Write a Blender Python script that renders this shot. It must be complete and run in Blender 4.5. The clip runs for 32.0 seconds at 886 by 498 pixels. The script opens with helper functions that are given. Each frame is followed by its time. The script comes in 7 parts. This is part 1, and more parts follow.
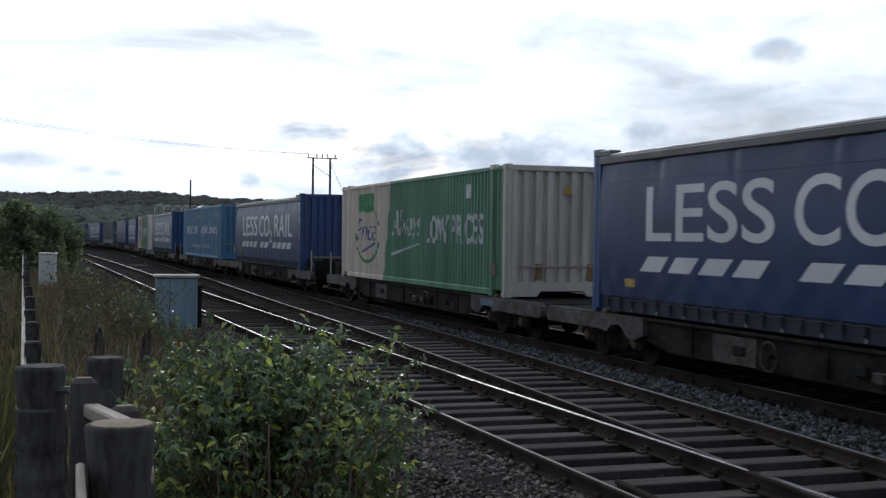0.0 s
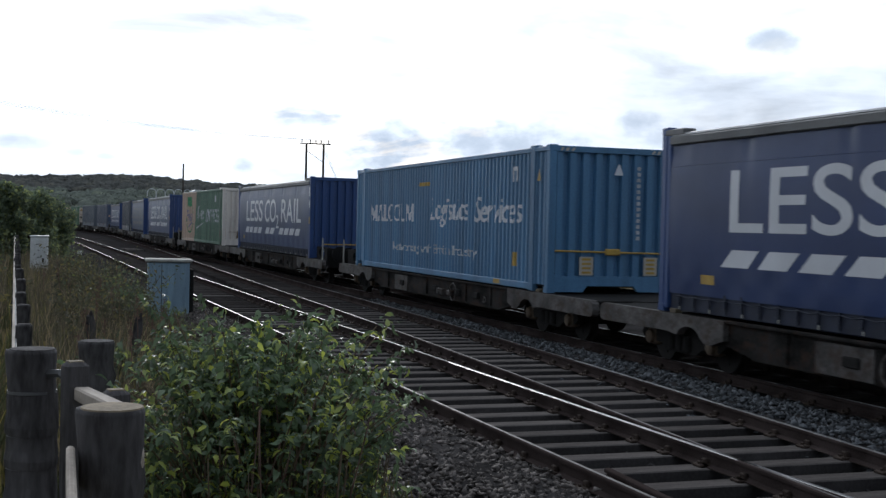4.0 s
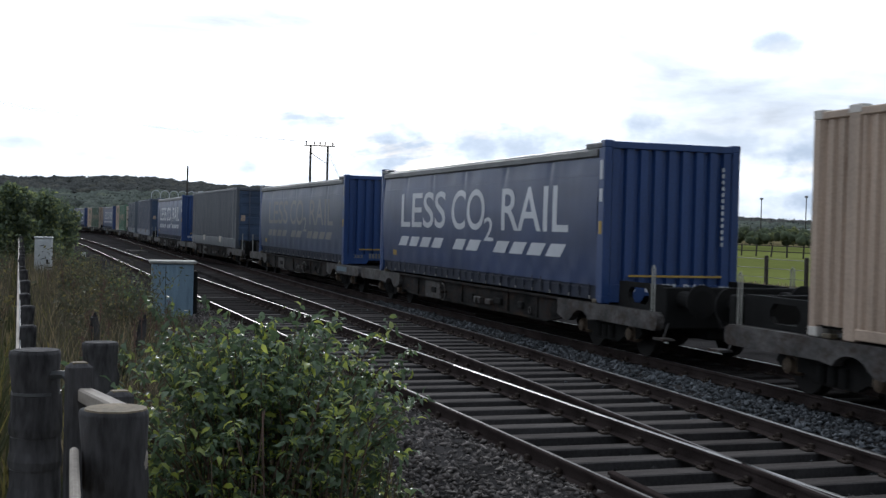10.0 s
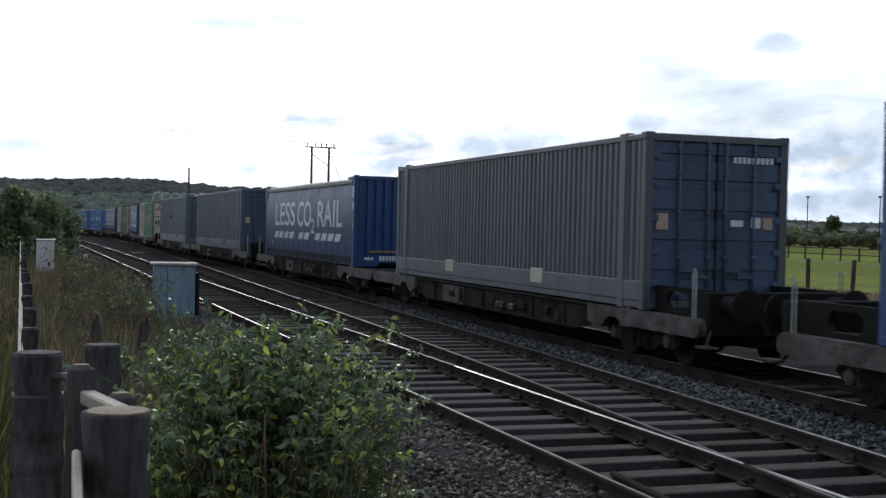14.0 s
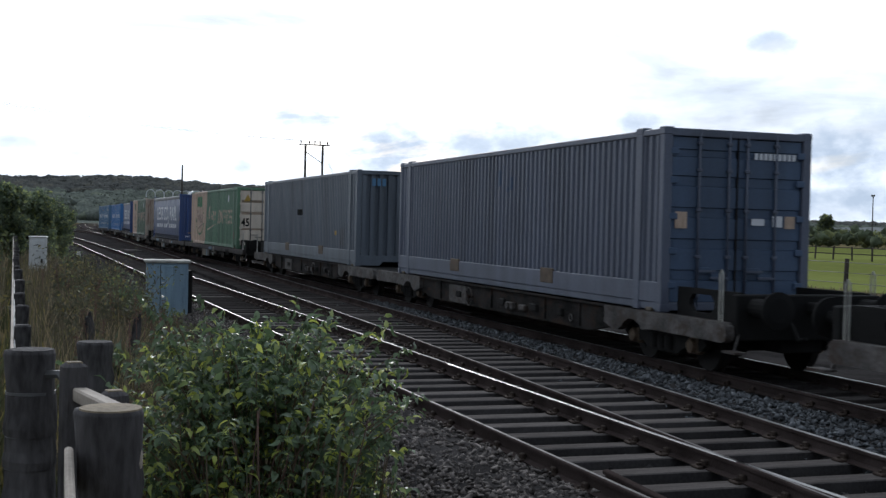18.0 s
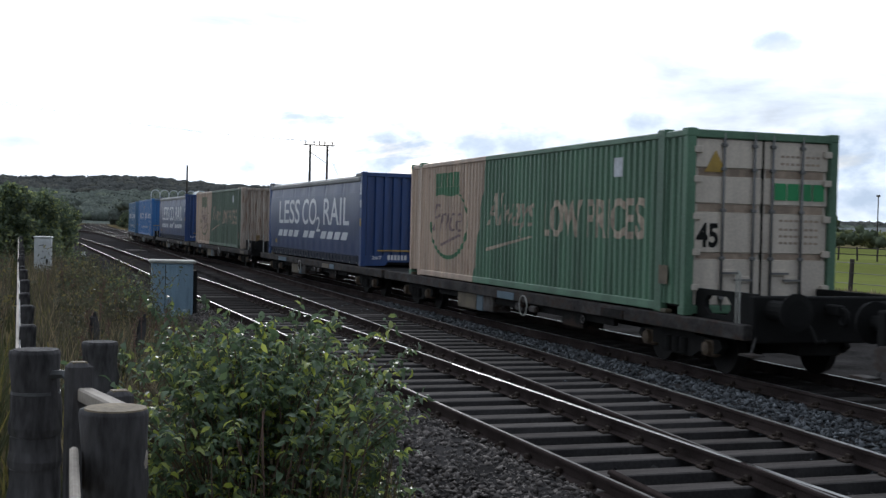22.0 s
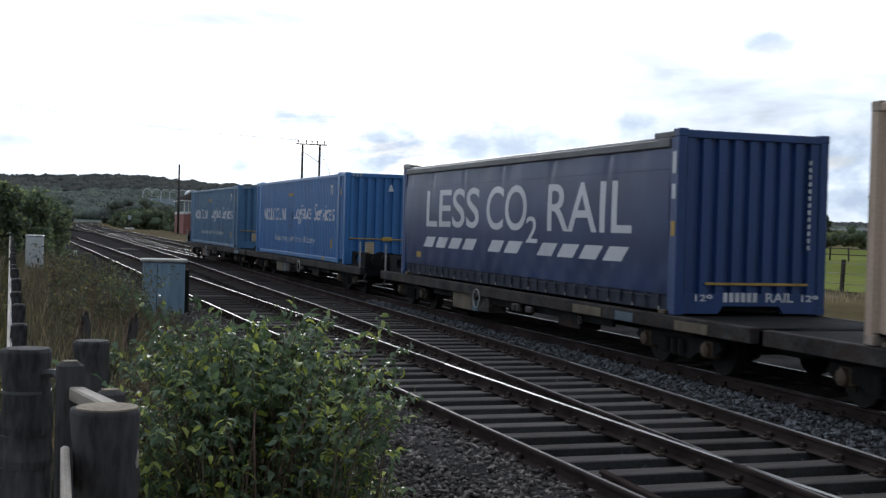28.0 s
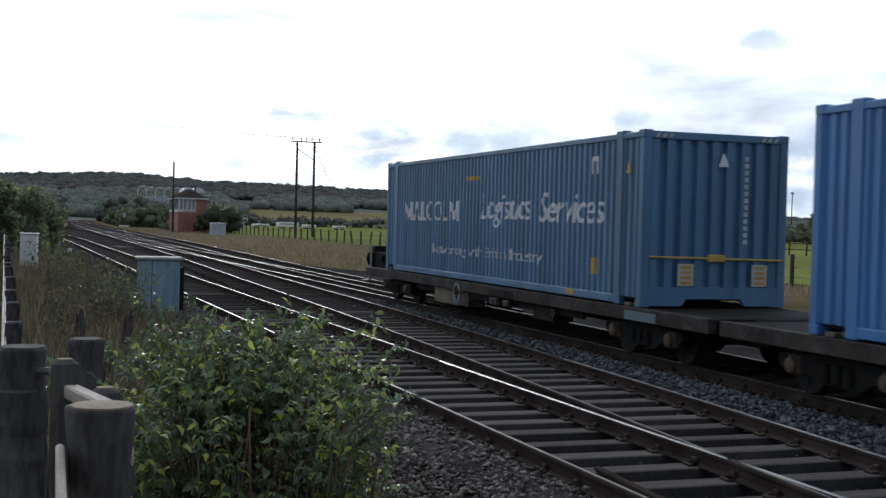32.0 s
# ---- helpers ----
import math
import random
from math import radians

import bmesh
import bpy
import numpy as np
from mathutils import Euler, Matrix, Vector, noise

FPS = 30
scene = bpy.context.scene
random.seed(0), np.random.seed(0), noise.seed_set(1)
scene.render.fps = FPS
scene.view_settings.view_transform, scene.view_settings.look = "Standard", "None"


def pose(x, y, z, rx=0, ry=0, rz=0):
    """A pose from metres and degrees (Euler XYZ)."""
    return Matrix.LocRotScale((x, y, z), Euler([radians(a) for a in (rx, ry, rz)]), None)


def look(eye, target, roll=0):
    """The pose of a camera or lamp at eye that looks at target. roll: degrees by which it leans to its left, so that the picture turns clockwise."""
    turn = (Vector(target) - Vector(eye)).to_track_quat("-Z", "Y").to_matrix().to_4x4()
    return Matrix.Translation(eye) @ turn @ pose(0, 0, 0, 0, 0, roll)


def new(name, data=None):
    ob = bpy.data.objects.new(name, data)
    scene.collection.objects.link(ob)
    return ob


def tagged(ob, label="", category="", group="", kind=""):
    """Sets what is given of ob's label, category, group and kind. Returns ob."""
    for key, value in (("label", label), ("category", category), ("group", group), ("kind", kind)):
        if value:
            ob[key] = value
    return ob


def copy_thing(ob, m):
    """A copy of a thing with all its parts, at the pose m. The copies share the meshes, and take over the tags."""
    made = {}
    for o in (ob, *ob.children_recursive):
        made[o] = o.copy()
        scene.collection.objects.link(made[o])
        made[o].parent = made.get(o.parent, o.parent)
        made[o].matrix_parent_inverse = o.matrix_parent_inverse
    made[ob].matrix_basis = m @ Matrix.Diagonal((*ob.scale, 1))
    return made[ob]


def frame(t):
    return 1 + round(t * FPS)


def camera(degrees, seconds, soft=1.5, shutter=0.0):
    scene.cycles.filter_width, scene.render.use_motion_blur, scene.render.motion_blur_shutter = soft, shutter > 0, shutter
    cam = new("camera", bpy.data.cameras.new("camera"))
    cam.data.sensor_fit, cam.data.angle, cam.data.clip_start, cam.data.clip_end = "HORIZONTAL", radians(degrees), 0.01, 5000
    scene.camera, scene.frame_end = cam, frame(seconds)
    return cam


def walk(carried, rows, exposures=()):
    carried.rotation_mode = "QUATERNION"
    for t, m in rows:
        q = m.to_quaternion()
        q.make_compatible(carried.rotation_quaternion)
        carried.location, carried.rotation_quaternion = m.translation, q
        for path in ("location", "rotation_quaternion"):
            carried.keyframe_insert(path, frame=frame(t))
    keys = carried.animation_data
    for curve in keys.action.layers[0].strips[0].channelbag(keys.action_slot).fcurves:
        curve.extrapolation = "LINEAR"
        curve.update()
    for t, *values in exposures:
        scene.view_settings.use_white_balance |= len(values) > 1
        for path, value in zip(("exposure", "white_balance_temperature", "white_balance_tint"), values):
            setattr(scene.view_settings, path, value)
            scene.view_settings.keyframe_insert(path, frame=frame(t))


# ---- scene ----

# ======== camera: stands still on a tripod, panned and tilted a little ========
EYE = Vector((0.0, 0.0, 2.0))
PAN = [
    (0, 161.251, -0.516, 0.682), (0.5, 161.272, -0.544, 0.687), (1, 161.390, -0.521, 1.122), (1.5, 161.398, -0.696, 1.083),
    (2, 161.310, -0.810, 1.076), (2.5, 161.141, -0.879, 1.133), (3, 161.056, -0.899, 1.031), (3.5, 160.961, -0.981, 1.157),
    (5.5, 160.864, -1.304, 1.499), (6, 160.869, -1.236, 1.529), (6.5, 160.840, -1.074, 1.482), (7, 160.800, -0.992, 1.463),
    (7.5, 160.717, -1.105, 1.267), (8, 160.828, -1.114, 1.539), (8.5, 160.841, -1.201, 1.377), (9, 160.802, -1.127, 1.398),
    (9.5, 160.924, -1.088, 1.315), (10, 161.076, -1.007, 1.436), (10.5, 160.959, -0.923, 1.448), (11, 160.961, -0.858, 1.489),
    (11.5, 160.961, -0.859, 1.374), (12, 160.931, -0.837, 1.350), (12.5, 161.094, -0.747, 1.354), (13, 161.147, -0.799, 1.507),
    (13.5, 161.157, -0.892, 1.639), (14, 161.147, -0.955, 1.267), (14.5, 160.785, -0.915, 1.355), (16.5, 160.837, -0.833, 1.497),
    (17, 160.765, -1.099, 1.456), (17.5, 160.819, -1.114, 1.476), (18, 160.845, -1.045, 1.389), (18.5, 160.895, -1.092, 1.286),
    (19, 160.899, -1.121, 1.474), (19.5, 160.883, -1.173, 1.404), (20, 160.972, -1.236, 1.317), (20.5, 161.000, -1.202, 1.455),
    (21, 160.941, -1.232, 1.276), (21.5, 160.875, -1.119, 1.446), (22, 161.060, -1.039, 1.390), (22.5, 161.067, -1.020, 1.480),
    (23, 161.032, -0.998, 1.418), (23.5, 160.932, -1.072, 1.451), (24, 160.976, -1.075, 1.431), (24.5, 160.933, -1.074, 1.341),
    (25, 160.911, -1.108, 1.491), (25.5, 160.931, -1.165, 1.342), (27.5, 160.675, -1.029, 1.450), (28, 160.701, -1.049, 1.531),
    (28.5, 160.738, -1.058, 1.496), (29, 160.703, -1.041, 1.633), (29.5, 160.704, -1.054, 1.550), (30, 160.700, -1.045, 1.773),
    (30.5, 160.712, -1.024, 1.909), (31, 160.665, -1.016, 1.596), (31.5, 160.527, -1.070, 1.380), (32, 160.466, -1.166, 1.452),
]

def aim(yaw, pitch, roll):
    y, p = radians(yaw), radians(pitch)
    way = Vector((math.cos(y) * math.cos(p), math.sin(y) * math.cos(p), math.sin(p)))
    return look(EYE, EYE + way, roll)


cam = camera(39.37, 32.0, soft=1.42, shutter=0.2)
walk(cam, [(t, aim(a, b, c)) for t, a, b, c in PAN],
     exposures=[(0.0, -0.26, 5950, 10), (1.5, -0.23, 5950, 10), (3.5, -0.12, 5950, 10), (6.0, 0.02, 5950, 10), (17.5, 0.04, 5950, 10), (21.0, 0.12, 5950, 10), (24.5, 0.05, 5950, 10), (32.0, 0.05, 5950, 10)])

# ======== world, sun ========
SUN_AZ = 172.0      # degrees from +x towards +y
SUN_EL = 17.0
world = bpy.data.worlds.new("world")
scene.world = world
world.use_nodes = True
wt = world.node_tree
wt.nodes.clear()
w_out = wt.nodes.new("ShaderNodeOutputWorld")
w_bg = wt.nodes.new("ShaderNodeBackground")
w_sky = wt.nodes.new("ShaderNodeTexSky")
w_sky.sky_type = "NISHITA"
w_sky.sun_disc = False
w_sky.sun_elevation = radians(SUN_EL)
w_sky.sun_rotation = radians(90.0 - SUN_AZ)
w_sky.air_density, w_sky.dust_density, w_sky.ozone_density = 1.0, 2.0, 1.0
w_co = wt.nodes.new("ShaderNodeTexCoord")
w_map = wt.nodes.new("ShaderNodeMapping")
w_map.inputs["Scale"].default_value = (2.2, 2.2, 9.0)
w_map.inputs["Location"].default_value = (0.35, 0.2, 0.1)
w_n1 = wt.nodes.new("ShaderNodeTexNoise")
w_n1.inputs["Scale"].default_value = 2.6
w_n1.inputs["Detail"].default_value = 7.0
w_n1.inputs["Roughness"].default_value = 0.55
w_n1.inputs["Distortion"].default_value = 0.4
w_r1 = wt.nodes.new("ShaderNodeValToRGB")        # how much cloud covers the blue
w_r1.color_ramp.elements[0].position, w_r1.color_ramp.elements[0].color = 0.26, (0.6, 0.6, 0.6, 1)
w_r1.color_ramp.elements[1].position, w_r1.color_ramp.elements[1].color = 0.46, (1, 1, 1, 1)
# cloud light: bright towards the veiled sun, dim overhead and behind
w_dir = wt.nodes.new("ShaderNodeVectorMath")
w_dir.operation = "DOT_PRODUCT"
w_dir.inputs[1].default_value = (math.cos(radians(SUN_AZ)) * math.cos(radians(SUN_EL)), math.sin(radians(SUN_AZ)) * math.cos(radians(SUN_EL)), math.sin(radians(SUN_EL)))
wt.links.new(w_co.outputs["Generated"], w_dir.inputs[0])


def w_math(op, a, b=None, c=None):
    n = wt.nodes.new("ShaderNodeMath")
    n.operation = op
    for i, v in enumerate((a, b, c)):
        if v is None:
            continue
        if isinstance(v, (int, float)):
            n.inputs[i].default_value = v
        else:
            wt.links.new(v, n.inputs[i])
    return n.outputs[0]


w_half = w_math("MULTIPLY_ADD", w_dir.outputs["Value"], 0.5, 0.5)
w_glow = w_math("MULTIPLY_ADD", w_math("POWER", w_half, 4.5), 9.9, 4.5)
w_thick = wt.nodes.new("ShaderNodeMapRange")      # thick parts of the cloud are greyer
w_thick.inputs["From Min"].default_value, w_thick.inputs["From Max"].default_value = 0.46, 0.74
w_thick.inputs["To Min"].default_value, w_thick.inputs["To Max"].default_value = 1.12, 0.58
wt.links.new(w_n1.outputs[0], w_thick.inputs["Value"])
w_cloud = wt.nodes.new("ShaderNodeVectorMath")
w_cloud.operation = "SCALE"
w_tone = wt.nodes.new("ShaderNodeMix")          # whiter towards the sun, bluer in the rest of the dome
w_tone.data_type = "RGBA"
wt.links.new(w_math("POWER", w_half, 2.0), w_tone.inputs[0])
w_tone.inputs[6].default_value, w_tone.inputs[7].default_value = (0.91, 1.0, 1.10, 1), (0.97, 1.0, 1.03, 1)
wt.links.new(w_tone.outputs[2], w_cloud.inputs[0])
wt.links.new(w_math("MULTIPLY", w_glow, w_thick.outputs[0]), w_cloud.inputs["Scale"])
# broken clouds with blue-grey undersides: (azimuth, height, half width, half height, depth of grey)
CLOUDS = [
    (167.4, 0.0850, 0.040, 0.0085, 0.80), (163.4, 0.0590, 0.050, 0.0210, 0.95), (158.6, 0.0640, 0.085, 0.0200, 0.85),
    (170.2, 0.0440, 0.0085, 0.0062, 0.75), (180.1, 0.0560, 0.026, 0.0060, 0.55), (146.3, 0.1455, 0.021, 0.0095, 0.80),
    (151.8, 0.0810, 0.024, 0.0110, 0.80), (149.3, 0.0720, 0.060, 0.0090, 0.65), (143.4, 0.0600, 0.052, 0.0230, 1.05),
    (142.5, 0.0250, 0.075, 0.0135, 1.10), (146.0, 0.1120, 0.130, 0.0230, 0.34), (154.0, 0.1640, 0.085, 0.0140, 0.30),
    (177.5, 0.0930, 0.055, 0.0130, 0.26), (170.7, 0.0705, 0.070, 0.0042, 0.42), (177.4, 0.0500, 0.009, 0.0028, 0.45),
    (176.2, 0.0476, 0.008, 0.0025, 0.40), (141.0, 0.0900, 0.030, 0.0120, 0.70), (135.0, 0.0700, 0.080, 0.0250, 0.90),
]
w_sep = wt.nodes.new("ShaderNodeSeparateXYZ")
wt.links.new(w_co.outputs["Generated"], w_sep.inputs[0])
w_az = w_math("ARCTAN2", w_math("MULTIPLY", w_sep.outputs[1], -1.0), w_math("MULTIPLY", w_sep.outputs[0], -1.0))   # zero straight down the line
w_map2 = wt.nodes.new("ShaderNodeMapping")
w_map2.inputs["Scale"].default_value = (14.0, 14.0, 23.0)
wt.links.new(w_co.outputs["Generated"], w_map2.inputs["Vector"])
w_n2 = wt.nodes.new("ShaderNodeTexNoise")
w_n2.inputs["Scale"].default_value, w_n2.inputs["Detail"].default_value, w_n2.inputs["Roughness"].default_value = 3.0, 6.0, 0.52
wt.links.new(w_map2.outputs[0], w_n2.inputs["Vector"])
w_rough = w_math("MULTIPLY_ADD", w_n2.outputs[0], 3.8, -1.9)
w_sum = None
for c_az, c_z, c_w, c_h, c_d in CLOUDS:
    # a level base and a billowing top
    du = w_math("DIVIDE", w_math("ADD", w_az, radians(180.0 - c_az)), c_w)
    dv = w_math("DIVIDE", w_math("SUBTRACT", w_sep.outputs[2], c_z), c_h)
    dist = w_math("ADD", w_math("MULTIPLY", du, du), w_math("MULTIPLY", dv, dv))
    edge = wt.nodes.new("ShaderNodeMapRange")
    edge.interpolation_type = "SMOOTHSTEP"
    edge.inputs["From Min"].default_value, edge.inputs["From Max"].default_value = 2.1, -0.6
    edge.inputs["To Max"].default_value = c_d
    wt.links.new(w_math("ADD", dist, w_rough), edge.inputs["Value"])
    w_sum = edge.outputs[0] if w_sum is None else w_math("MAXIMUM", w_sum, edge.outputs[0])
w_mixp = wt.nodes.new("ShaderNodeMix")
w_mixp.data_type = "RGBA"
wt.links.new(w_sum, w_mixp.inputs[0])
w_mixp.inputs[7].default_value = (5.4, 6.2, 7.2, 1)
w_mix = wt.nodes.new("ShaderNodeMix")
w_mix.data_type = "RGBA"
wt.links.new(w_co.outputs["Generated"], w_map.inputs["Vector"])
wt.links.new(w_map.outputs[0], w_n1.inputs["Vector"])
wt.links.new(w_n1.outputs[0], w_r1.inputs[0])
wt.links.new(w_r1.outputs[0], w_mix.inputs[0])
wt.links.new(w_sky.outputs[0], w_mix.inputs[6])
wt.links.new(w_cloud.outputs[0], w_mixp.inputs[6])
wt.links.new(w_mixp.outputs[2], w_mix.inputs[7])
wt.links.new(w_mix.outputs[2], w_bg.inputs[0])
w_bg.inputs[1].default_value = 0.1
wt.links.new(w_bg.outputs[0], w_out.inputs[0])

sun = new("sun", bpy.data.lights.new("sun", "SUN"))
sun.data.energy, sun.data.angle, sun.data.color = 1.0, radians(16.0), (1.0, 0.95, 0.88)
sa, se = radians(SUN_AZ), radians(SUN_EL)
sun_way = Vector((math.cos(sa) * math.cos(se), math.sin(sa) * math.cos(se), math.sin(se)))
sun.matrix_world = look(sun_way * 50, (0, 0, 0))

# ======== materials ========


def material(name, base, rough=0.7, metal=0.0, dark=0.6, light=1.3, grain=40.0, stain=1.2, bump=0.2, bump_size=0.01,
             streak=(1, 1, 1), rust=None, rust_amount=0.55, per_piece=0.0, spec=0.5, island=False, along=False):
    """A base colour with broad stains and fine grain, optional rust, and fine relief."""
    m = bpy.data.materials.new(name)
    m.use_nodes = True
    nt = m.node_tree
    bs = nt.nodes["Principled BSDF"]
    bs.inputs["Roughness"].default_value = rough
    bs.inputs["Metallic"].default_value = metal
    bs.inputs["Specular IOR Level"].default_value = spec
    co = nt.nodes.new("ShaderNodeTexCoord")
    mp = nt.nodes.new("ShaderNodeMapping")
    mp.inputs["Scale"].default_value = streak
    nt.links.new(co.outputs["Object"], mp.inputs["Vector"])
    big = nt.nodes.new("ShaderNodeTexNoise")
    big.inputs["Scale"].default_value, big.inputs["Detail"].default_value = stain, 5.0
    small = nt.nodes.new("ShaderNodeTexNoise")
    small.inputs["Scale"].default_value, small.inputs["Detail"].default_value = grain, 4.0
    nt.links.new(mp.outputs[0], big.inputs["Vector"])
    nt.links.new((mp if along else co).outputs[0 if along else "Object"], small.inputs["Vector"])
    add = nt.nodes.new("ShaderNodeMath")
    add.operation = "MULTIPLY_ADD"
    nt.links.new(small.outputs[0], add.inputs[0])
    add.inputs[1].default_value = 0.45
    nt.links.new(big.outputs[0], add.inputs[2])
    ramp = nt.nodes.new("ShaderNodeMapRange")
    ramp.inputs["From Min"].default_value, ramp.inputs["From Max"].default_value = 0.5, 0.95
    ramp.inputs["To Min"].default_value, ramp.inputs["To Max"].default_value = dark, light
    nt.links.new(add.outputs[0], ramp.inputs["Value"])
    value = ramp.outputs[0]
    if per_piece:
        src = nt.nodes.new("ShaderNodeNewGeometry" if island else "ShaderNodeObjectInfo")
        pr = nt.nodes.new("ShaderNodeMapRange")
        pr.inputs["To Min"].default_value, pr.inputs["To Max"].default_value = 1 - per_piece, 1 + per_piece
        nt.links.new(src.outputs["Random Per Island" if island else "Random"], pr.inputs["Value"])
        mu = nt.nodes.new("ShaderNodeMath")
        mu.operation = "MULTIPLY"
        nt.links.new(value, mu.inputs[0])
        nt.links.new(pr.outputs[0], mu.inputs[1])
        value = mu.outputs[0]
    sc = nt.nodes.new("ShaderNodeVectorMath")
    sc.operation = "SCALE"
    sc.inputs[0].default_value = base[:3]
    nt.links.new(value, sc.inputs["Scale"])
    colour = sc.outputs[0]
    if rust:
        rn = nt.nodes.new("ShaderNodeTexNoise")
        rn.inputs["Scale"].default_value, rn.inputs["Detail"].default_value = 3.1, 8.0
        rn.inputs["Roughness"].default_value = 0.7
        nt.links.new(mp.outputs[0], rn.inputs["Vector"])
        rr = nt.nodes.new("ShaderNodeMapRange")
        rr.inputs["From Min"].default_value, rr.inputs["From Max"].default_value = rust_amount, rust_amount + 0.14
        nt.links.new(rn.outputs[0], rr.inputs["Value"])
        mx = nt.nodes.new("ShaderNodeMix")
        mx.data_type = "RGBA"
        nt.links.new(rr.outputs[0], mx.inputs[0])
        nt.links.new(colour, mx.inputs[6])
        mx.inputs[7].default_value = (*rust, 1)
        colour = mx.outputs[2]
    nt.links.new(colour, bs.inputs["Base Color"])
    if bump:
        bu = nt.nodes.new("ShaderNodeBump")
        bu.inputs["Strength"].default_value, bu.inputs["Distance"].default_value = bump, bump_size
        nt.links.new(small.outputs[0], bu.inputs["Height"])
        nt.links.new(bu.outputs[0], bs.inputs["Normal"])
    return m


def leaf_material(name, base, vary=0.35, translucent=0.35, rough=0.55, tint=(1.3, 1.15, 0.5), spec=0.35):
    m = bpy.data.materials.new(name)
    m.use_nodes = True
    nt = m.node_tree
    bs = nt.nodes["Principled BSDF"]
    bs.inputs["Roughness"].default_value = rough
    bs.inputs["Specular IOR Level"].default_value = spec
    geo = nt.nodes.new("ShaderNodeNewGeometry")
    ramp = nt.nodes.new("ShaderNodeValToRGB")
    e = ramp.color_ramp.elements
    e[0].position, e[0].color = 0.0, (*[c * (1 - vary) for c in base], 1)
    e[1].position, e[1].color = 0.97, (*[c * (1 + vary) * k for c, k in zip(base, tint)], 1)
    mid = e.new(0.72)
    mid.color = (*base, 1)
    nt.links.new(geo.outputs["Random Per Island"], ramp.inputs[0])
    co = nt.nodes.new("ShaderNodeTexCoord")
    no = nt.nodes.new("ShaderNodeTexNoise")
    no.inputs["Scale"].default_value, no.inputs["Detail"].default_value = 0.8, 4.0
    nt.links.new(co.outputs["Object"], no.inputs["Vector"])
    mr = nt.nodes.new("ShaderNodeMapRange")
    mr.inputs["From Min"].default_value, mr.inputs["From Max"].default_value = 0.3, 0.7
    mr.inputs["To Min"].default_value, mr.inputs["To Max"].default_value = 0.65, 1.3
    nt.links.new(no.outputs[0], mr.inputs["Value"])
    sc = nt.nodes.new("ShaderNodeVectorMath")
    sc.operation = "SCALE"
    nt.links.new(ramp.outputs[0], sc.inputs[0])
    nt.links.new(mr.outputs[0], sc.inputs["Scale"])
    nt.links.new(sc.outputs[0], bs.inputs["Base Color"])
    if translucent:
        tr = nt.nodes.new("ShaderNodeBsdfTranslucent")
        nt.links.new(sc.outputs[0], tr.inputs["Color"])
        mx = nt.nodes.new("ShaderNodeMixShader")
        mx.inputs[0].default_value = translucent
        nt.links.new(bs.outputs[0], mx.inputs[1])
        nt.links.new(tr.outputs[0], mx.inputs[2])
        nt.links.new(mx.outputs[0], nt.nodes["Material Output"].inputs["Surface"])
    return m


RUST = (0.13, 0.055, 0.025)
V = (2.5, 2.5, 0.35)      # stains that run down
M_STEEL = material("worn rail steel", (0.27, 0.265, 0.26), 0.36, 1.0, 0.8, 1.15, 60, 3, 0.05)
# darker steel that stands for a weaker sky sheen down the line
M_STEEL_FAR = material("rail top with toned-down sheen", (0.125, 0.12, 0.118), 0.46, 0.9, 0.75, 1.2, 60, 3, 0.05)
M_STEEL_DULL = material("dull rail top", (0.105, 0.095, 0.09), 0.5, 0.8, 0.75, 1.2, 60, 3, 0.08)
M_RUSTY = material("rusty rail side", (0.050, 0.039, 0.036), 0.9, 0.0, 0.6, 1.4, 60, 2, 0.3, spec=0.0)
M_CHAIR = material("rusty cast iron", (0.045, 0.034, 0.028), 0.9, 0.0, 0.6, 1.4, 80, 3, 0.3, spec=0.08)
M_SLEEPER_DARK = material("dark sleeper", (0.060, 0.054, 0.051), 0.9, 0, 0.6, 1.3, 30, 2.5, 0.4, 0.006, (6, 0.7, 1), per_piece=0.25, spec=0.0)
# creosote tone, darkened further by painted shade for faces turned from the light
M_SLEEPER_SIDE = material("creosoted sleeper side with shade in its tone", (0.068, 0.063, 0.062), 0.9, 0, 0.6, 1.4, 30, 2.5, 0.4, 0.006, (6, 0.7, 1), per_piece=0.3, spec=0.0)
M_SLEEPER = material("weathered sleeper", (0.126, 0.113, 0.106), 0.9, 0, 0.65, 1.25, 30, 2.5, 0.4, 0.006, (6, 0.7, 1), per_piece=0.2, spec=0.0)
M_BALLAST = material("ballast bed", (0.044, 0.041, 0.040), 0.95, 0, 0.5, 1.5, 16, 0.9, 1.0, 0.04, spec=0.0)
M_STONE_BROWN = material("brown-grey ballast stone", (0.108, 0.094, 0.086), 0.85, 0, 0.55, 1.5, 30, 6, 0.3, 0.006, per_piece=0.65, island=True, spec=0.25)
# shade of the gaps between sleepers is put into this stone colour
M_STONE_DARK = material("dark ballast stone with gap shade in its colour", (0.056, 0.052, 0.051), 0.9, 0, 0.6, 1.4, 30, 6, 0.3, 0.006, per_piece=0.55, island=True, spec=0.1)
M_STONE = material("ballast stone", (0.110, 0.115, 0.121), 0.9, 0, 0.7, 1.3, 30, 6, 0.3, 0.006, per_piece=0.55, island=True, spec=0.0)
M_GROUND = material("rough grass ground", (0.115, 0.092, 0.05), 0.95, 0, 0.55, 1.4, 4.0, 0.12, 0.8, 0.05, spec=0.0)
M_FIELD = material("green pasture", (0.155, 0.172, 0.052), 0.95, 0, 0.7, 1.35, 1.5, 0.02, 0.5, 0.05, spec=0.0)
M_FIELD_FAR = material("pale far field", (0.19, 0.16, 0.085), 0.95, 0, 0.7, 1.3, 0.6, 0.012, 0.3, 0.05, spec=0.0)
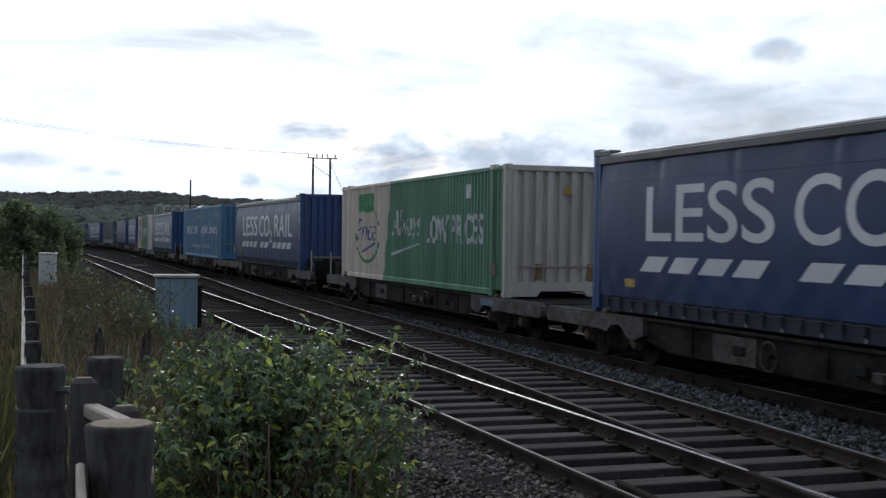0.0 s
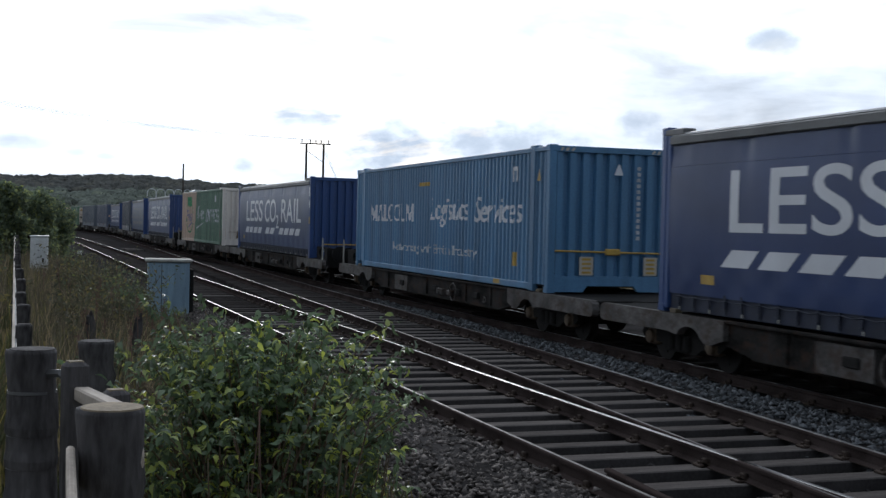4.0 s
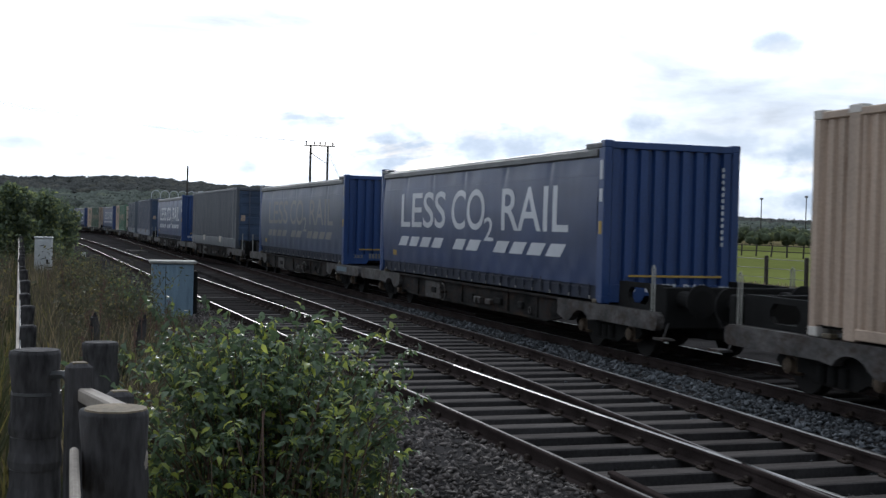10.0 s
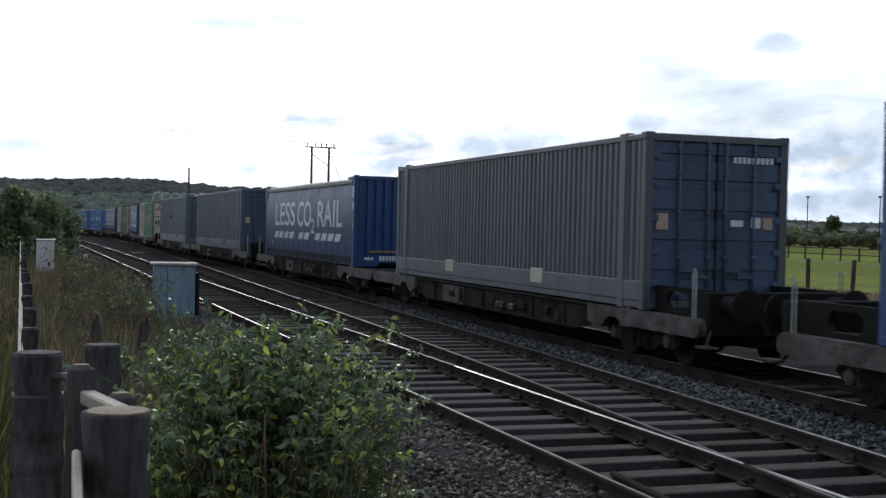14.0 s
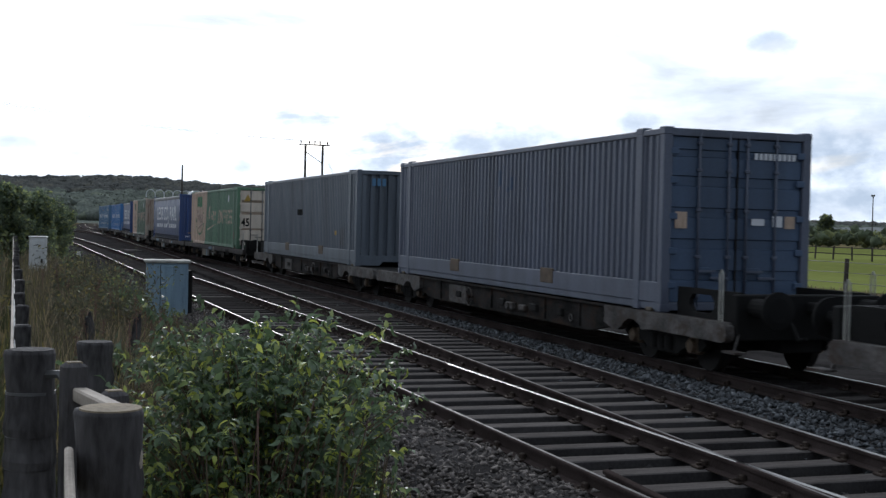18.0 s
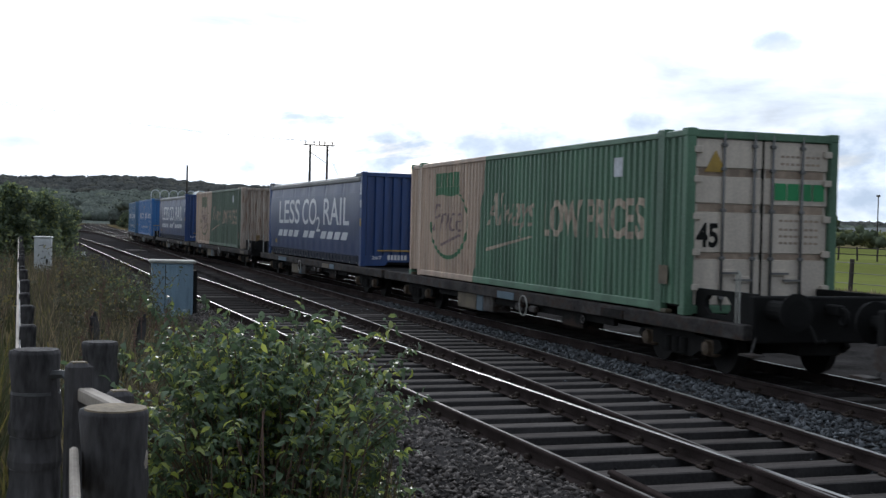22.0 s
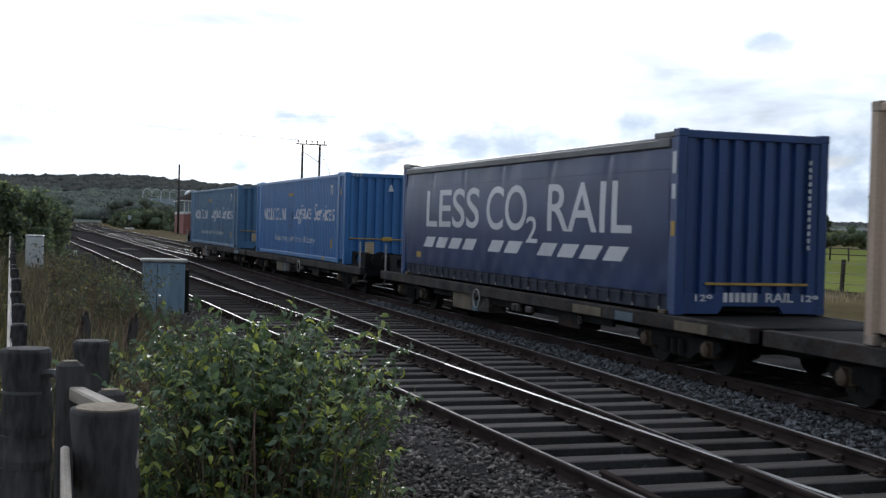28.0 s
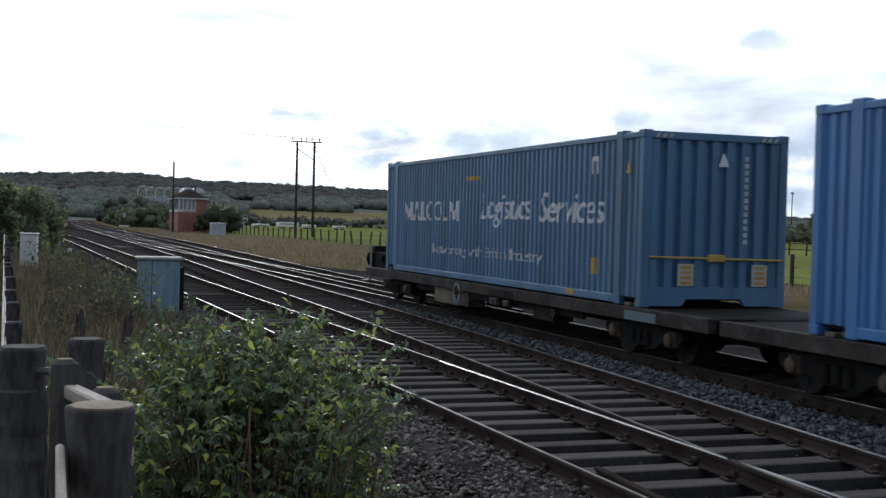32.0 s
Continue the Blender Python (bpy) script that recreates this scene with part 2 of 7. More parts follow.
M_BLUE_STEEL = material("blue painted steel", (0.021, 0.054, 0.170), 0.42, 0, 0.75, 1.25, 25, 0.9, 0.08, 0.01, V)
M_GREYED_CURTAIN = material("greyed navy curtain cloth", (0.024, 0.044, 0.122), 0.38, 0, 0.75, 1.25, 70, 0.8, 0.1, 0.012, (0.6, 1, 1.6), spec=0.3)
M_EQUIP = material("dull ochre equipment paint", (0.13, 0.10, 0.06), 0.65, 0, 0.5, 1.3, 30, 3, 0.1, 0.01)
# navy lifted a little in colour to stand for the cloth's grazing sheen
M_SHEEN_CURTAIN = material("navy curtain cloth with grey sheen in its colour", (0.029, 0.049, 0.124), 0.38, 0, 0.7, 1.3, 70, 0.8, 0.1, 0.012, (0.6, 1, 1.6), spec=0.35)
M_NAVY_CURTAIN = material("navy curtain cloth", (0.018, 0.037, 0.112), 0.38, 0, 0.72, 1.28, 70, 0.9, 0.12, 0.012, (0.6, 1, 1.5), spec=0.28)
M_FADED_CURTAIN = material("faded navy curtain cloth", (0.030, 0.047, 0.098), 0.4, 0, 0.7, 1.3, 70, 0.7, 0.08, 0.01, (0.6, 1, 2.0), spec=0.35)
M_LETTER = material("white lettering", (0.62, 0.63, 0.66), 0.5, 0, 0.85, 1.08, 60, 1.0, 0.03)
M_LETTER_OLD = material("yellowed lettering", (0.44, 0.40, 0.33), 0.5, 0, 0.8, 1.1, 60, 1.0, 0.03)
M_LETTER_WORN = material("worn white lettering", (0.50, 0.52, 0.54), 0.6, 0, 0.6, 1.2, 12, 3.0, 0.03)
M_LETTER_FADED = material("faded yellowed letters", (0.19, 0.18, 0.165), 0.5, 0, 0.7, 1.15, 20, 1.0, 0.03)
M_LETTER_TAN = material("tan faded lettering", (0.44, 0.35, 0.26), 0.6, 0, 0.6, 1.2, 12, 3.0, 0.03)
M_LETTER_DULL = material("dirty faded lettering", (0.36, 0.27, 0.20), 0.6, 0, 0.6, 1.2, 12, 3.0, 0.03)
M_YELLOW = material("yellow paint", (0.42, 0.27, 0.05), 0.55, 0, 0.75, 1.2, 40, 4, 0.05)
M_ROOF_RAIL = material("grey roof rail", (0.10, 0.10, 0.10), 0.5, 0.3, 0.7, 1.3, 40, 2, 0.1)
M_ALU = material("bright aluminium edge", (0.45, 0.45, 0.46), 0.4, 0.8, 0.8, 1.15, 40, 2, 0.05)
M_GREEN = material("green painted steel", (0.070, 0.195, 0.115), 0.5, 0, 0.65, 1.3, 30, 0.8, 0.08, 0.01, V, RUST, 0.70)
M_GREEN_DULL = material("chalky green painted steel", (0.088, 0.165, 0.108), 0.55, 0, 0.6, 1.3, 30, 0.8, 0.08, 0.01, V, RUST, 0.66)
M_GREEN_FADED = material("brown-stained green steel", (0.096, 0.138, 0.092), 0.6, 0, 0.55, 1.3, 30, 0.8, 0.08, 0.01, V, RUST, 0.60)
M_GREEN_OLD = material("dull green painted steel", (0.092, 0.178, 0.108), 0.55, 0, 0.6, 1.3, 30, 0.8, 0.08, 0.01, V, RUST, 0.64)
M_CREAM = material("dirty cream painted steel", (0.60, 0.52, 0.43), 0.5, 0, 0.7, 1.2, 30, 0.9, 0.08, 0.01, V, (0.25, 0.13, 0.06), 0.66)
M_TAN = material("tan weathered steel", (0.50, 0.37, 0.275), 0.55, 0, 0.65, 1.2, 30, 0.9, 0.08, 0.01, V, (0.16, 0.07, 0.035), 0.60)
M_END_WHITE = material("rusty white container end", (0.52, 0.48, 0.44), 0.55, 0, 0.72, 1.12, 25, 1.2, 0.06, 0.01, (3, 3, 0.45), (0.27, 0.14, 0.07), 0.60)
M_END_PALE = material("chalky white container end", (0.74, 0.68, 0.61), 0.55, 0, 0.72, 1.12, 25, 1.2, 0.06, 0.01, (3, 3, 0.45), (0.27, 0.14, 0.07), 0.60)
M_END_RUST = material("rust-streaked container end", (0.46, 0.38, 0.31), 0.6, 0, 0.55, 1.2, 25, 1.2, 0.1, 0.01, (5, 5, 0.4), (0.17, 0.085, 0.045), 0.50)
M_TEAL = material("weathered light blue steel", (0.072, 0.175, 0.305), 0.5, 0, 0.7, 1.25, 30, 0.8, 0.08, 0.01, V, (0.09, 0.06, 0.04), 0.70)
M_TEAL_GREY = material("weathered grey-blue steel", (0.070, 0.155, 0.265), 0.5, 0, 0.7, 1.25, 30, 0.8, 0.08, 0.01, V, (0.09, 0.06, 0.04), 0.70)
M_BRIGHT_BLUE = material("bright blue painted steel", (0.045, 0.160, 0.385), 0.42, 0, 0.8, 1.15, 30, 0.8, 0.08, 0.01, V, (0.09, 0.06, 0.04), 0.74)
M_GREY_CONT = material("slate grey corrugated steel", (0.094, 0.100, 0.113), 0.5, 0, 0.7, 1.25, 30, 0.7, 0.08, 0.01, V, (0.10, 0.07, 0.05), 0.70)
M_GREYBLUE_CONT = material("grey-blue corrugated steel", (0.078, 0.090, 0.126), 0.5, 0, 0.7, 1.3, 30, 0.6, 0.08, 0.01, V, (0.09, 0.06, 0.05), 0.70)
M_GREYTEAL_CONT = material("weathered grey-green steel", (0.093, 0.109, 0.131), 0.5, 0, 0.65, 1.3, 30, 0.6, 0.08, 0.01, V, (0.09, 0.06, 0.05), 0.68)
M_DARKBLUE_CONT = material("dark blue corrugated steel", (0.044, 0.072, 0.126), 0.5, 0, 0.7, 1.3, 30, 0.6, 0.08, 0.01, V, (0.09, 0.06, 0.05), 0.72)
M_WAGON = material("grimy grey wagon steel", (0.018, 0.0165, 0.0155), 0.8, 0, 0.15, 1.9, 18, 1.6, 0.3, 0.01, (1, 1, 1.6), (0.040, 0.025, 0.018), 0.50, spec=0.08)
M_WAGON_MID = material("patchy brown-grey wagon sill", (0.040, 0.036, 0.034), 0.75, 0, 0.15, 1.9, 18, 1.6, 0.3, 0.01, (1, 1, 1.6), (0.045, 0.028, 0.02), 0.48, spec=0.15)
M_WAGON_LIGHT = material("pale grey wagon end", (0.072, 0.066, 0.062), 0.65, 0, 0.2, 1.9, 20, 1.8, 0.3, 0.01, (1, 1, 1.4), (0.045, 0.031, 0.024), 0.47, spec=0.25)
M_BOGIE = material("brake-dust black bogie", (0.019, 0.018, 0.017), 0.85, 0, 0.6, 1.4, 40, 2, 0.3, spec=0.1)
M_BLACK = material("black drawgear", (0.012, 0.0115, 0.011), 0.85, 0, 0.7, 1.3, 40, 2, 0.2, spec=0.15)
M_TYRE = material("brake-dusted wheel steel", (0.018, 0.016, 0.015), 0.7, 0.0, 0.7, 1.2, 60, 3, 0.05, spec=0.15)
M_AXLEBOX = material("rusty axlebox", (0.10, 0.068, 0.042), 0.75, 0, 0.6, 1.3, 40, 6, 0.2)
M_PALE_BLUE = material("pale blue patch", (0.09, 0.135, 0.17), 0.6, 0, 0.7, 1.2, 30, 2, 0.1)
M_POST_WOOD = material("weathered grey post", (0.062, 0.058, 0.058), 0.9, 0, 0.2, 2.0, 13, 2.6, 0.9, 0.014, (3.2, 3.2, 0.9), (0.082, 0.078, 0.070), 0.55, spec=0.1, along=True)
M_POST_TOP = material("cut end grain", (0.25, 0.195, 0.125), 0.9, 0, 0.55, 1.3, 60, 5, 0.5, 0.006)
M_RAIL_WOOD = material("pale weathered plank", (0.34, 0.29, 0.24), 0.85, 0, 0.6, 1.25, 40, 3, 0.4, 0.005, (0.6, 6, 6))
M_GALV = material("galvanised cabinet", (0.22, 0.315, 0.395), 0.5, 0.05, 0.75, 1.2, 30, 1.5, 0.08, 0.01, (4, 4, 0.5))
M_LID = material("lichen-grey cabinet lid", (0.38, 0.37, 0.33), 0.75, 0, 0.6, 1.2, 60, 5, 0.2)
M_WHITE_CAB = material("dirty white cabinet", (0.58, 0.59, 0.58), 0.55, 0, 0.7, 1.1, 30, 2, 0.1)
M_PALE_CAB = material("pale blue-grey cabinet", (0.36, 0.42, 0.47), 0.55, 0, 0.8, 1.1, 30, 1.5, 0.05)
M_BRICK = material("red brick", (0.30, 0.125, 0.105), 0.85, 0, 0.7, 1.25, 9, 0.8, 0.2)
M_SLATE = material("brown roof tiles", (0.060, 0.052, 0.046), 0.9, 0, 0.7, 1.2, 8, 0.8, 0.3, spec=0.0)
M_WHITE = material("white window frames", (0.70, 0.70, 0.68), 0.5, 0, 0.85, 1.05, 30, 2, 0.05)
# the panes' pale sky reflection is put into the base colour
M_GLASS = material("window glass with pale reflection in its colour", (0.20, 0.23, 0.245), 0.08, 0, 0.9, 1.1, 30, 1, 0.0)
M_POLE = material("dark creosoted pole", (0.05, 0.04, 0.033), 0.85, 0, 0.6, 1.3, 20, 2, 0.3)
M_INSULATOR = material("brown insulator", (0.09, 0.05, 0.04), 0.3, 0, 0.8, 1.2, 20, 2, 0)
M_WIRE = material("grey wire", (0.12, 0.12, 0.12), 0.5, 0.5, 0.9, 1.1, 20, 2, 0)
M_PALE_ROOF = material("pale grey roof", (0.55, 0.57, 0.60), 0.5, 0, 0.85, 1.1, 5, 0.5, 0)
M_BARK = material("bark", (0.07, 0.055, 0.04), 0.9, 0, 0.6, 1.4, 20, 3, 0.6)
M_STEM = material("green-brown stem", (0.12, 0.085, 0.05), 0.8, 0, 0.7, 1.3, 40, 6, 0.2)
M_LEAF = leaf_material("bush leaf", (0.162, 0.236, 0.120), 0.6, 0.45, 0.38, (2.1, 1.55, 0.55), 0.65)
M_LEAF_WEED = leaf_material("bank weed leaf", (0.108, 0.110, 0.066), 0.5, 0.4, 0.6, (1.5, 1.2, 0.7))
M_LEAF_DARK = leaf_material("hedge leaf", (0.120, 0.150, 0.092), 0.45, 0.5)
M_LEAF_HEDGE = leaf_material("sunlit hedge leaf", (0.180, 0.228, 0.142), 0.4, 0.55, 0.55, (1.4, 1.2, 0.7))
M_LEAF_SCRUB = leaf_material("scrub leaf", (0.125, 0.150, 0.092), 0.35, 0.2, 0.9, (1.35, 1.2, 0.8), 0.05)
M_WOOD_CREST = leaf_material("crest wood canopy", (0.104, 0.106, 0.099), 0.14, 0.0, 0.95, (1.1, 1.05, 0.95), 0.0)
# distance haze is put into this base colour: paler and bluer than near leaves
M_LEAF_HAZED = leaf_material("far wood canopy with haze in its colour", (0.142, 0.158, 0.136), 0.14, 0.0, 0.95, (1.1, 1.1, 0.95), 0.0)
M_GRASS_DRY = leaf_material("dry grass", (0.156, 0.136, 0.094), 0.6, 0.35, 0.9, (1.35, 1.2, 1.0))
M_GRASS_VERGE = leaf_material("bleached verge grass", (0.27, 0.225, 0.15), 0.25, 0.35, 0.9, (1.15, 1.1, 1.0))
M_LOCK_ROD = material("dark grey lock rod", (0.16, 0.155, 0.15), 0.5, 0.2, 0.7, 1.2, 40, 3, 0.05)
M_GRASS_GREEN = leaf_material("green weeds", (0.100, 0.108, 0.050), 0.5, 0.35, 0.8, (1.7, 1.3, 0.8))

# ======== building helpers ========


class Geo:
    """Collects vertices and faces of one part."""

    def __init__(self):
        self.v, self.f = [], []

    def add(self, verts, faces):
        n = len(self.v)
        self.v += [tuple(p) for p in verts]
        self.f += [tuple(n + i for i in q) for q in faces]
        return self

    def box(self, x0, y0, z0, x1, y1, z1, c=0.0):
        """A box, with its edges along x, y and z chamfered by c."""
        if c <= 0:
            return self.add([(x0, y0, z0), (x1, y0, z0), (x1, y1, z0), (x0, y1, z0), (x0, y0, z1), (x1, y0, z1), (x1, y1, z1), (x0, y1, z1)],
                            [(3, 2, 1, 0), (4, 5, 6, 7), (0, 1, 5, 4), (1, 2, 6, 5), (2, 3, 7, 6), (3, 0, 4, 7)])
        pts = []
        for z, k in ((z0, c), (z0 + c, 0), (z1 - c, 0), (z1, c)):
            a, b = c + k, k
            pts += [(x0 + a, y0 + b, z), (x1 - a, y0 + b, z), (x1 - b, y0 + a, z), (x1 - b, y1 - a, z),
                    (x1 - a, y1 - b, z), (x0 + a, y1 - b, z), (x0 + b, y1 - a, z), (x0 + b, y0 + a, z)]
        fs = [tuple(range(7, -1, -1)), tuple(range(24, 32))]
        for r in range(3):
            for i in range(8):
                j = (i + 1) % 8
                fs.append((r * 8 + i, r * 8 + j, r * 8 + 8 + j, r * 8 + 8 + i))
        return self.add(pts, fs)

    def prism(self, pts, y0, y1):
        """An outline in x and z, drawn out along y."""
        n = len(pts)
        vs = [(x, y0, z) for x, z in pts] + [(x, y1, z) for x, z in pts]
        fs = [tuple(range(n)), tuple(range(2 * n - 1, n - 1, -1))]
        fs += [(i, i + n, (i + 1) % n + n, (i + 1) % n) for i in range(n)]
        return self.add(vs, fs)

    def tube(self, path, radii, seg=10, caps=True):
        """A round tube through points, with a radius at each."""
        if not hasattr(radii, "__len__"):
            radii = [radii] * len(path)
        path = [Vector(p) for p in path]
        vs, fs = [], []
        for i, p in enumerate(path):
            d = (path[min(i + 1, len(path) - 1)] - path[max(i - 1, 0)]).normalized()
            a = (Vector((1, 0, 0)) - d * d.x).normalized() if abs(d.z) > 0.9 else d.cross(Vector((0, 0, 1))).normalized()
            b = d.cross(a)
            for k in range(seg):
                w = 2 * math.pi * k / seg
                vs.append(p + (a * math.cos(w) + b * math.sin(w)) * radii[i])
        for i in range(len(path) - 1):
            for k in range(seg):
                j = (k + 1) % seg
                fs.append((i * seg + k, i * seg + j, (i + 1) * seg + j, (i + 1) * seg + k))
        if caps:
            fs.append(tuple(range(seg - 1, -1, -1)))
            fs.append(tuple(range((len(path) - 1) * seg, len(path) * seg)))
        return self.add(vs, fs)

    def ring(self, centre, radius, thick, seg=20, sides=6):
        """A ring that stands in the plane of x and z."""
        cx, cy, cz = centre
        vs, fs = [], []
        for i in range(seg):
            a = 2 * math.pi * i / seg
            for k in range(sides):
                b = 2 * math.pi * k / sides
                r = radius + thick * math.cos(b)
                vs.append((cx + r * math.cos(a), cy + thick * math.sin(b), cz + r * math.sin(a)))
        for i in range(seg):
            for k in range(sides):
                i2, k2 = (i + 1) % seg, (k + 1) % sides
                fs.append((i * sides + k, i2 * sides + k, i2 * sides + k2, i * sides + k2))
        return self.add(vs, fs)

    def mesh(self, name, mat, smooth=False):
        me = bpy.data.meshes.new(name)
        me.from_pydata(self.v, [], self.f)
        bm = bmesh.new()
        bm.from_mesh(me)
        bmesh.ops.recalc_face_normals(bm, faces=bm.faces)
        bm.to_mesh(me)
        bm.free()
        me.materials.append(mat)
        if smooth:
            me.shade_smooth()
        return me


def part(name, geo, mat, parent, label="", smooth=False, at=None):
    """One mesh object under a thing or a part."""
    ob = new(name, geo.mesh(name, mat, smooth) if isinstance(geo, Geo) else geo)
    ob.parent = parent
    if at is not None:
        ob.matrix_basis = at
    return tagged(ob, label)


def thing(name, label, category, group="", at=None, kind=""):
    ob = new(name)
    ob.empty_display_size = 0.2
    if at is not None:
        ob.matrix_basis = at
    return tagged(ob, label, category, group, kind)


def raw_mesh(name, verts, faces, mat, smooth=False):
    """A large mesh straight from arrays (no cleaning)."""
    me = bpy.data.meshes.new(name)
    verts, faces = np.asarray(verts, dtype=np.float32), np.asarray(faces, dtype=np.int32)
    k = faces.shape[1]
    me.vertices.add(len(verts))
    me.vertices.foreach_set("co", verts.ravel())
    me.loops.add(faces.size)
    me.loops.foreach_set("vertex_index", faces.ravel())
    me.polygons.add(len(faces))
    me.polygons.foreach_set("loop_start", np.arange(0, faces.size, k, dtype=np.int32))
    me.update(calc_edges=True)
    me.validate()
    me.materials.append(mat)
    if smooth:
        me.shade_smooth()
    return me


def letter_mesh(text, bold=0.0, shear=0.0, font_spacing=1.0):
    cu = bpy.data.curves.new("letters", "FONT")
    cu.body, cu.offset, cu.shear, cu.resolution_u = text, bold, shear, 6
    cu.space_character = font_spacing
    ob = new("letters", cu)
    me = bpy.data.meshes.new_from_object(ob.evaluated_get(bpy.context.evaluated_depsgraph_get()))
    bpy.data.objects.remove(ob)
    co = np.zeros(len(me.vertices) * 3)
    me.vertices.foreach_get("co", co)
    return me, co.reshape(-1, 3)


def rib_offset(x, pitch, flat, slope, depth):
    """How far a trapezoid rib lies behind the outer face at x."""
    u = x % pitch
    if u < flat:
        return 0.0
    if u < flat + slope:
        return depth * (u - flat) / slope
    if u < pitch - slope:
        return depth
    return depth * (pitch - u) / slope


SIDE_RIB = (0.205, 0.076, 0.030, 0.036)


def follow_ribs(me, y_face):
    """Cut a flat mesh in the plane of x and z along the ribs and lay it on them."""
    pitch, flat, slope, depth = SIDE_RIB
    bm = bmesh.new()
    bm.from_mesh(me)
    xs = [v.co.x for v in bm.verts]
    lo, hi = min(xs), max(xs)
    k = math.floor(lo / pitch) * pitch
    while k < hi:
        for u in (0.0, flat, flat + slope, pitch - slope):
            if lo < k + u < hi:
                bmesh.ops.bisect_plane(bm, geom=bm.verts[:] + bm.edges[:] + bm.faces[:], plane_co=(k + u, 0, 0), plane_no=(1, 0, 0), dist=1e-5)
        k += pitch
    for v in bm.verts:
        v.co.y = y_face - 0.004 + rib_offset(v.co.x + 1e-6, *SIDE_RIB)
    bm.to_mesh(me)
    bm.free()


def lettering(name, text, box4, face, mat, parent, axis="side", bold=0.0, shear=0.0, ribs=False, label=""):
    """Text fitted to (u0, u1, z0, z1) on the near side (u = x) or on the front end (u = y)."""
    me, co = letter_mesh(text, bold, shear)
    lo, hi = co.min(0), co.max(0)
    u = box4[0] + (co[:, 0] - lo[0]) / (hi[0] - lo[0]) * (box4[1] - box4[0])
    z = box4[2] + (co[:, 1] - lo[1]) / (hi[1] - lo[1]) * (box4[3] - box4[2])
    out = np.stack([u, np.full_like(u, face - 0.004), z], 1) if axis == "side" else np.stack([np.full_like(u, face + 0.004), u, z], 1)
    me.vertices.foreach_set("co", out.ravel())
    me.update()
    if ribs:
        follow_ribs(me, face)
    me.materials.clear()
    me.materials.append(mat)
    me.name = name
    return part(name, me, mat, parent, label)


def plate(name, shapes, face, mat, parent, axis="side", ribs=False, label=""):
    """Flat painted shapes: each a list of (u, z)."""
    g = Geo()
    for s in shapes:
        g.add([(u, face - 0.004, z) if axis == "side" else (face + 0.004, u, z) for u, z in s], [tuple(range(len(s)))])
    me = g.mesh(name, mat)
    bm = bmesh.new()
    bm.from_mesh(me)
    bmesh.ops.remove_doubles(bm, verts=bm.verts, dist=1e-4)
    bmesh.ops.triangulate(bm, faces=[q for q in bm.faces if len(q.verts) > 4])
    bm.to_mesh(me)
    bm.free()
    if ribs:
        follow_ribs(me, face)
    return part(name, me, mat, parent, label)


def bars(name, shapes, face, mat, parent, axis="side", ribs=False, label=""):
    """Writing that cannot be read: one small bar after another."""
    for s in shapes:
        plate(name, [s], face, mat, parent, axis, ribs, label)


def smooth_line(knots):
    """y as a smooth function of x through the knots (x falling)."""
    kx = np.array([k[0] for k in knots][::-1], dtype=float)
    ky = np.array([k[1] for k in knots][::-1], dtype=float)
    m = np.gradient(ky, kx)

    def at(x):
        i = int(np.clip(np.searchsorted(kx, x) - 1, 0, len(kx) - 2))
        h = kx[i + 1] - kx[i]
        t = (x - kx[i]) / h
        if t < 0 or t > 1:
            j = 0 if t < 0 else -1
            return ky[j] + m[j] * (x - kx[j])
        return ((2 * t ** 3 - 3 * t ** 2 + 1) * ky[i] + (t ** 3 - 2 * t ** 2 + t) * h * m[i]
                + (3 * t ** 2 - 2 * t ** 3) * ky[i + 1] + (t ** 3 - t ** 2) * h * m[i + 1])
    return at


# ======== plan: four tracks of a junction, x along the line, y away from the camera ========
LINE_A = smooth_line([(40, 5.31), (-45, 5.31), (-75, 5.36), (-105, 5.32), (-130, 5.0), (-160, 4.0), (-205, 1.4), (-260, -3.2), (-330, -10)])
LINE_B = smooth_line([(40, 5.31), (20, 5.35), (6, 5.83), (-2, 6.30), (-9.2, 6.79), (-14.8, 7.17), (-24, 7.64), (-40, 8.2), (-64, 9.05), (-85, 9.6), (-111, 10.2), (-200, 12.2), (-280, 14.6), (-340, 17.2), (-420, 21.6), (-520, 27.5)])
LINE_C = smooth_line([(60, 7.535), (30, 9.065), (10, 9.785), (0, 10.055), (-10, 10.265), (-20, 10.415), (-30, 10.505), (-40, 10.53), (-60, 10.46), (-78, 10.30), (-95, 10.43), (-110, 10.83), (-118, 11.17), (-131, 11.56), (-148, 11.66),
                      (-160, 11.5), (-172, 11.15), (-185, 10.4), (-193, 9.95), (-203, 9.0), (-212, 8.1), (-240, 5.2), (-290, -0.8), (-420, -18)])
LINE_D = smooth_line([(-20, 10.6), (-30, 11.0), (-50, 11.6), (-90, 13.2), (-122, 14.1), (-220, 16.8), (-280, 18.9), (-340, 21.4), (-420, 25.8), (-520, 31.7)])

rng = np.random.default_rng(7)


def ground_z(x, y):
    """Height of the ground: formation, bank towards the fence, level fields."""
    def ease(a, b, t):
        t = min(max((t - a) / (b - a), 0.0), 1.0)
        return t * t * (3 - 2 * t)
    z = -0.34
    z += 0.62 * ease(3.3, 0.6, y) * (1.0 if x > -70 else max(0.3, 1 + (x + 70) / 60))
    z += 0.12 * ease(16.5, 20, y)
    z -= 0.10 * ease(30, 60, y)
    return z


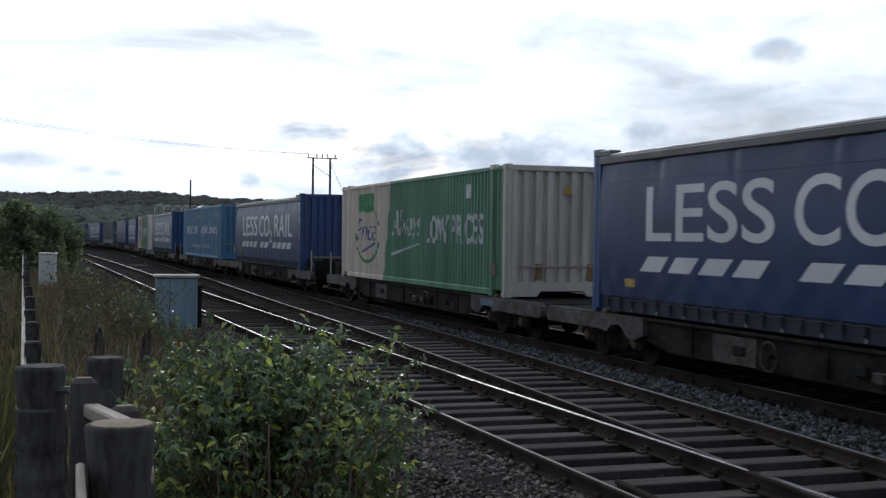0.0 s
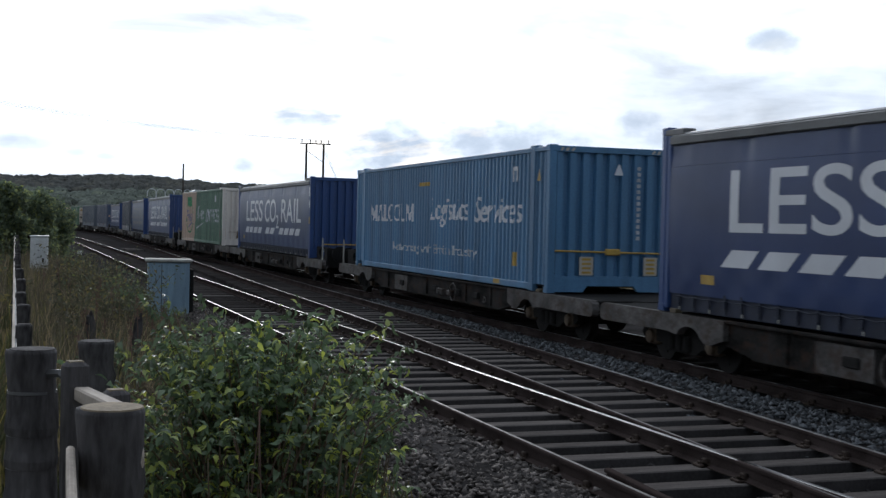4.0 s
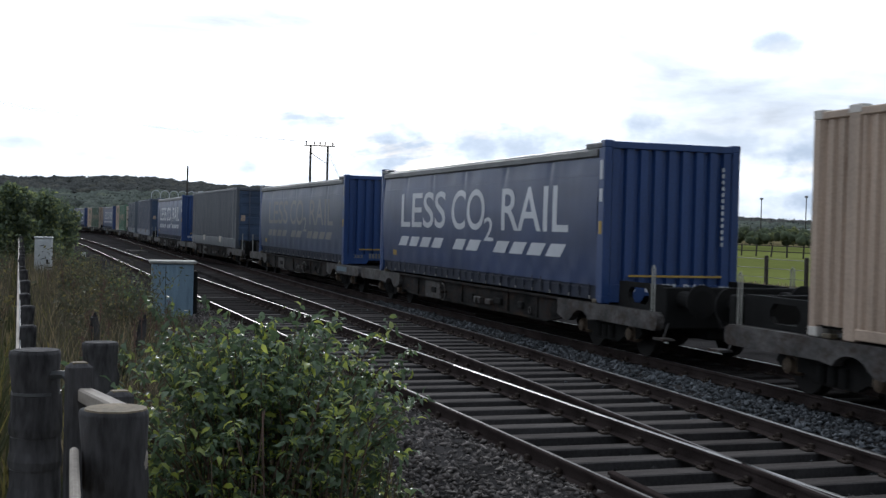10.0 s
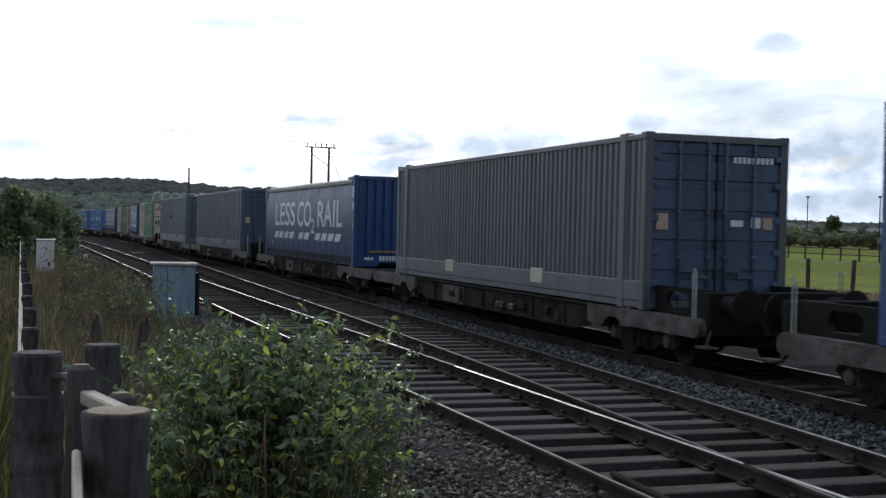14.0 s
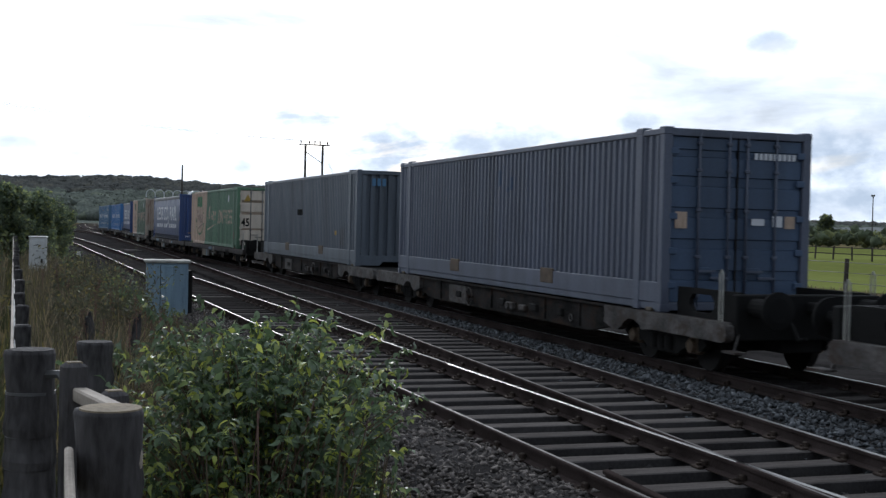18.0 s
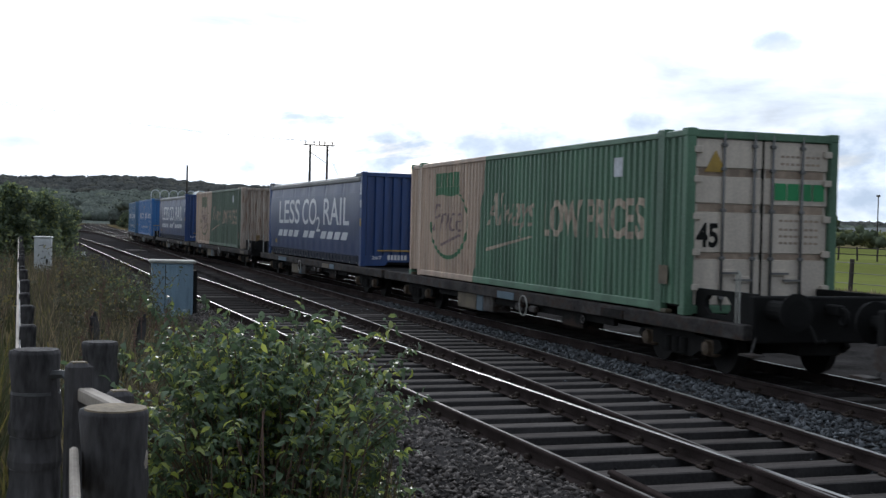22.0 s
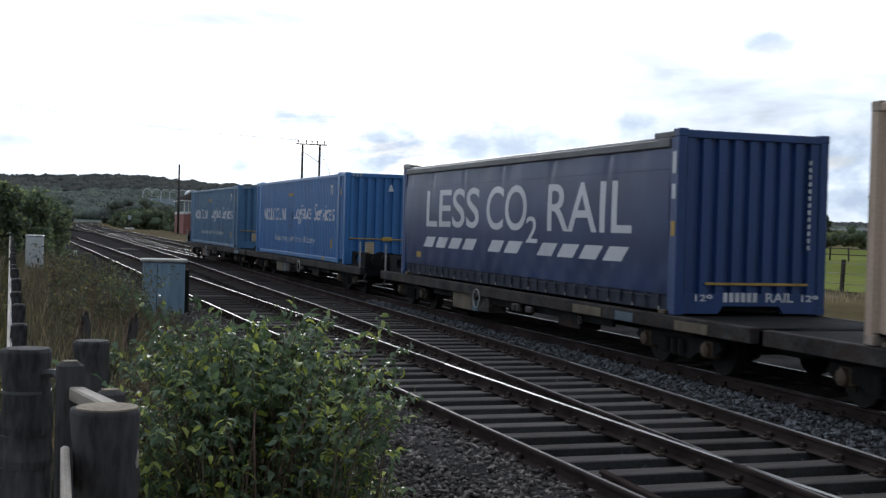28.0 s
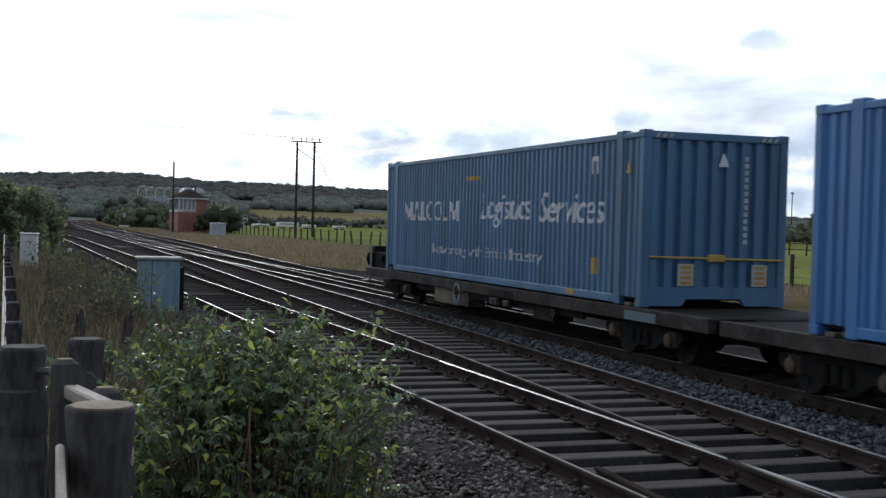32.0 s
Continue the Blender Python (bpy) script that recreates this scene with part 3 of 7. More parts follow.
# ground: one sheet to the horizon, finer near the tracks
gx = np.concatenate([[-3500, -2200, -1400, -900, -650], np.arange(-500, -120, 20), np.arange(-120, -40, 5), np.arange(-40, 16, 1.0), [20, 40, 80, 160, 400, 1000, 2500]])
gy = np.concatenate([[-2500, -900, -300, -100, -40, -20, -10, -5, -2.5], np.arange(-1.5, 6, 0.5), np.arange(6, 22, 2.0), [22, 26, 31, 40, 55, 75, 110, 160, 260, 420, 700, 1100, 1700, 2800]])
gv = np.array([(x, y, ground_z(x, y) + (0.05 * noise.noise((x * 0.7, y * 0.7, 0)) if -100 < x < 20 and -10 < y < 3 else 0)) for x in gx for y in gy])
ny = len(gy)
gf = np.array([(i * ny + j, (i + 1) * ny + j, (i + 1) * ny + j + 1, i * ny + j + 1) for i in range(len(gx) - 1) for j in range(ny - 1)])
ground = tagged(new("ground", raw_mesh("ground", gv, gf, M_GROUND, True)), "rough ground with dry brown grass beside the tracks", "ground", kind="structure")


def sheet(name, x0, x1, y0, y1, z, mat, label, category, step=20.0):
    xs, ys = np.arange(x0, x1 + 0.1, step), np.linspace(y0, y1, 12)
    v = np.array([(x, y, z + ground_z(x, y)) for x in xs for y in ys])
    f = np.array([(i * 12 + j, (i + 1) * 12 + j, (i + 1) * 12 + j + 1, i * 12 + j + 1) for i in range(len(xs) - 1) for j in range(11)])
    return tagged(new(name, raw_mesh(name, v, f, mat, True)), label, category, kind="structure")


sheet("field", -420, 260, 31.5, 150, 0.05, M_FIELD, "green grazed pasture behind the lineside fence", "field")
sheet("field_far", -520, 400, 152, 420, 0.05, M_FIELD_FAR, "pale stubble field beyond the pasture", "field", 40.0)

# ballast bed under the tracks
bx = np.concatenate([np.arange(-520, -60, 4.0), np.arange(-60, -24, 1.0), np.arange(-24, 8.1, 0.2), [12, 20, 40, 60]])
bu = np.linspace(0, 1, 56)
bv = []
for x in bx:
    y0, y1 = max(LINE_A(x), LINE_B(x) - 30 if x > -300 else LINE_B(x) - 2.6 + 2.35) - 2.35, max(LINE_D(x) if x < -27 else 0, LINE_C(x)) + 2.6 + 4.9 * min(1.0, max(0.0, (x + 60) / 20))
    for u in bu:
        y = y0 + (y1 - y0) * u
        edge = min(u * (y1 - y0), (1 - u) * (y1 - y0)) / 0.8
        top = -0.215 if edge > 1 else -0.215 - 0.16 * (1 - edge) ** 2
        gap = (LINE_B(x) + LINE_C(x)) / 2 + 0.15
        top += 0.085 * min(1.0, max(0.0, (LINE_A(x) - 0.78 - y) / 0.12)) if edge > 1 else 0.085 * edge if y < LINE_A(x) else 0
        top += 0.09 * math.exp(-((y - gap) / 0.45) ** 2) if x > -60 else 0
        if x > -70 and y > LINE_A(x) - 0.72 and y < LINE_B(x) + 0.85:
            top -= 0.070
        bv.append((x, y, top + 0.025 * noise.noise((x * 3.1, y * 3.1, 1.0))))
nb = len(bu)
bf = np.array([(i * nb + j, (i + 1) * nb + j, (i + 1) * nb + j + 1, i * nb + j + 1) for i in range(len(bx) - 1) for j in range(nb - 1)])
tagged(new("ballast_bed", raw_mesh("ballast_bed", bv, bf, M_BALLAST, True)), "dark grey crushed stone ballast bed under the tracks", "ballast", kind="structure")

# loose ballast stones where the camera stands nearest
SHAPES = []
for k in range(8):
    p = np.array([(1, 0, 0), (-1, 0, 0), (0, 1, 0), (0, -1, 0), (0, 0, 1), (0, 0, -1)], dtype=float)
    p *= rng.uniform(0.45, 1.25, (6, 1))
    p += rng.normal(0, 0.27, p.shape)
    SHAPES.append(p)
OCTA = np.array([(0, 2, 4), (2, 1, 4), (1, 3, 4), (3, 0, 4), (2, 0, 5), (1, 2, 5), (3, 1, 5), (0, 3, 5)])


def stones(name, count, pick, size, label, mat=None):
    vs, fs = [], []
    for i in range(count):
        x, y, z = pick()
        s = size * (0.45 + 1.25 * rng.random() ** 1.5)
        a = rng.uniform(0, 6.28)
        p = SHAPES[i % 8] * (s, s * rng.uniform(0.6, 1), s * rng.uniform(0.25, 0.7))
        tilt = rng.normal(0, 0.5)
        p = np.stack([p[:, 0] * math.cos(tilt) - p[:, 2] * math.sin(tilt), p[:, 1], p[:, 0] * math.sin(tilt) + p[:, 2] * math.cos(tilt)], 1)
        q = np.stack([p[:, 0] * math.cos(a) - p[:, 1] * math.sin(a), p[:, 0] * math.sin(a) + p[:, 1] * math.cos(a), p[:, 2]], 1)
        vs.append(q + (x, y, z))
        fs.append(OCTA + i * 6)
    return tagged(new(name, raw_mesh(name, np.concatenate(vs), np.concatenate(fs), mat or M_STONE)), label, "ballast", kind="stuff")


def pick_shoulder():
    x = -6.0 - 26 * rng.random() ** 1.6
    y = rng.uniform(2.6, 4.6)
    return x, y, (-0.140 if y < 4.42 else -0.20) + 0.018 * rng.normal() - 0.22 * max(0, 3.6 - y)


def pick_six_foot():
    x = -7.0 - 26 * rng.random() ** 1.4
    mid = (LINE_B(x) + LINE_C(x)) / 2 + 0.15
    y = mid + rng.normal(0, 0.46)
    return x, y, -0.205 + 0.09 * math.exp(-((y - mid) / 0.45) ** 2) + 0.015 * rng.normal()


def pick_between():
    x = -6.0 - 26 * rng.random() ** 1.3
    y = rng.uniform(4.2, 9.6)
    return x, y, -0.278 + 0.014 * rng.normal()


stones("ballast_shoulder", 27000, pick_shoulder, 0.035, "loose angular grey ballast stones beside the near rail", M_STONE_BROWN)
stones("ballast_ridge", 12000, pick_six_foot, 0.042, "ridge of fresh bluish-grey ballast stones between tracks")
stones("ballast_infill", 22000, pick_between, 0.034, "dark ballast stones between the sleepers", M_STONE_DARK)


# ======== tracks ========
RAIL_PROFILE = [(-0.07, -0.155), (0.07, -0.155), (0.07, -0.145), (0.012, -0.125), (0.010, -0.045), (0.034, -0.035), (0.034, -0.012), (0.028, -0.004), (0.017, 0.0),
                (-0.017, 0.0), (-0.028, -0.004), (-0.034, -0.012), (-0.034, -0.035), (-0.010, -0.045), (-0.012, -0.125), (-0.07, -0.145)]


def rail_mesh(name, line, side, x0, x1, step_near=1.0, polished=True, top=None, wide=False, bright=-22.0):
    """A flat-bottom rail along a line: a rusty web and foot, a polished head."""
    xs = []
    x = x0
    while x < x1:
        xs.append(x)
        x += 4.0 if x < -70 else step_near
    xs.append(x1)
    vs, fs = [], []
    n = len(RAIL_PROFILE)
    for x in xs:
        s = (line(x + 0.5) - line(x - 0.5))
        c = line(x) + side * 0.7525 * math.sqrt(1 + s * s)
        vs += [(x, c + py, pz) for py, pz in RAIL_PROFILE]
    for i in range(len(xs) - 1):
        for k in range(n):
            j = (k + 1) % n
            fs.append((i * n + k, i * n + j, (i + 1) * n + j, (i + 1) * n + k))
    me = bpy.data.meshes.new(name)
    me.from_pydata(vs, [], fs + [tuple(range(n - 1, -1, -1)), tuple(range(len(vs) - n, len(vs)))])
    bm = bmesh.new()
    bm.from_mesh(me)
    bmesh.ops.recalc_face_normals(bm, faces=bm.faces)
    bm.to_mesh(me)
    bm.free()
    me.materials.append(M_RUSTY)
    me.materials.append(top or M_STEEL)
    me.materials.append(M_STEEL_FAR)
    # sheen is set by colour: brighter steel up to bright, darker steel beyond it
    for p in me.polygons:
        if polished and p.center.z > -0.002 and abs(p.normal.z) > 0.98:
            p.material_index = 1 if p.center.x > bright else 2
        # close by, the bevel takes the bright steel too, to broaden the glint
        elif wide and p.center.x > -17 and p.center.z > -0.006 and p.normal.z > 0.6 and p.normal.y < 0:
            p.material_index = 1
    return me


g = Geo()
for s_ in (-1, 1):
    g.box(-0.07, -0.14, 0.0, 0.07, -0.04, 0.028, 0.008) if s_ < 0 else g.box(-0.07, 0.04, 0.0, 0.07, 0.14, 0.028, 0.008)
    g.box(-0.04, 0.045 * s_ - 0.022, 0.02, 0.04, 0.045 * s_ + 0.022, 0.075, 0.01)
    g.tube([(0, 0.105 * s_, 0.02), (0, 0.105 * s_, 0.05)], 0.016, 6)
CHAIR_MESH = g.mesh("chair", M_CHAIR)
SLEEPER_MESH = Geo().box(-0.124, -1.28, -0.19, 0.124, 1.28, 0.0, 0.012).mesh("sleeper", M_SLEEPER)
# tops stay pale, all other faces take the side colour with its painted shade
SLEEPER_MESH.materials.append(M_SLEEPER_SIDE)
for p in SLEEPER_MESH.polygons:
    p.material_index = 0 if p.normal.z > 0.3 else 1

DARK_SLEEPER_MESH = Geo().box(-0.125, -1.27, -0.19, 0.125, 1.27, 0.0, 0.015).mesh("sleeper", M_SLEEPER_DARK)


JOINT = -21.0


def long_timber(x, width):
    """A crossing timber that carries both tracks; its middle and its mesh."""
    lo, hi = LINE_A(x) - 1.28, LINE_B(x) + 1.28
    h = (hi - lo) / 2
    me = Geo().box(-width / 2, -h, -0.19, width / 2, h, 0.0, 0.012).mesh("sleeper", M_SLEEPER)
    me.materials.append(M_SLEEPER_SIDE)
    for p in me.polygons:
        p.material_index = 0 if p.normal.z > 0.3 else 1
    return (lo + hi) / 2, me


# old: lays the darker sleepers on the whole track
def lay_track(name, line, x0, x1, sleepers_from, sleepers_to, chairs_from, label, pitch=0.66, far_to=None, near_top=None, bright=-22.0, timbers=False, old=False):
    t = thing(name, label, "railway track", "junction tracks", kind="structure")
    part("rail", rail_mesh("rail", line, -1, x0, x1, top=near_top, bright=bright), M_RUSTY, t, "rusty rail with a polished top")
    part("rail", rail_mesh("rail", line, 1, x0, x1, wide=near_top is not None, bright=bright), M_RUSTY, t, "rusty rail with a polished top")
    x = sleepers_to
    while x > sleepers_from:
        turn = math.degrees(math.atan(line(x + 0.5) - line(x - 0.5)))
        if timbers and x > JOINT:
            xs = x + 0.02 * rng.normal()
            mid, me = long_timber(xs, 0.248 + 0.012 * rng.normal())
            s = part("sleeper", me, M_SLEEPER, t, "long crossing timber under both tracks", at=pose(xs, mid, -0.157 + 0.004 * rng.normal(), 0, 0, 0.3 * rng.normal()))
            for k in (LINE_A(xs) - 0.7525, LINE_A(xs) + 0.7525, LINE_B(xs) - 0.7525, LINE_B(xs) + 0.7525):
                if k < LINE_A(xs) + 0.8 or k > LINE_A(xs) + 1.0:
                    part("rail_chair", CHAIR_MESH, M_CHAIR, s, at=pose(0, k - mid, 0))
            x -= pitch
            continue
        m = pose(x + 0.02 * rng.normal(), line(x), -0.157 + 0.004 * rng.normal(), 0, 0, turn + 0.4 * rng.normal())
        # beyond about x = -27 every track changes to the darker sleepers
        s = part("sleeper", SLEEPER_MESH if not old and x > -27 + 3 * rng.normal() else DARK_SLEEPER_MESH, M_SLEEPER, t, at=m)
        if x > chairs_from:
            for k in (-0.7525, 0.7525):
                part("rail_chair", CHAIR_MESH, M_CHAIR, s, at=pose(0, k, 0))
        x -= pitch
    if far_to is not None:
        vs, fs, i = [], [], 0
        while x > far_to:
            y = line(x)
            c = [(x + a, y + b, -0.157 + h) for a in (-0.128, 0.128) for b in (-1.28, 1.28) for h in (-0.1, 0)]
            vs += c
            fs += [tuple(i + q for q in r) for r in ((1, 3, 7, 5), (0, 1, 5, 4), (2, 6, 7, 3), (0, 2, 3, 1), (4, 5, 7, 6))]
            i += 8
            x -= pitch
        tagged(part("far_sleepers", raw_mesh("far_sleepers", vs, fs, M_SLEEPER_DARK), M_SLEEPER_DARK, t), kind="stuff")
    return t


lay_track("track", LINE_A, -330, 30, -62, 2, -34, "near curving track on grey wooden sleepers", far_to=-220, near_top=M_STEEL_DULL, timbers=True)
lay_track("track", LINE_B, -520, 30, -62, JOINT, -30, "diverging straight track meeting the near one at a crossing", far_to=-260, near_top=M_STEEL_DULL)
# shade beneath the train is painted in as darker sleepers on this track
lay_track("track", LINE_C, -420, 60, -48, 6, -20, "track that carries the freight train", far_to=-250, bright=-90.0, old=True)
lay_track("track", LINE_D, -520, -27, -62, -44, 100, "farthest track leading to the signal box", far_to=-260)

# check rails beside the crossing
chk = thing("check_rail", "short rusty check rail inside the near rail", "rail", kind="structure")
part("rail", rail_mesh("rail", lambda x: LINE_A(x) + 0.125 + 0.06 * max(0, -8.3 - x), -1, -9.3, -2, polished=False), M_RUSTY, chk)

# ======== train ========
CL, CW, CH, DECK = 13.72, 2.56, 2.70, 0.808
X0, Y0 = -CL / 2, -CW / 2
KNOT_T = [0, 4, 8, 12, 16, 20, 24, 28, 32]
KNOT_V = [10.131, 10.023, 9.81, 9.609, 9.651, 9.611, 9.451, 9.278, 8.984]
# rear ends of the containers along the line at the clip's start
REAR = [-19.07, -36.95, -56.74, -74.68, -94.33, -112.24, -131.75, -149.51, -168.90, -187.08, -206.67, -224.61, -244.50, -262.95, -282.95, -300.97, -320.40, -338.40]


def ribbed(x0, x1, z0, z1, y, pitch=None):
    """A sheet of vertical trapezoid ribs on the near side."""
    p, flat, slope, depth = SIDE_RIB
    xs = [x0]
    k = math.floor(x0 / p) * p
    while k < x1:
        xs += [k + u for u in (0, flat, flat + slope, p - slope) if x0 < k + u < x1]
        k += p
    xs.append(x1)
    vs = [(x, y + rib_offset(x + 1e-6, *SIDE_RIB), z) for x in xs for z in (z0, z1)]
    return Geo().add(vs, [(2 * i, 2 * i + 2, 2 * i + 3, 2 * i + 1) for i in range(len(xs) - 1)])


def end_sheet(x, y0, y1, z0, z1, pitch=0.262, depth=0.075, out=1):
    ys, ds = [], []
    y = y0
    while y < y1 - 0.05:
        for u, d in ((0, 0), (0.125, 0), (0.145, depth), (0.242, depth)):
            if y + u < y1:
                ys.append(y + u)
                ds.append(d)
        y += pitch
    ys.append(y1)
    ds.append(0)
    vs = [(x - out * d, yy, z) for yy, d in zip(ys, ds) for z in (z0, z1)]
    return Geo().add(vs, [(2 * i, 2 * i + 2, 2 * i + 3, 2 * i + 1) for i in range(len(ys) - 1)])


def casting(parent, mat):
    for sx in (-1, 1):
        for sy in (-1, 1):
            for z0 in (-0.004, CH - 0.115):
                x, y = sx * (CL / 2 - 0.089), sy * (CW / 2 - 0.081)
                part("corner_casting", Geo().box(x - 0.09, y - 0.083, z0, x + 0.09, y + 0.083, z0 + 0.122, 0.012), mat, parent)


def front_wall(parent, mat, post_mat, cut=True, rear_mat=None):
    """The end that shows: ribbed wall, header, sill and two corner posts."""
    xe = CL / 2
    part("end_wall", end_sheet(xe - 0.03, Y0 + 0.16, -Y0 - 0.16, 0.30, CH - 0.10), mat, parent)
    part("end_header", Geo().box(xe - 0.10, Y0 + 0.12, CH - 0.13, xe - 0.006, -Y0 - 0.12, CH - 0.012, 0.012), post_mat, parent)
    g = Geo()
    if cut:
        pts = [(Y0 + 0.14, 0.31), (Y0 + 0.14, 0.02), (Y0 + 0.45, 0.02), (Y0 + 0.72, 0.02), (Y0 + 0.80, 0.13), (-Y0 - 0.80, 0.13), (-Y0 - 0.72, 0.02), (-Y0 - 0.14, 0.02), (-Y0 - 0.14, 0.31)]
    else:
        pts = [(Y0 + 0.14, 0.31), (Y0 + 0.14, 0.02), (-Y0 - 0.14, 0.02), (-Y0 - 0.14, 0.31)]
    n = len(pts)
    g.add([(xe - 0.008, y, z) for y, z in pts] + [(xe - 0.10, y, z) for y, z in pts],
          [tuple(range(n)), tuple(range(2 * n - 1, n - 1, -1))] + [(i, (i + 1) % n, (i + 1) % n + n, i + n) for i in range(n)])
    part("end_sill", g, post_mat, parent)
    for sx in (-1, 1):
        for sy in (-1, 1):
            x, y = sx * (xe - 0.075), sy * (CW / 2 - 0.075)
            part("corner_post", Geo().box(x - 0.075, y - 0.073, 0.1, x + 0.075, y + 0.073, CH - 0.1, 0.015), rear_mat or post_mat if sx < 0 else post_mat, parent)
    part("rear_wall", end_sheet(-xe + 0.03, Y0 + 0.16, -Y0 - 0.16, 0.02, CH - 0.02, out=-1), mat, parent)


def door_end(parent, mat, post_mat, pale_mat, channels=((2.08, 0.12), (1.56, 0.12), (0.86, 0.09)), rod_mat=None, channel_mat=None, rear_mat=None):
    """Two swaged doors with lock rods, hinges and handles."""
    xe = CL / 2
    for sx in (-1, 1):
        for sy in (-1, 1):
            x, y = sx * (xe - 0.075), sy * (CW / 2 - 0.075)
            part("corner_post", Geo().box(x - 0.075, y - 0.073, 0.1, x + 0.075, y + 0.073, CH - 0.1, 0.015), rear_mat or post_mat if sx < 0 else post_mat, parent)
    part("end_header", Geo().box(xe - 0.10, Y0 + 0.12, CH - 0.13, xe - 0.006, -Y0 - 0.12, CH - 0.012, 0.012), post_mat, parent)
    part("end_sill", Geo().box(xe - 0.10, Y0 + 0.12, 0.02, xe - 0.006, -Y0 - 0.12, 0.14, 0.012), post_mat, parent)
    part("rear_wall", end_sheet(-xe + 0.03, Y0 + 0.16, -Y0 - 0.16, 0.02, CH - 0.02, out=-1), mat, parent)
    for sy in (-1, 1):
        a, b = (Y0 + 0.16, -0.012) if sy < 0 else (0.012, -Y0 - 0.16)
        # flat leaf with shallow horizontal channels
        zs, ds = [0.15], [0.0]
        for z, h in sorted(channels):
            zs += [z - h / 2 - 0.012, z - h / 2, z + h / 2, z + h / 2 + 0.012]
            ds += [0.0, 0.028, 0.028, 0.0]
        zs.append(CH - 0.14)
        ds.append(0.0)
        vs = [(xe - 0.05 - d, y, z) for z, d in zip(zs, ds) for y in (a, b)]
        door = part("door", Geo().add(vs, [(2 * i, 2 * i + 1, 2 * i + 3, 2 * i + 2) for i in range(len(zs) - 1)]), mat, parent)
        for z, h in channels:
            part("channel", Geo().box(xe - 0.077, a + 0.06, z - h / 2 + 0.004, xe - 0.072, b - 0.06, z + h / 2 - 0.004), channel_mat or post_mat, door, "dirty recessed channel")
        for k in ((0.41, 0.87) if sy < 0 else (0.13, 0.59)):
            y = a + (b - a) * k
            part("lock_rod", Geo().tube([(xe - 0.022, y, 0.06), (xe - 0.022, y, CH - 0.05)], 0.021, 8), rod_mat or pale_mat, door, smooth=True)
            d = 1 if (k < 0.5) else -1
            part("lock_handle", Geo().box(xe - 0.012, min(y, y + 0.30 * d), 0.50 + 0.10 * (k < 0.5), xe + 0.012, max(y, y + 0.30 * d), 0.53 + 0.10 * (k < 0.5)), rod_mat or pale_mat, door)
            part("handle_plate", Geo().box(xe - 0.048, min(y + 0.03 * d, y + 0.26 * d), 0.47 + 0.10 * (k < 0.5), xe - 0.03, max(y + 0.03 * d, y + 0.26 * d), 0.57 + 0.10 * (k < 0.5), 0.006), pale_mat, door)
            for z in (0.22, 0.80, 1.50, 2.10, CH - 0.25):
                part("rod_bracket", Geo().box(xe - 0.05, y - 0.045, z, xe + 0.002, y + 0.045, z + 0.055, 0.01), rod_mat or pale_mat, door)
        for z in (0.35, 0.86, 1.38, 1.92, 2.35):
            yh = a + 0.02 if sy < 0 else b - 0.02
            part("hinge", Geo().box(xe - 0.045, yh - 0.07, z, xe + 0.004, yh + 0.07, z + 0.10, 0.01), pale_mat, door)
    part("door_seal", Geo().box(xe - 0.06, -0.014, 0.14, xe - 0.036, 0.014, CH - 0.13), M_BOGIE, parent)


def top_castings(parent, mat):
    """Lifting castings at the forty-foot position, proud of the roof."""
    for sx in (-1, 1):
        for sy in (-1, 1):
            x, y = sx * 6.06, sy * (CW / 2 - 0.08)
            part("lifting_casting", Geo().box(x - 0.12, y - 0.085, CH - 0.09, x + 0.12, y + 0.085, CH + 0.022, 0.015), mat, parent)


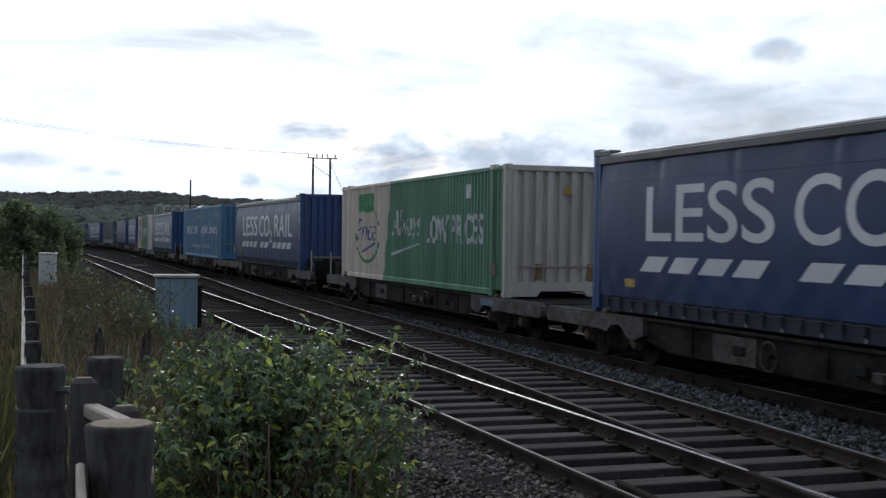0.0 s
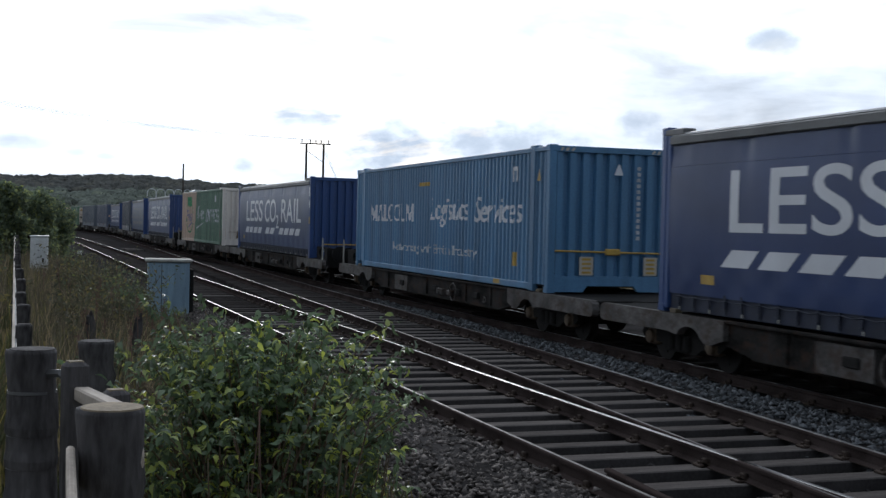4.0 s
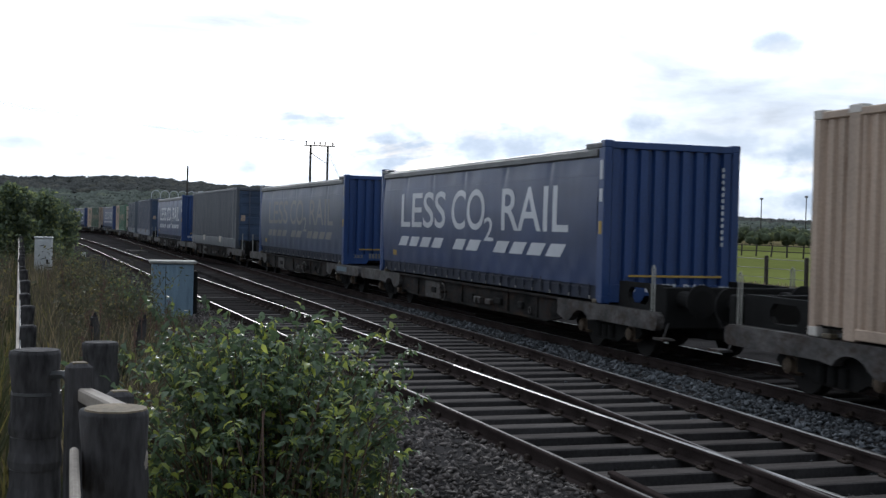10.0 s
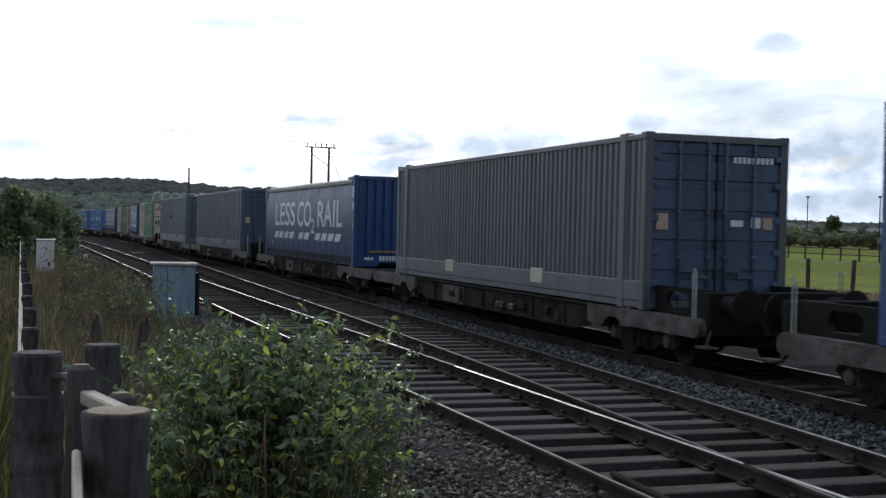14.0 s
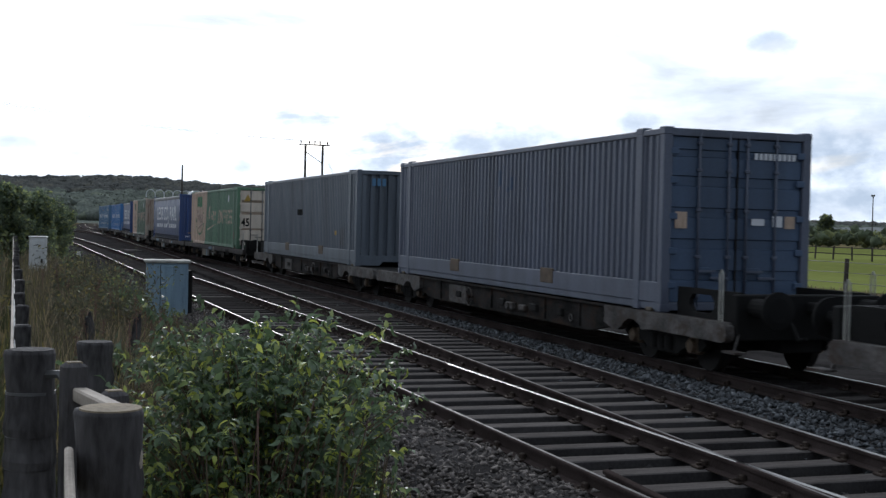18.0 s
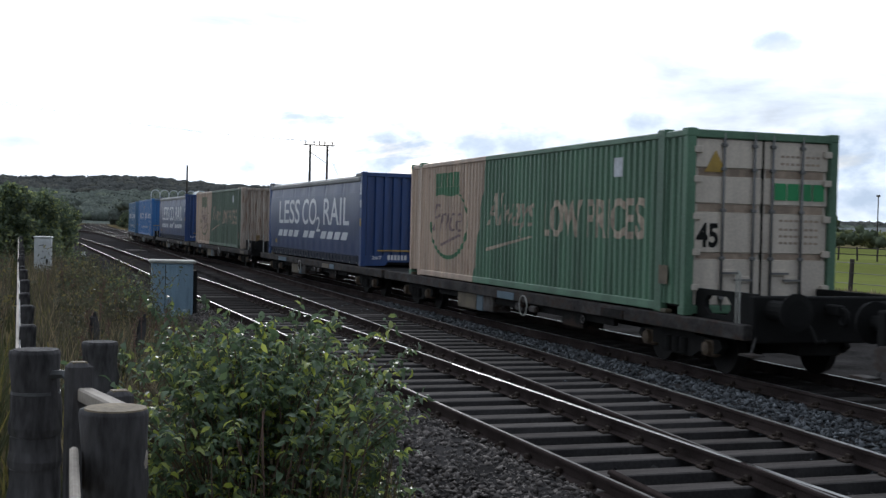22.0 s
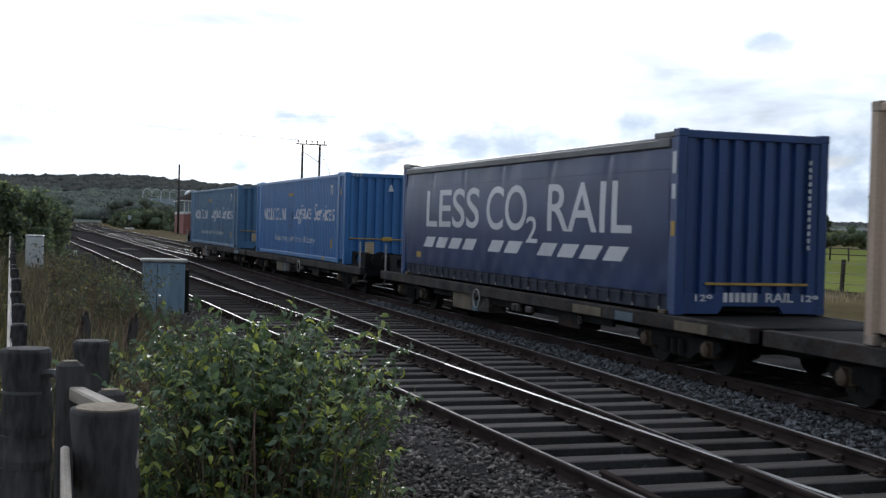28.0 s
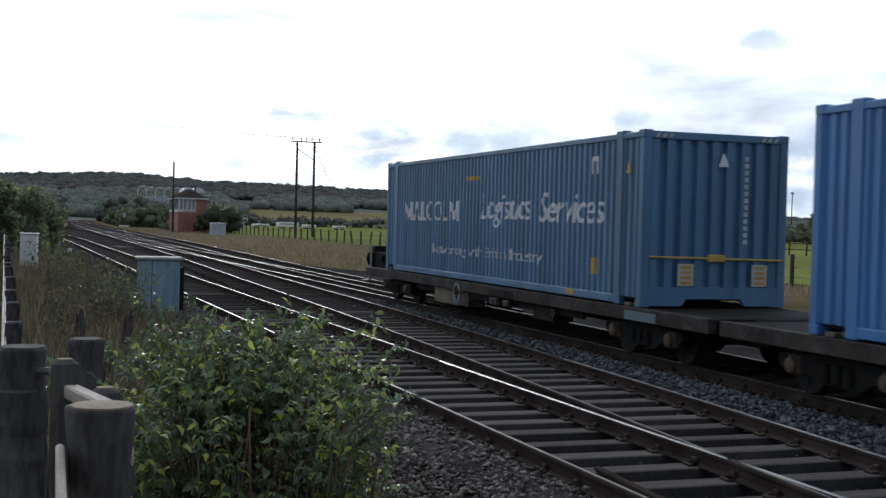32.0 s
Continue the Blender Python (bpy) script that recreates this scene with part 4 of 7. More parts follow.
def steel_box(name, label, mat, end_mat, post_mat, group, doors=False, deep_rail=False, split=None, rail_mat=None, pale=None, frame_mat=None):
    """A forty-five foot corrugated container. split: (top x, bottom x, rear material)."""
    c = thing(name, label, "container", group)
    z0 = 0.43 if deep_rail else 0.14
    rail_mat = rail_mat or post_mat
    frame_mat = frame_mat or post_mat
    cut = 6.0
    yf = Y0 + 0.022
    if split:
        part("side_panel", ribbed(X0 + 0.14, split[0], z0, CH - 0.10, yf), split[1], c, "cream rear part of the side")
        part("side_panel", ribbed(split[0], CL / 2 - 0.14, z0, CH - 0.10, yf), mat, c)
    else:
        part("side_panel", ribbed(X0 + 0.14, CL / 2 - 0.14, z0, CH - 0.10, yf), mat, c)
    far = ribbed(X0 + 0.14, CL / 2 - 0.14, z0, CH - 0.10, yf)
    far.v = [(x, -y, z) for x, y, z in far.v]
    part("side_panel", far, mat, c)
    for sy in (-1, 1):
        ya, yb = (Y0, Y0 + 0.07) if sy < 0 else (-Y0 - 0.07, -Y0)
        cut_x = split[0] + 0.35 if split and sy < 0 else X0 + 0.12
        if split and sy < 0:
            part("top_rail", Geo().box(X0 + 0.12, ya + 0.004, CH - 0.115, cut_x - 0.002, yb, CH - 0.02, 0.012), split[1], c, "cream rear part of the top rail")
        part("top_rail", Geo().box(cut_x, ya + 0.004, CH - 0.115, CL / 2 - 0.12, yb, CH - 0.02, 0.012), frame_mat, c)
        if deep_rail:
            part("bottom_rail", Geo().box(X0 + 0.12, ya + 0.006, 0.13, CL / 2 - 0.12, yb + 0.02, 0.44, 0.012), rail_mat, c)
            part("bottom_flange", Geo().box(X0 + 0.12, ya + 0.02, 0.02, CL / 2 - 0.12, yb + 0.02, 0.132, 0.01), rail_mat, c)
        else:
            if split and sy < 0:
                part("bottom_rail", Geo().box(X0 + 0.85, ya + 0.006, 0.02, split[0] - 0.3, yb + 0.02, 0.15, 0.012), split[1], c, "cream rear part of the bottom rail")
            part("bottom_rail", Geo().box(split[0] - 0.298 if split and sy < 0 else X0 + 0.85, ya + 0.006, 0.02, CL / 2 - 0.85, yb + 0.02, 0.15, 0.012), rail_mat, c)
        for sx in (-1, 1):
            x = sx * 6.06
            part("side_post", Geo().box(x - 0.11, ya - 0.002 if sy < 0 else ya + 0.01, 0.0, x + 0.11, yb + 0.05, CH - 0.02, 0.012), split[1] if split and sx < 0 else frame_mat, c)
    part("roof", Geo().box(X0 + 0.05, Y0 + 0.05, CH - 0.05, CL / 2 - 0.05, -Y0 - 0.05, CH - 0.016, 0.01), mat, c)
    part("floor", Geo().box(X0 + 0.15, Y0 + 0.09, 0.10, CL / 2 - 0.15, -Y0 - 0.09, 0.16), M_BLACK, c)
    if doors:
        if deep_rail:
            door_end(c, end_mat, post_mat, end_mat, ((0.55, 0.14), (1.02, 0.14), (1.49, 0.14), (1.96, 0.14), (2.38, 0.10)), M_GREYBLUE_CONT, end_mat)
        else:
            door_end(c, end_mat, post_mat, pale or post_mat, rod_mat=M_LOCK_ROD, channel_mat=M_LETTER_DULL, rear_mat=split[1] if split else None)
    else:
        front_wall(c, end_mat, post_mat, rear_mat=split[1] if split else None)
    casting(c, post_mat)
    top_castings(c, post_mat)
    return c


def U(d):
    """A distance from the rear end, as measured on the side, to x of the container."""
    return X0 + d * CL / 13.86


def pips(u, z, w, h, n, vertical):
    """A row of small bars for writing too small to read."""
    out = []
    for i in range(n):
        a = i / n
        if vertical:
            out.append([(u, z - a * h), (u + w, z - a * h), (u + w, z - a * h - 0.62 * h / n), (u, z - a * h - 0.62 * h / n)])
        else:
            out.append([(u + a * w, z), (u + a * w + 0.7 * w / n, z), (u + a * w + 0.7 * w / n, z + h), (u + a * w, z + h)])
    return out


M_STRAP = material("navy strap webbing", (0.013, 0.018, 0.038), 0.7, 0, 0.6, 1.3, 60, 4, 0.1)


NX, NZ = 200, 18


def curtain_y(x, z):
    """The near face of the curtain: a slight belly with faint buckles."""
    j = (z - 0.28) / (CH - 0.53)
    fold = 0.012 * noise.noise((x * 0.9, z * 0.6, 2.0)) + 0.003 * noise.noise((x * 4.0, z * 1.0, 9)) + 0.018 * math.exp(-((j - 0.95) / 0.07) ** 2) * max(0, math.sin(x * 2.7 + 1.5 * math.sin(x)))
    for k, px in enumerate((-4.6, -2.35, -0.1, 2.3, 4.5)):
        d = (x - px - 0.10 * math.sin(3.0 * j + k)) / 0.10
        fold += (0.030 * max(0.0, j) ** 7 + 0.0012) * math.exp(-d * d) - 0.010 * max(0.0, j) ** 6 * math.exp(-(d - 2.2) ** 2 / 2.0)
    fold += 0.010 * math.exp(-((j - 0.10) / 0.05) ** 2) * math.sin(x * 7.5)
    return Y0 + 0.035 - 0.030 * math.sin(math.pi * max(0.0, min(1.0, j))) + fold


def drape(ob):
    """Lay flat lettering on the curtain."""
    bm = bmesh.new()
    bm.from_mesh(ob.data)
    for axis, start, step, count in ((0, X0 + 0.26, (CL - 0.52) / NX, NX), (2, 0.28, (CH - 0.53) / NZ, NZ)):
        cs = [v.co[axis] for v in bm.verts]
        lo, hi = min(cs), max(cs)
        for k in range(count):
            c = start + step * k
            if lo < c < hi:
                at, no = [0, 0, 0], [0, 0, 0]
                at[axis], no[axis] = c, 1
                bmesh.ops.bisect_plane(bm, geom=bm.verts[:] + bm.edges[:] + bm.faces[:], plane_co=at, plane_no=no, dist=1e-5)
    for v in bm.verts:
        v.co.y = curtain_y(v.co.x, v.co.z) - 0.005
    bm.to_mesh(ob.data)
    bm.free()


def curtain_box(label, curtain, letters, number=""):
    c = thing("curtain_container", label, "container", "curtain-sided containers")
    yf = Y0 + 0.035
    # curtain cloth: a shallow sagging sheet with faint buckle folds
    for sy in (-1, 1):
        nx, nz = NX, NZ
        vs = []
        for i in range(nx + 1):
            for j in range(nz + 1):
                x = X0 + 0.26 + (CL - 0.52) * i / nx
                z = 0.28 + (CH - 0.53) * j / nz
                y = curtain_y(x, z)
                vs.append((x, y if sy < 0 else -y, z))
        fs = [(i * (nz + 1) + j, (i + 1) * (nz + 1) + j, (i + 1) * (nz + 1) + j + 1, i * (nz + 1) + j + 1) for i in range(nx) for j in range(nz)]
        part("curtain", Geo().add(vs, fs), curtain, c, smooth=True)
        ya, yb = (Y0, Y0 + 0.10) if sy < 0 else (-Y0 - 0.10, -Y0)
        part("roof_rail", Geo().box(X0 + 0.25, ya - 0.012, CH - 0.27, CL / 2 - 0.25, yb, CH - 0.135, 0.02), M_ROOF_RAIL, c, "dark grey roof rail")
        part("rail_edge", Geo().box(X0 + 0.25, ya + 0.01, CH - 0.134, CL / 2 - 0.25, yb, CH - 0.098, 0.008), M_ALU, c, "bright aluminium edge")
        part("bottom_rail", Geo().box(X0 + 0.15, ya + 0.07, 0.03, CL / 2 - 0.15, yb + 0.06, 0.30, 0.015), M_STRAP, c)
    part("roof", Geo().box(X0 + 0.1, Y0 + 0.06, CH - 0.15, CL / 2 - 0.1, -Y0 - 0.06, CH - 0.10, 0.01), M_ROOF_RAIL, c)
    part("floor", Geo().box(X0 + 0.15, Y0 + 0.12, 0.05, CL / 2 - 0.15, -Y0 - 0.12, 0.18), M_BLACK, c)
    # straps and hooks that tie the curtain to the bottom rail
    strap = Geo().box(-0.025, -0.008, 0.0, 0.025, 0.004, 0.26).box(-0.035, -0.02, 0.06, 0.035, 0.0, 0.16, 0.008).mesh("curtain_strap", M_STRAP)
    i = 0
    x = X0 + 0.55
    while x < CL / 2 - 0.45:
        part("curtain_strap", strap, M_STRAP, c, at=pose(x, Y0 + 0.045, 0.07))
        x += 0.42
    part("strap_cord", Geo().tube([(X0 + 0.4 + 0.21 * k, Y0 + 0.03, 0.225 + 0.022 * (k % 2)) for k in range(61)], 0.007, 4), M_STRAP, c)
    hook = Geo().box(-0.012, -0.012, 0.0, 0.012, 0.002, 0.05, 0.003).mesh("strap_hook", M_LID)
    x = X0 + 0.62
    while x < CL / 2 - 0.45:
        part("strap_hook", hook, M_LID, c, at=pose(x, Y0 + 0.022, 0.052))
        x += 0.84
    seam = []
    for k in range(NX + 1):
        x = X0 + 0.26 + (CL - 0.52) * k / NX
        seam.append((x, curtain_y(x, 2.12) - 0.001, 2.12 + 0.012 * noise.noise((x * 0.5, 2.0, 4.0))))
    part("seam", Geo().tube(seam, 0.003, 4), curtain, c, "stitched seam across the curtain")
    front_wall(c, M_BLUE_STEEL, M_BLUE_STEEL)
    casting(c, M_BLUE_STEEL)
    for sx in (-1, 1):
        x = sx * (CL / 2 - 0.20)
        part("side_post", Geo().box(x - 0.055, Y0 + 0.012, 0.05, x + 0.055, Y0 + 0.10, CH - 0.06, 0.012), M_BLUE_STEEL, c)
        part("roof_cap", Geo().box(x - 0.55 if sx > 0 else x - 0.1, Y0 - 0.004, CH - 0.12, x + 0.1 if sx > 0 else x + 0.45, Y0 + 0.2, CH - 0.03, 0.012), M_ROOF_RAIL, c)
    for z, m, h in ((2.05, M_LETTER, 0.32), (1.68, M_LETTER, 0.22), (1.14, M_YELLOW, 0.22)):
        part("latch_plate", Geo().box(CL / 2 - 0.17, Y0 - 0.006, z, CL / 2 - 0.06, Y0 + 0.02, z + h, 0.006), m, c)
    # lettering on the curtain
    yt = yf - 0.050
    lettering("lettering", "LESS", (U(1.95), U(5.55), 1.17, 2.02), yt, letters, c, bold=0.008, label="large white letters LESS")
    lettering("lettering", "CO", (U(5.99), U(8.14), 1.15, 2.02), yt, letters, c, bold=0.008, label="large white letters CO")
    lettering("lettering", "2", (U(8.12), U(8.66), 0.93, 1.42), yt, letters, c, bold=0.008, label="white subscript numeral 2")
    lettering("lettering", "RAIL", (U(9.12), U(12.43), 1.16, 2.0), yt, letters, c, bold=0.008, label="large white letters RAIL")
    for start, n in ((1.74, 4), (6.08, 2), (8.64, 4)):
        for k in range(n):
            a = U(start + 0.92 * k)
            plate("dash", [[(a, 0.71), (a + 0.67, 0.71), (a + 0.95, 0.945), (a + 0.28, 0.945)]], yt, letters, c)
    plate("yellow_plate", [[(U(1.2), 0.45), (U(1.58), 0.45), (U(1.58), 0.58), (U(1.2), 0.58)]], yt, M_YELLOW, c, label="small yellow plate")
    for o in c.children:
        if o.name.split(".")[0] in ("lettering", "dash", "yellow_plate"):
            drape(o)
    # markings on the end
    xe = CL / 2
    part("yellow_stripe", Geo().box(xe - 0.03, Y0 + 0.50, 0.44, xe + 0.006, -Y0 - 0.32, 0.475), M_YELLOW, c, "yellow stripe")
    if number:
        lettering("end_number", number, (Y0 + 0.33, Y0 + 0.62, 0.20, 0.30), xe, M_LETTER, c, axis="end", bold=0.02)
        lettering("end_number", number, (-Y0 - 0.42, -Y0 - 0.13, 0.20, 0.30), xe, M_LETTER, c, axis="end", bold=0.02)
    bars("name_bar", pips(Y0 + 0.80, 0.19, 0.60, 0.14, 6, False), xe, M_LETTER, c, axis="end", label="white name as plain bars")
    lettering("end_word", "RAIL", (Y0 + 1.52, Y0 + 2.0, 0.19, 0.33), xe, M_LETTER, c, axis="end", bold=0.02)
    bars("code_bar", pips(-Y0 - 0.34, 2.32, 0.05, 1.38, 13, True), xe - 0.02, M_LETTER_WORN, c, axis="end", label="small vertical code")
    return c


def swap(ob, table):
    """Give a copy other paints."""
    for o in ob.children_recursive:
        if o.type == "MESH":
            for s in o.material_slots:
                if s.material in table:
                    m = table[s.material]
                    s.link = "OBJECT"
                    s.material = m
    return ob


def price_box(label, doors=False, old=False, dull=False):
    side = M_GREEN_FADED if dull else M_GREEN_OLD if old else M_GREEN
    cream = M_TAN if old else M_CREAM
    end = M_END_RUST if old else M_END_WHITE
    ink = M_LETTER_DULL if dull else M_LETTER_TAN if old else M_LETTER_WORN
    green_ink, blue_ink = (M_DULL_GREEN, M_DULL_BLUE) if dull else (M_FADED_GREEN, M_DULL_BLUE) if old else (M_MARK_GREEN, M_MARK_BLUE)
    block_ink = M_DULL_GREEN if dull else M_FADED_GREEN if old else M_MARK_GREEN
    c = steel_box("green_container", label, side, M_CREAM if doors else end, end if not doors else side, "green and cream containers", doors=doors,
                  split=(U(5.0), cream), rail_mat=side, pale=M_CREAM, frame_mat=side)
    yf = Y0 + 0.022
    # slanting edge of the cream part
    plate("cream_edge", [[(U(5.0) - 0.001, 1.28), (U(4.70), 0.15), (U(5.0) - 0.001, 0.15)]], yf, side, c, ribs=True)
    plate("cream_edge", [[(U(5.0), CH - 0.1), (U(5.0), 1.28), (U(5.35), CH - 0.1)]], yf, cream, c, ribs=True)
    # green block mark, blue word and green ring
    for k in range(4):
        plate("block_mark", [[(U(1.98 + 0.43 * k), 2.102), (U(2.36 + 0.43 * k), 2.102), (U(2.36 + 0.43 * k), 2.42), (U(1.98 + 0.43 * k), 2.42)]], yf, block_ink, c, ribs=True, label="green block mark")
    banner = [(U(1.98 + 0.17 * k), 1.90 + 0.025 * math.sin(k * 0.75)) for k in range(11)] + [(U(3.68), 2.098), (U(1.98), 2.098)]
    plate("block_banner", [banner], yf, block_ink, c, ribs=True, label="green banner with a wavy lower edge")
    lettering("ring_word", "Price", (U(1.80), U(3.90), 1.08, 1.72), yf - 0.002, blue_ink, c, shear=0.3, bold=-0.012, ribs=True, label="blue slanted word Price")
    plate("ring_swash", [[(U(2.4), 0.80), (U(2.45), 0.74), (U(3.75), 0.98), (U(3.7), 1.04)]], yf, blue_ink, c, ribs=True)
    ring = []
    n = 90
    for k in range(n):
        # the stroke swells towards the bottom
        a0, a1 = math.radians(178 + 238 * k / n), math.radians(178 + 238 * (k + 1) / n)
        half = 0.022 + 0.035 * math.sin(math.pi * min(1.0, (k + 4) / n)) ** 2
        f = lambda a, r: (U(2.92) + 1.33 * r * math.cos(a), 1.27 + 0.80 * r * math.sin(a))
        ring.append([f(a0, 0.97 - half), f(a1, 0.97 - half), f(a1, 0.97 + half), f(a0, 0.97 + half)])
    plate("ring", ring, yf, green_ink, c, ribs=True, label="green ring")
    lettering("slogan", "Always", (U(5.5), U(8.05), 1.02, 1.90), yf, ink, c, shear=0.35, bold=-0.006, ribs=True, label="white slanted word Always")
    lettering("slogan", "LOW PRICES", (U(8.50), U(12.50), 1.06, 1.72), yf, ink, c, bold=0.02, ribs=True, label="white words LOW PRICES")
    plate("swash", [[(U(5.45), 0.70), (U(5.5), 0.78), (U(7.9), 1.06), (U(7.9), 1.02)]], yf, ink, c, ribs=True)
    plate("size_plate", [[(U(11.42), 2.06), (U(11.74), 2.06), (U(11.74), 2.37), (U(11.42), 2.37)]], yf, M_LETTER_WORN, c)
    plate("hazard_mark", [[(U(13.08), 0.42), (U(13.36), 0.42), (U(13.36), 0.70), (U(13.08), 0.70)]], Y0 - 0.002, M_EQUIP, c, label="faded yellow mark")
    xe = CL / 2
    if doors:
        lettering("size_number", "45", (Y0 + 0.20, Y0 + 0.56, 0.98, 1.34), xe - 0.048, M_BLACK, c, axis="end", bold=0.03, label="black numerals 45")
        plate("warning_triangle", [[(Y0 + 0.30, 2.08), (Y0 + 0.66, 2.08), (Y0 + 0.48, 2.40)]], xe - 0.04, M_YELLOW, c, axis="end")
        plate("door_mark", [[(0.20 + 0.22 * k, 1.70), (0.40 + 0.22 * k, 1.70), (0.40 + 0.22 * k, 1.95), (0.20 + 0.22 * k, 1.95)] for k in range(4)], xe - 0.04, M_MARK_GREEN, c, axis="end", label="green block mark")
        for z in (1.05, 1.15, 1.25, 1.38, 2.22, 2.33):
            bars("text_bar", pips(0.3, z, 0.7, 0.035, 8, False), xe - 0.05, M_LETTER_DULL, c, axis="end")
    else:
        plate("warning_triangle", [[(-0.02, 2.12), (0.18, 2.12), (0.08, 2.33)]], xe, M_YELLOW, c, axis="end")
        for y in (-0.62, 0.52):
            plate("rust_patch", [[(y, 0.34), (y + 0.17, 0.36), (y + 0.19, 0.66), (y + 0.03, 0.70)]], xe - 0.026, M_RUST_PATCH, c, axis="end", label="brown rust patch low on the end")
        part("end_band", Geo().box(xe - 0.03, Y0 + 0.3, 0.62, xe - 0.008, -Y0 - 0.3, 0.65), M_END_RUST, c)
    return c


def haulier_box(label, mat):
    c = steel_box("blue_container", label, mat, mat, mat, "blue haulier containers")
    yf = Y0 + 0.022
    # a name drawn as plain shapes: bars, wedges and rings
    lo, hi, w = 1.26, 1.70, 0.10
    def hoop(u0, u1, start, sweep):
        um, zm, ru, rz, out = (u0 + u1) / 2, (lo + hi) / 2, (u1 - u0) / 2, (hi - lo) / 2, []
        for k in range(20):
            a0, a1 = math.radians(start + sweep * k / 20), math.radians(start + sweep * (k + 1) / 20)
            out.append([(um + ru * q * math.cos(a), zm + rz * p * math.sin(a)) for a, q, p in ((a0, 1, 1), (a1, 1, 1), (a1, 0.66, 0.80), (a0, 0.66, 0.80))])
        return out
    b0 = U(1.44)
    for u0 in (b0, b0 + 3.32):
        wide = [[(0, lo), (0.12, lo), (0.12, hi), (0, hi)], [(0.12, hi - 0.20), (0.33, lo), (0.33, lo + 0.20), (0.12, hi)],
                [(0.33, lo), (0.54, hi - 0.20), (0.54, hi), (0.33, lo + 0.20)], [(0.54, lo), (0.66, lo), (0.66, hi), (0.54, hi)]]
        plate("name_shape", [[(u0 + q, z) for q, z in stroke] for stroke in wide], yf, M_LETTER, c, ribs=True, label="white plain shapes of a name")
    plate("name_shape", [[(b0 + q, z) for q, z in ((0.74, lo), (0.95, hi), (1.05, hi), (1.27, lo), (1.14, lo), (1.0, hi - 0.13), (0.85, lo))]], yf, M_LETTER, c, ribs=True)
    for u0 in (b0 + 1.34, b0 + 2.90):
        plate("name_shape", [[(u0, lo), (u0, hi), (u0 + w, hi), (u0 + w, lo + 0.07), (u0 + 0.34, lo + 0.07), (u0 + 0.34, lo)]], yf, M_LETTER, c, ribs=True)
    plate("name_shape", hoop(b0 + 1.74, b0 + 2.26, 50, 260), yf, M_LETTER, c, ribs=True)
    plate("name_shape", hoop(b0 + 2.28, b0 + 2.84, 0, 360), yf, M_LETTER, c, ribs=True)
    lettering("lettering", "Logistics", (U(6.80), U(9.42), 1.14, 1.82), yf, M_LETTER, c, shear=0.15, bold=0.002, ribs=True, label="white words Logistics Services")
    lettering("lettering", "Services", (U(9.86), U(12.48), 1.26, 1.80), yf, M_LETTER, c, shear=0.15, bold=0.002, ribs=True)
    lettering("small_lettering", "Networking with British Industry", (U(3.70), U(9.98), 0.46, 0.74), yf, M_LETTER_WORN, c, bold=0.002, ribs=True, label="small white words Networking with British Industry")
    plate("size_plate", [[(U(12.02), 2.07), (U(12.08), 2.07), (U(12.08), 2.36), (U(12.02), 2.36)], [(U(12.08), 2.28), (U(12.21), 2.28), (U(12.21), 2.36), (U(12.08), 2.36)],
                         [(U(12.21), 2.07), (U(12.27), 2.07), (U(12.27), 2.36), (U(12.21), 2.36)]], yf, M_LETTER_WORN, c)
    plate("yellow_label", [[(U(5.90), 2.11), (U(6.72), 2.11), (U(6.72), 2.20), (U(5.90), 2.20)]], yf, M_YELLOW, c, ribs=True)
    plate("yellow_plate", [[(U(12.0), 0.43), (U(12.24), 0.43), (U(12.24), 0.70), (U(12.0), 0.70)]], yf, M_YELLOW, c, ribs=True)
    plate("yellow_plate", [[(U(11.1), 0.05), (U(11.45), 0.05), (U(11.45), 0.14), (U(11.1), 0.14)]], Y0 + 0.006, M_YELLOW, c)
    plate("hazard_mark", [[(U(13.3), 2.05), (U(13.45), 2.05), (U(13.40), 2.28)]], Y0 - 0.002, M_YELLOW, c)
    xe = CL / 2
    part("yellow_bar", Geo().tube([(xe + 0.005, Y0 + 0.14, 0.77), (xe + 0.005, -Y0 - 0.06, 0.74)], 0.018, 8), M_YELLOW, c, "yellow bar across the end")
    for y in (Y0 + 0.2, -Y0 - 0.5):
        for k in range(3):
            plate("hazard_stripe", [[(y + 0.11 * k, CH - 0.105), (y + 0.11 * k + 0.055, CH - 0.105), (y + 0.11 * k + 0.085, CH - 0.045), (y + 0.11 * k + 0.03, CH - 0.045)]], xe - 0.004, M_LETTER_OLD, c, axis="end")
    part("bar_boss", Geo().box(xe - 0.03, -0.13, 0.70, xe + 0.03, 0.17, 0.82, 0.015), M_YELLOW, c)
    for y in (-0.65, 0.66):
        plate("stripe_plate", [[(y, 0.33), (y + 0.28, 0.33), (y + 0.28, 0.67), (y, 0.67)]], xe, M_LETTER_OLD, c, axis="end", label="faded striped plate")
        plate("stripe", [[(y + 0.05, 0.36 + 0.08 * k), (y + 0.23, 0.36 + 0.08 * k), (y + 0.23, 0.40 + 0.08 * k), (y + 0.05, 0.40 + 0.08 * k)] for k in range(4)], xe + 0.004, M_YELLOW, c, axis="end")
    plate("warning_triangle", [[(0.02, 2.18), (0.20, 2.18), (0.13, 2.38), (0.09, 2.38)]], xe, M_LETTER, c, axis="end")
    bars("code_bar", pips(0.50, 2.35, 0.07, 1.40, 13, True), xe - 0.02, M_LETTER_WORN, c, axis="end", label="small vertical code")
    return c


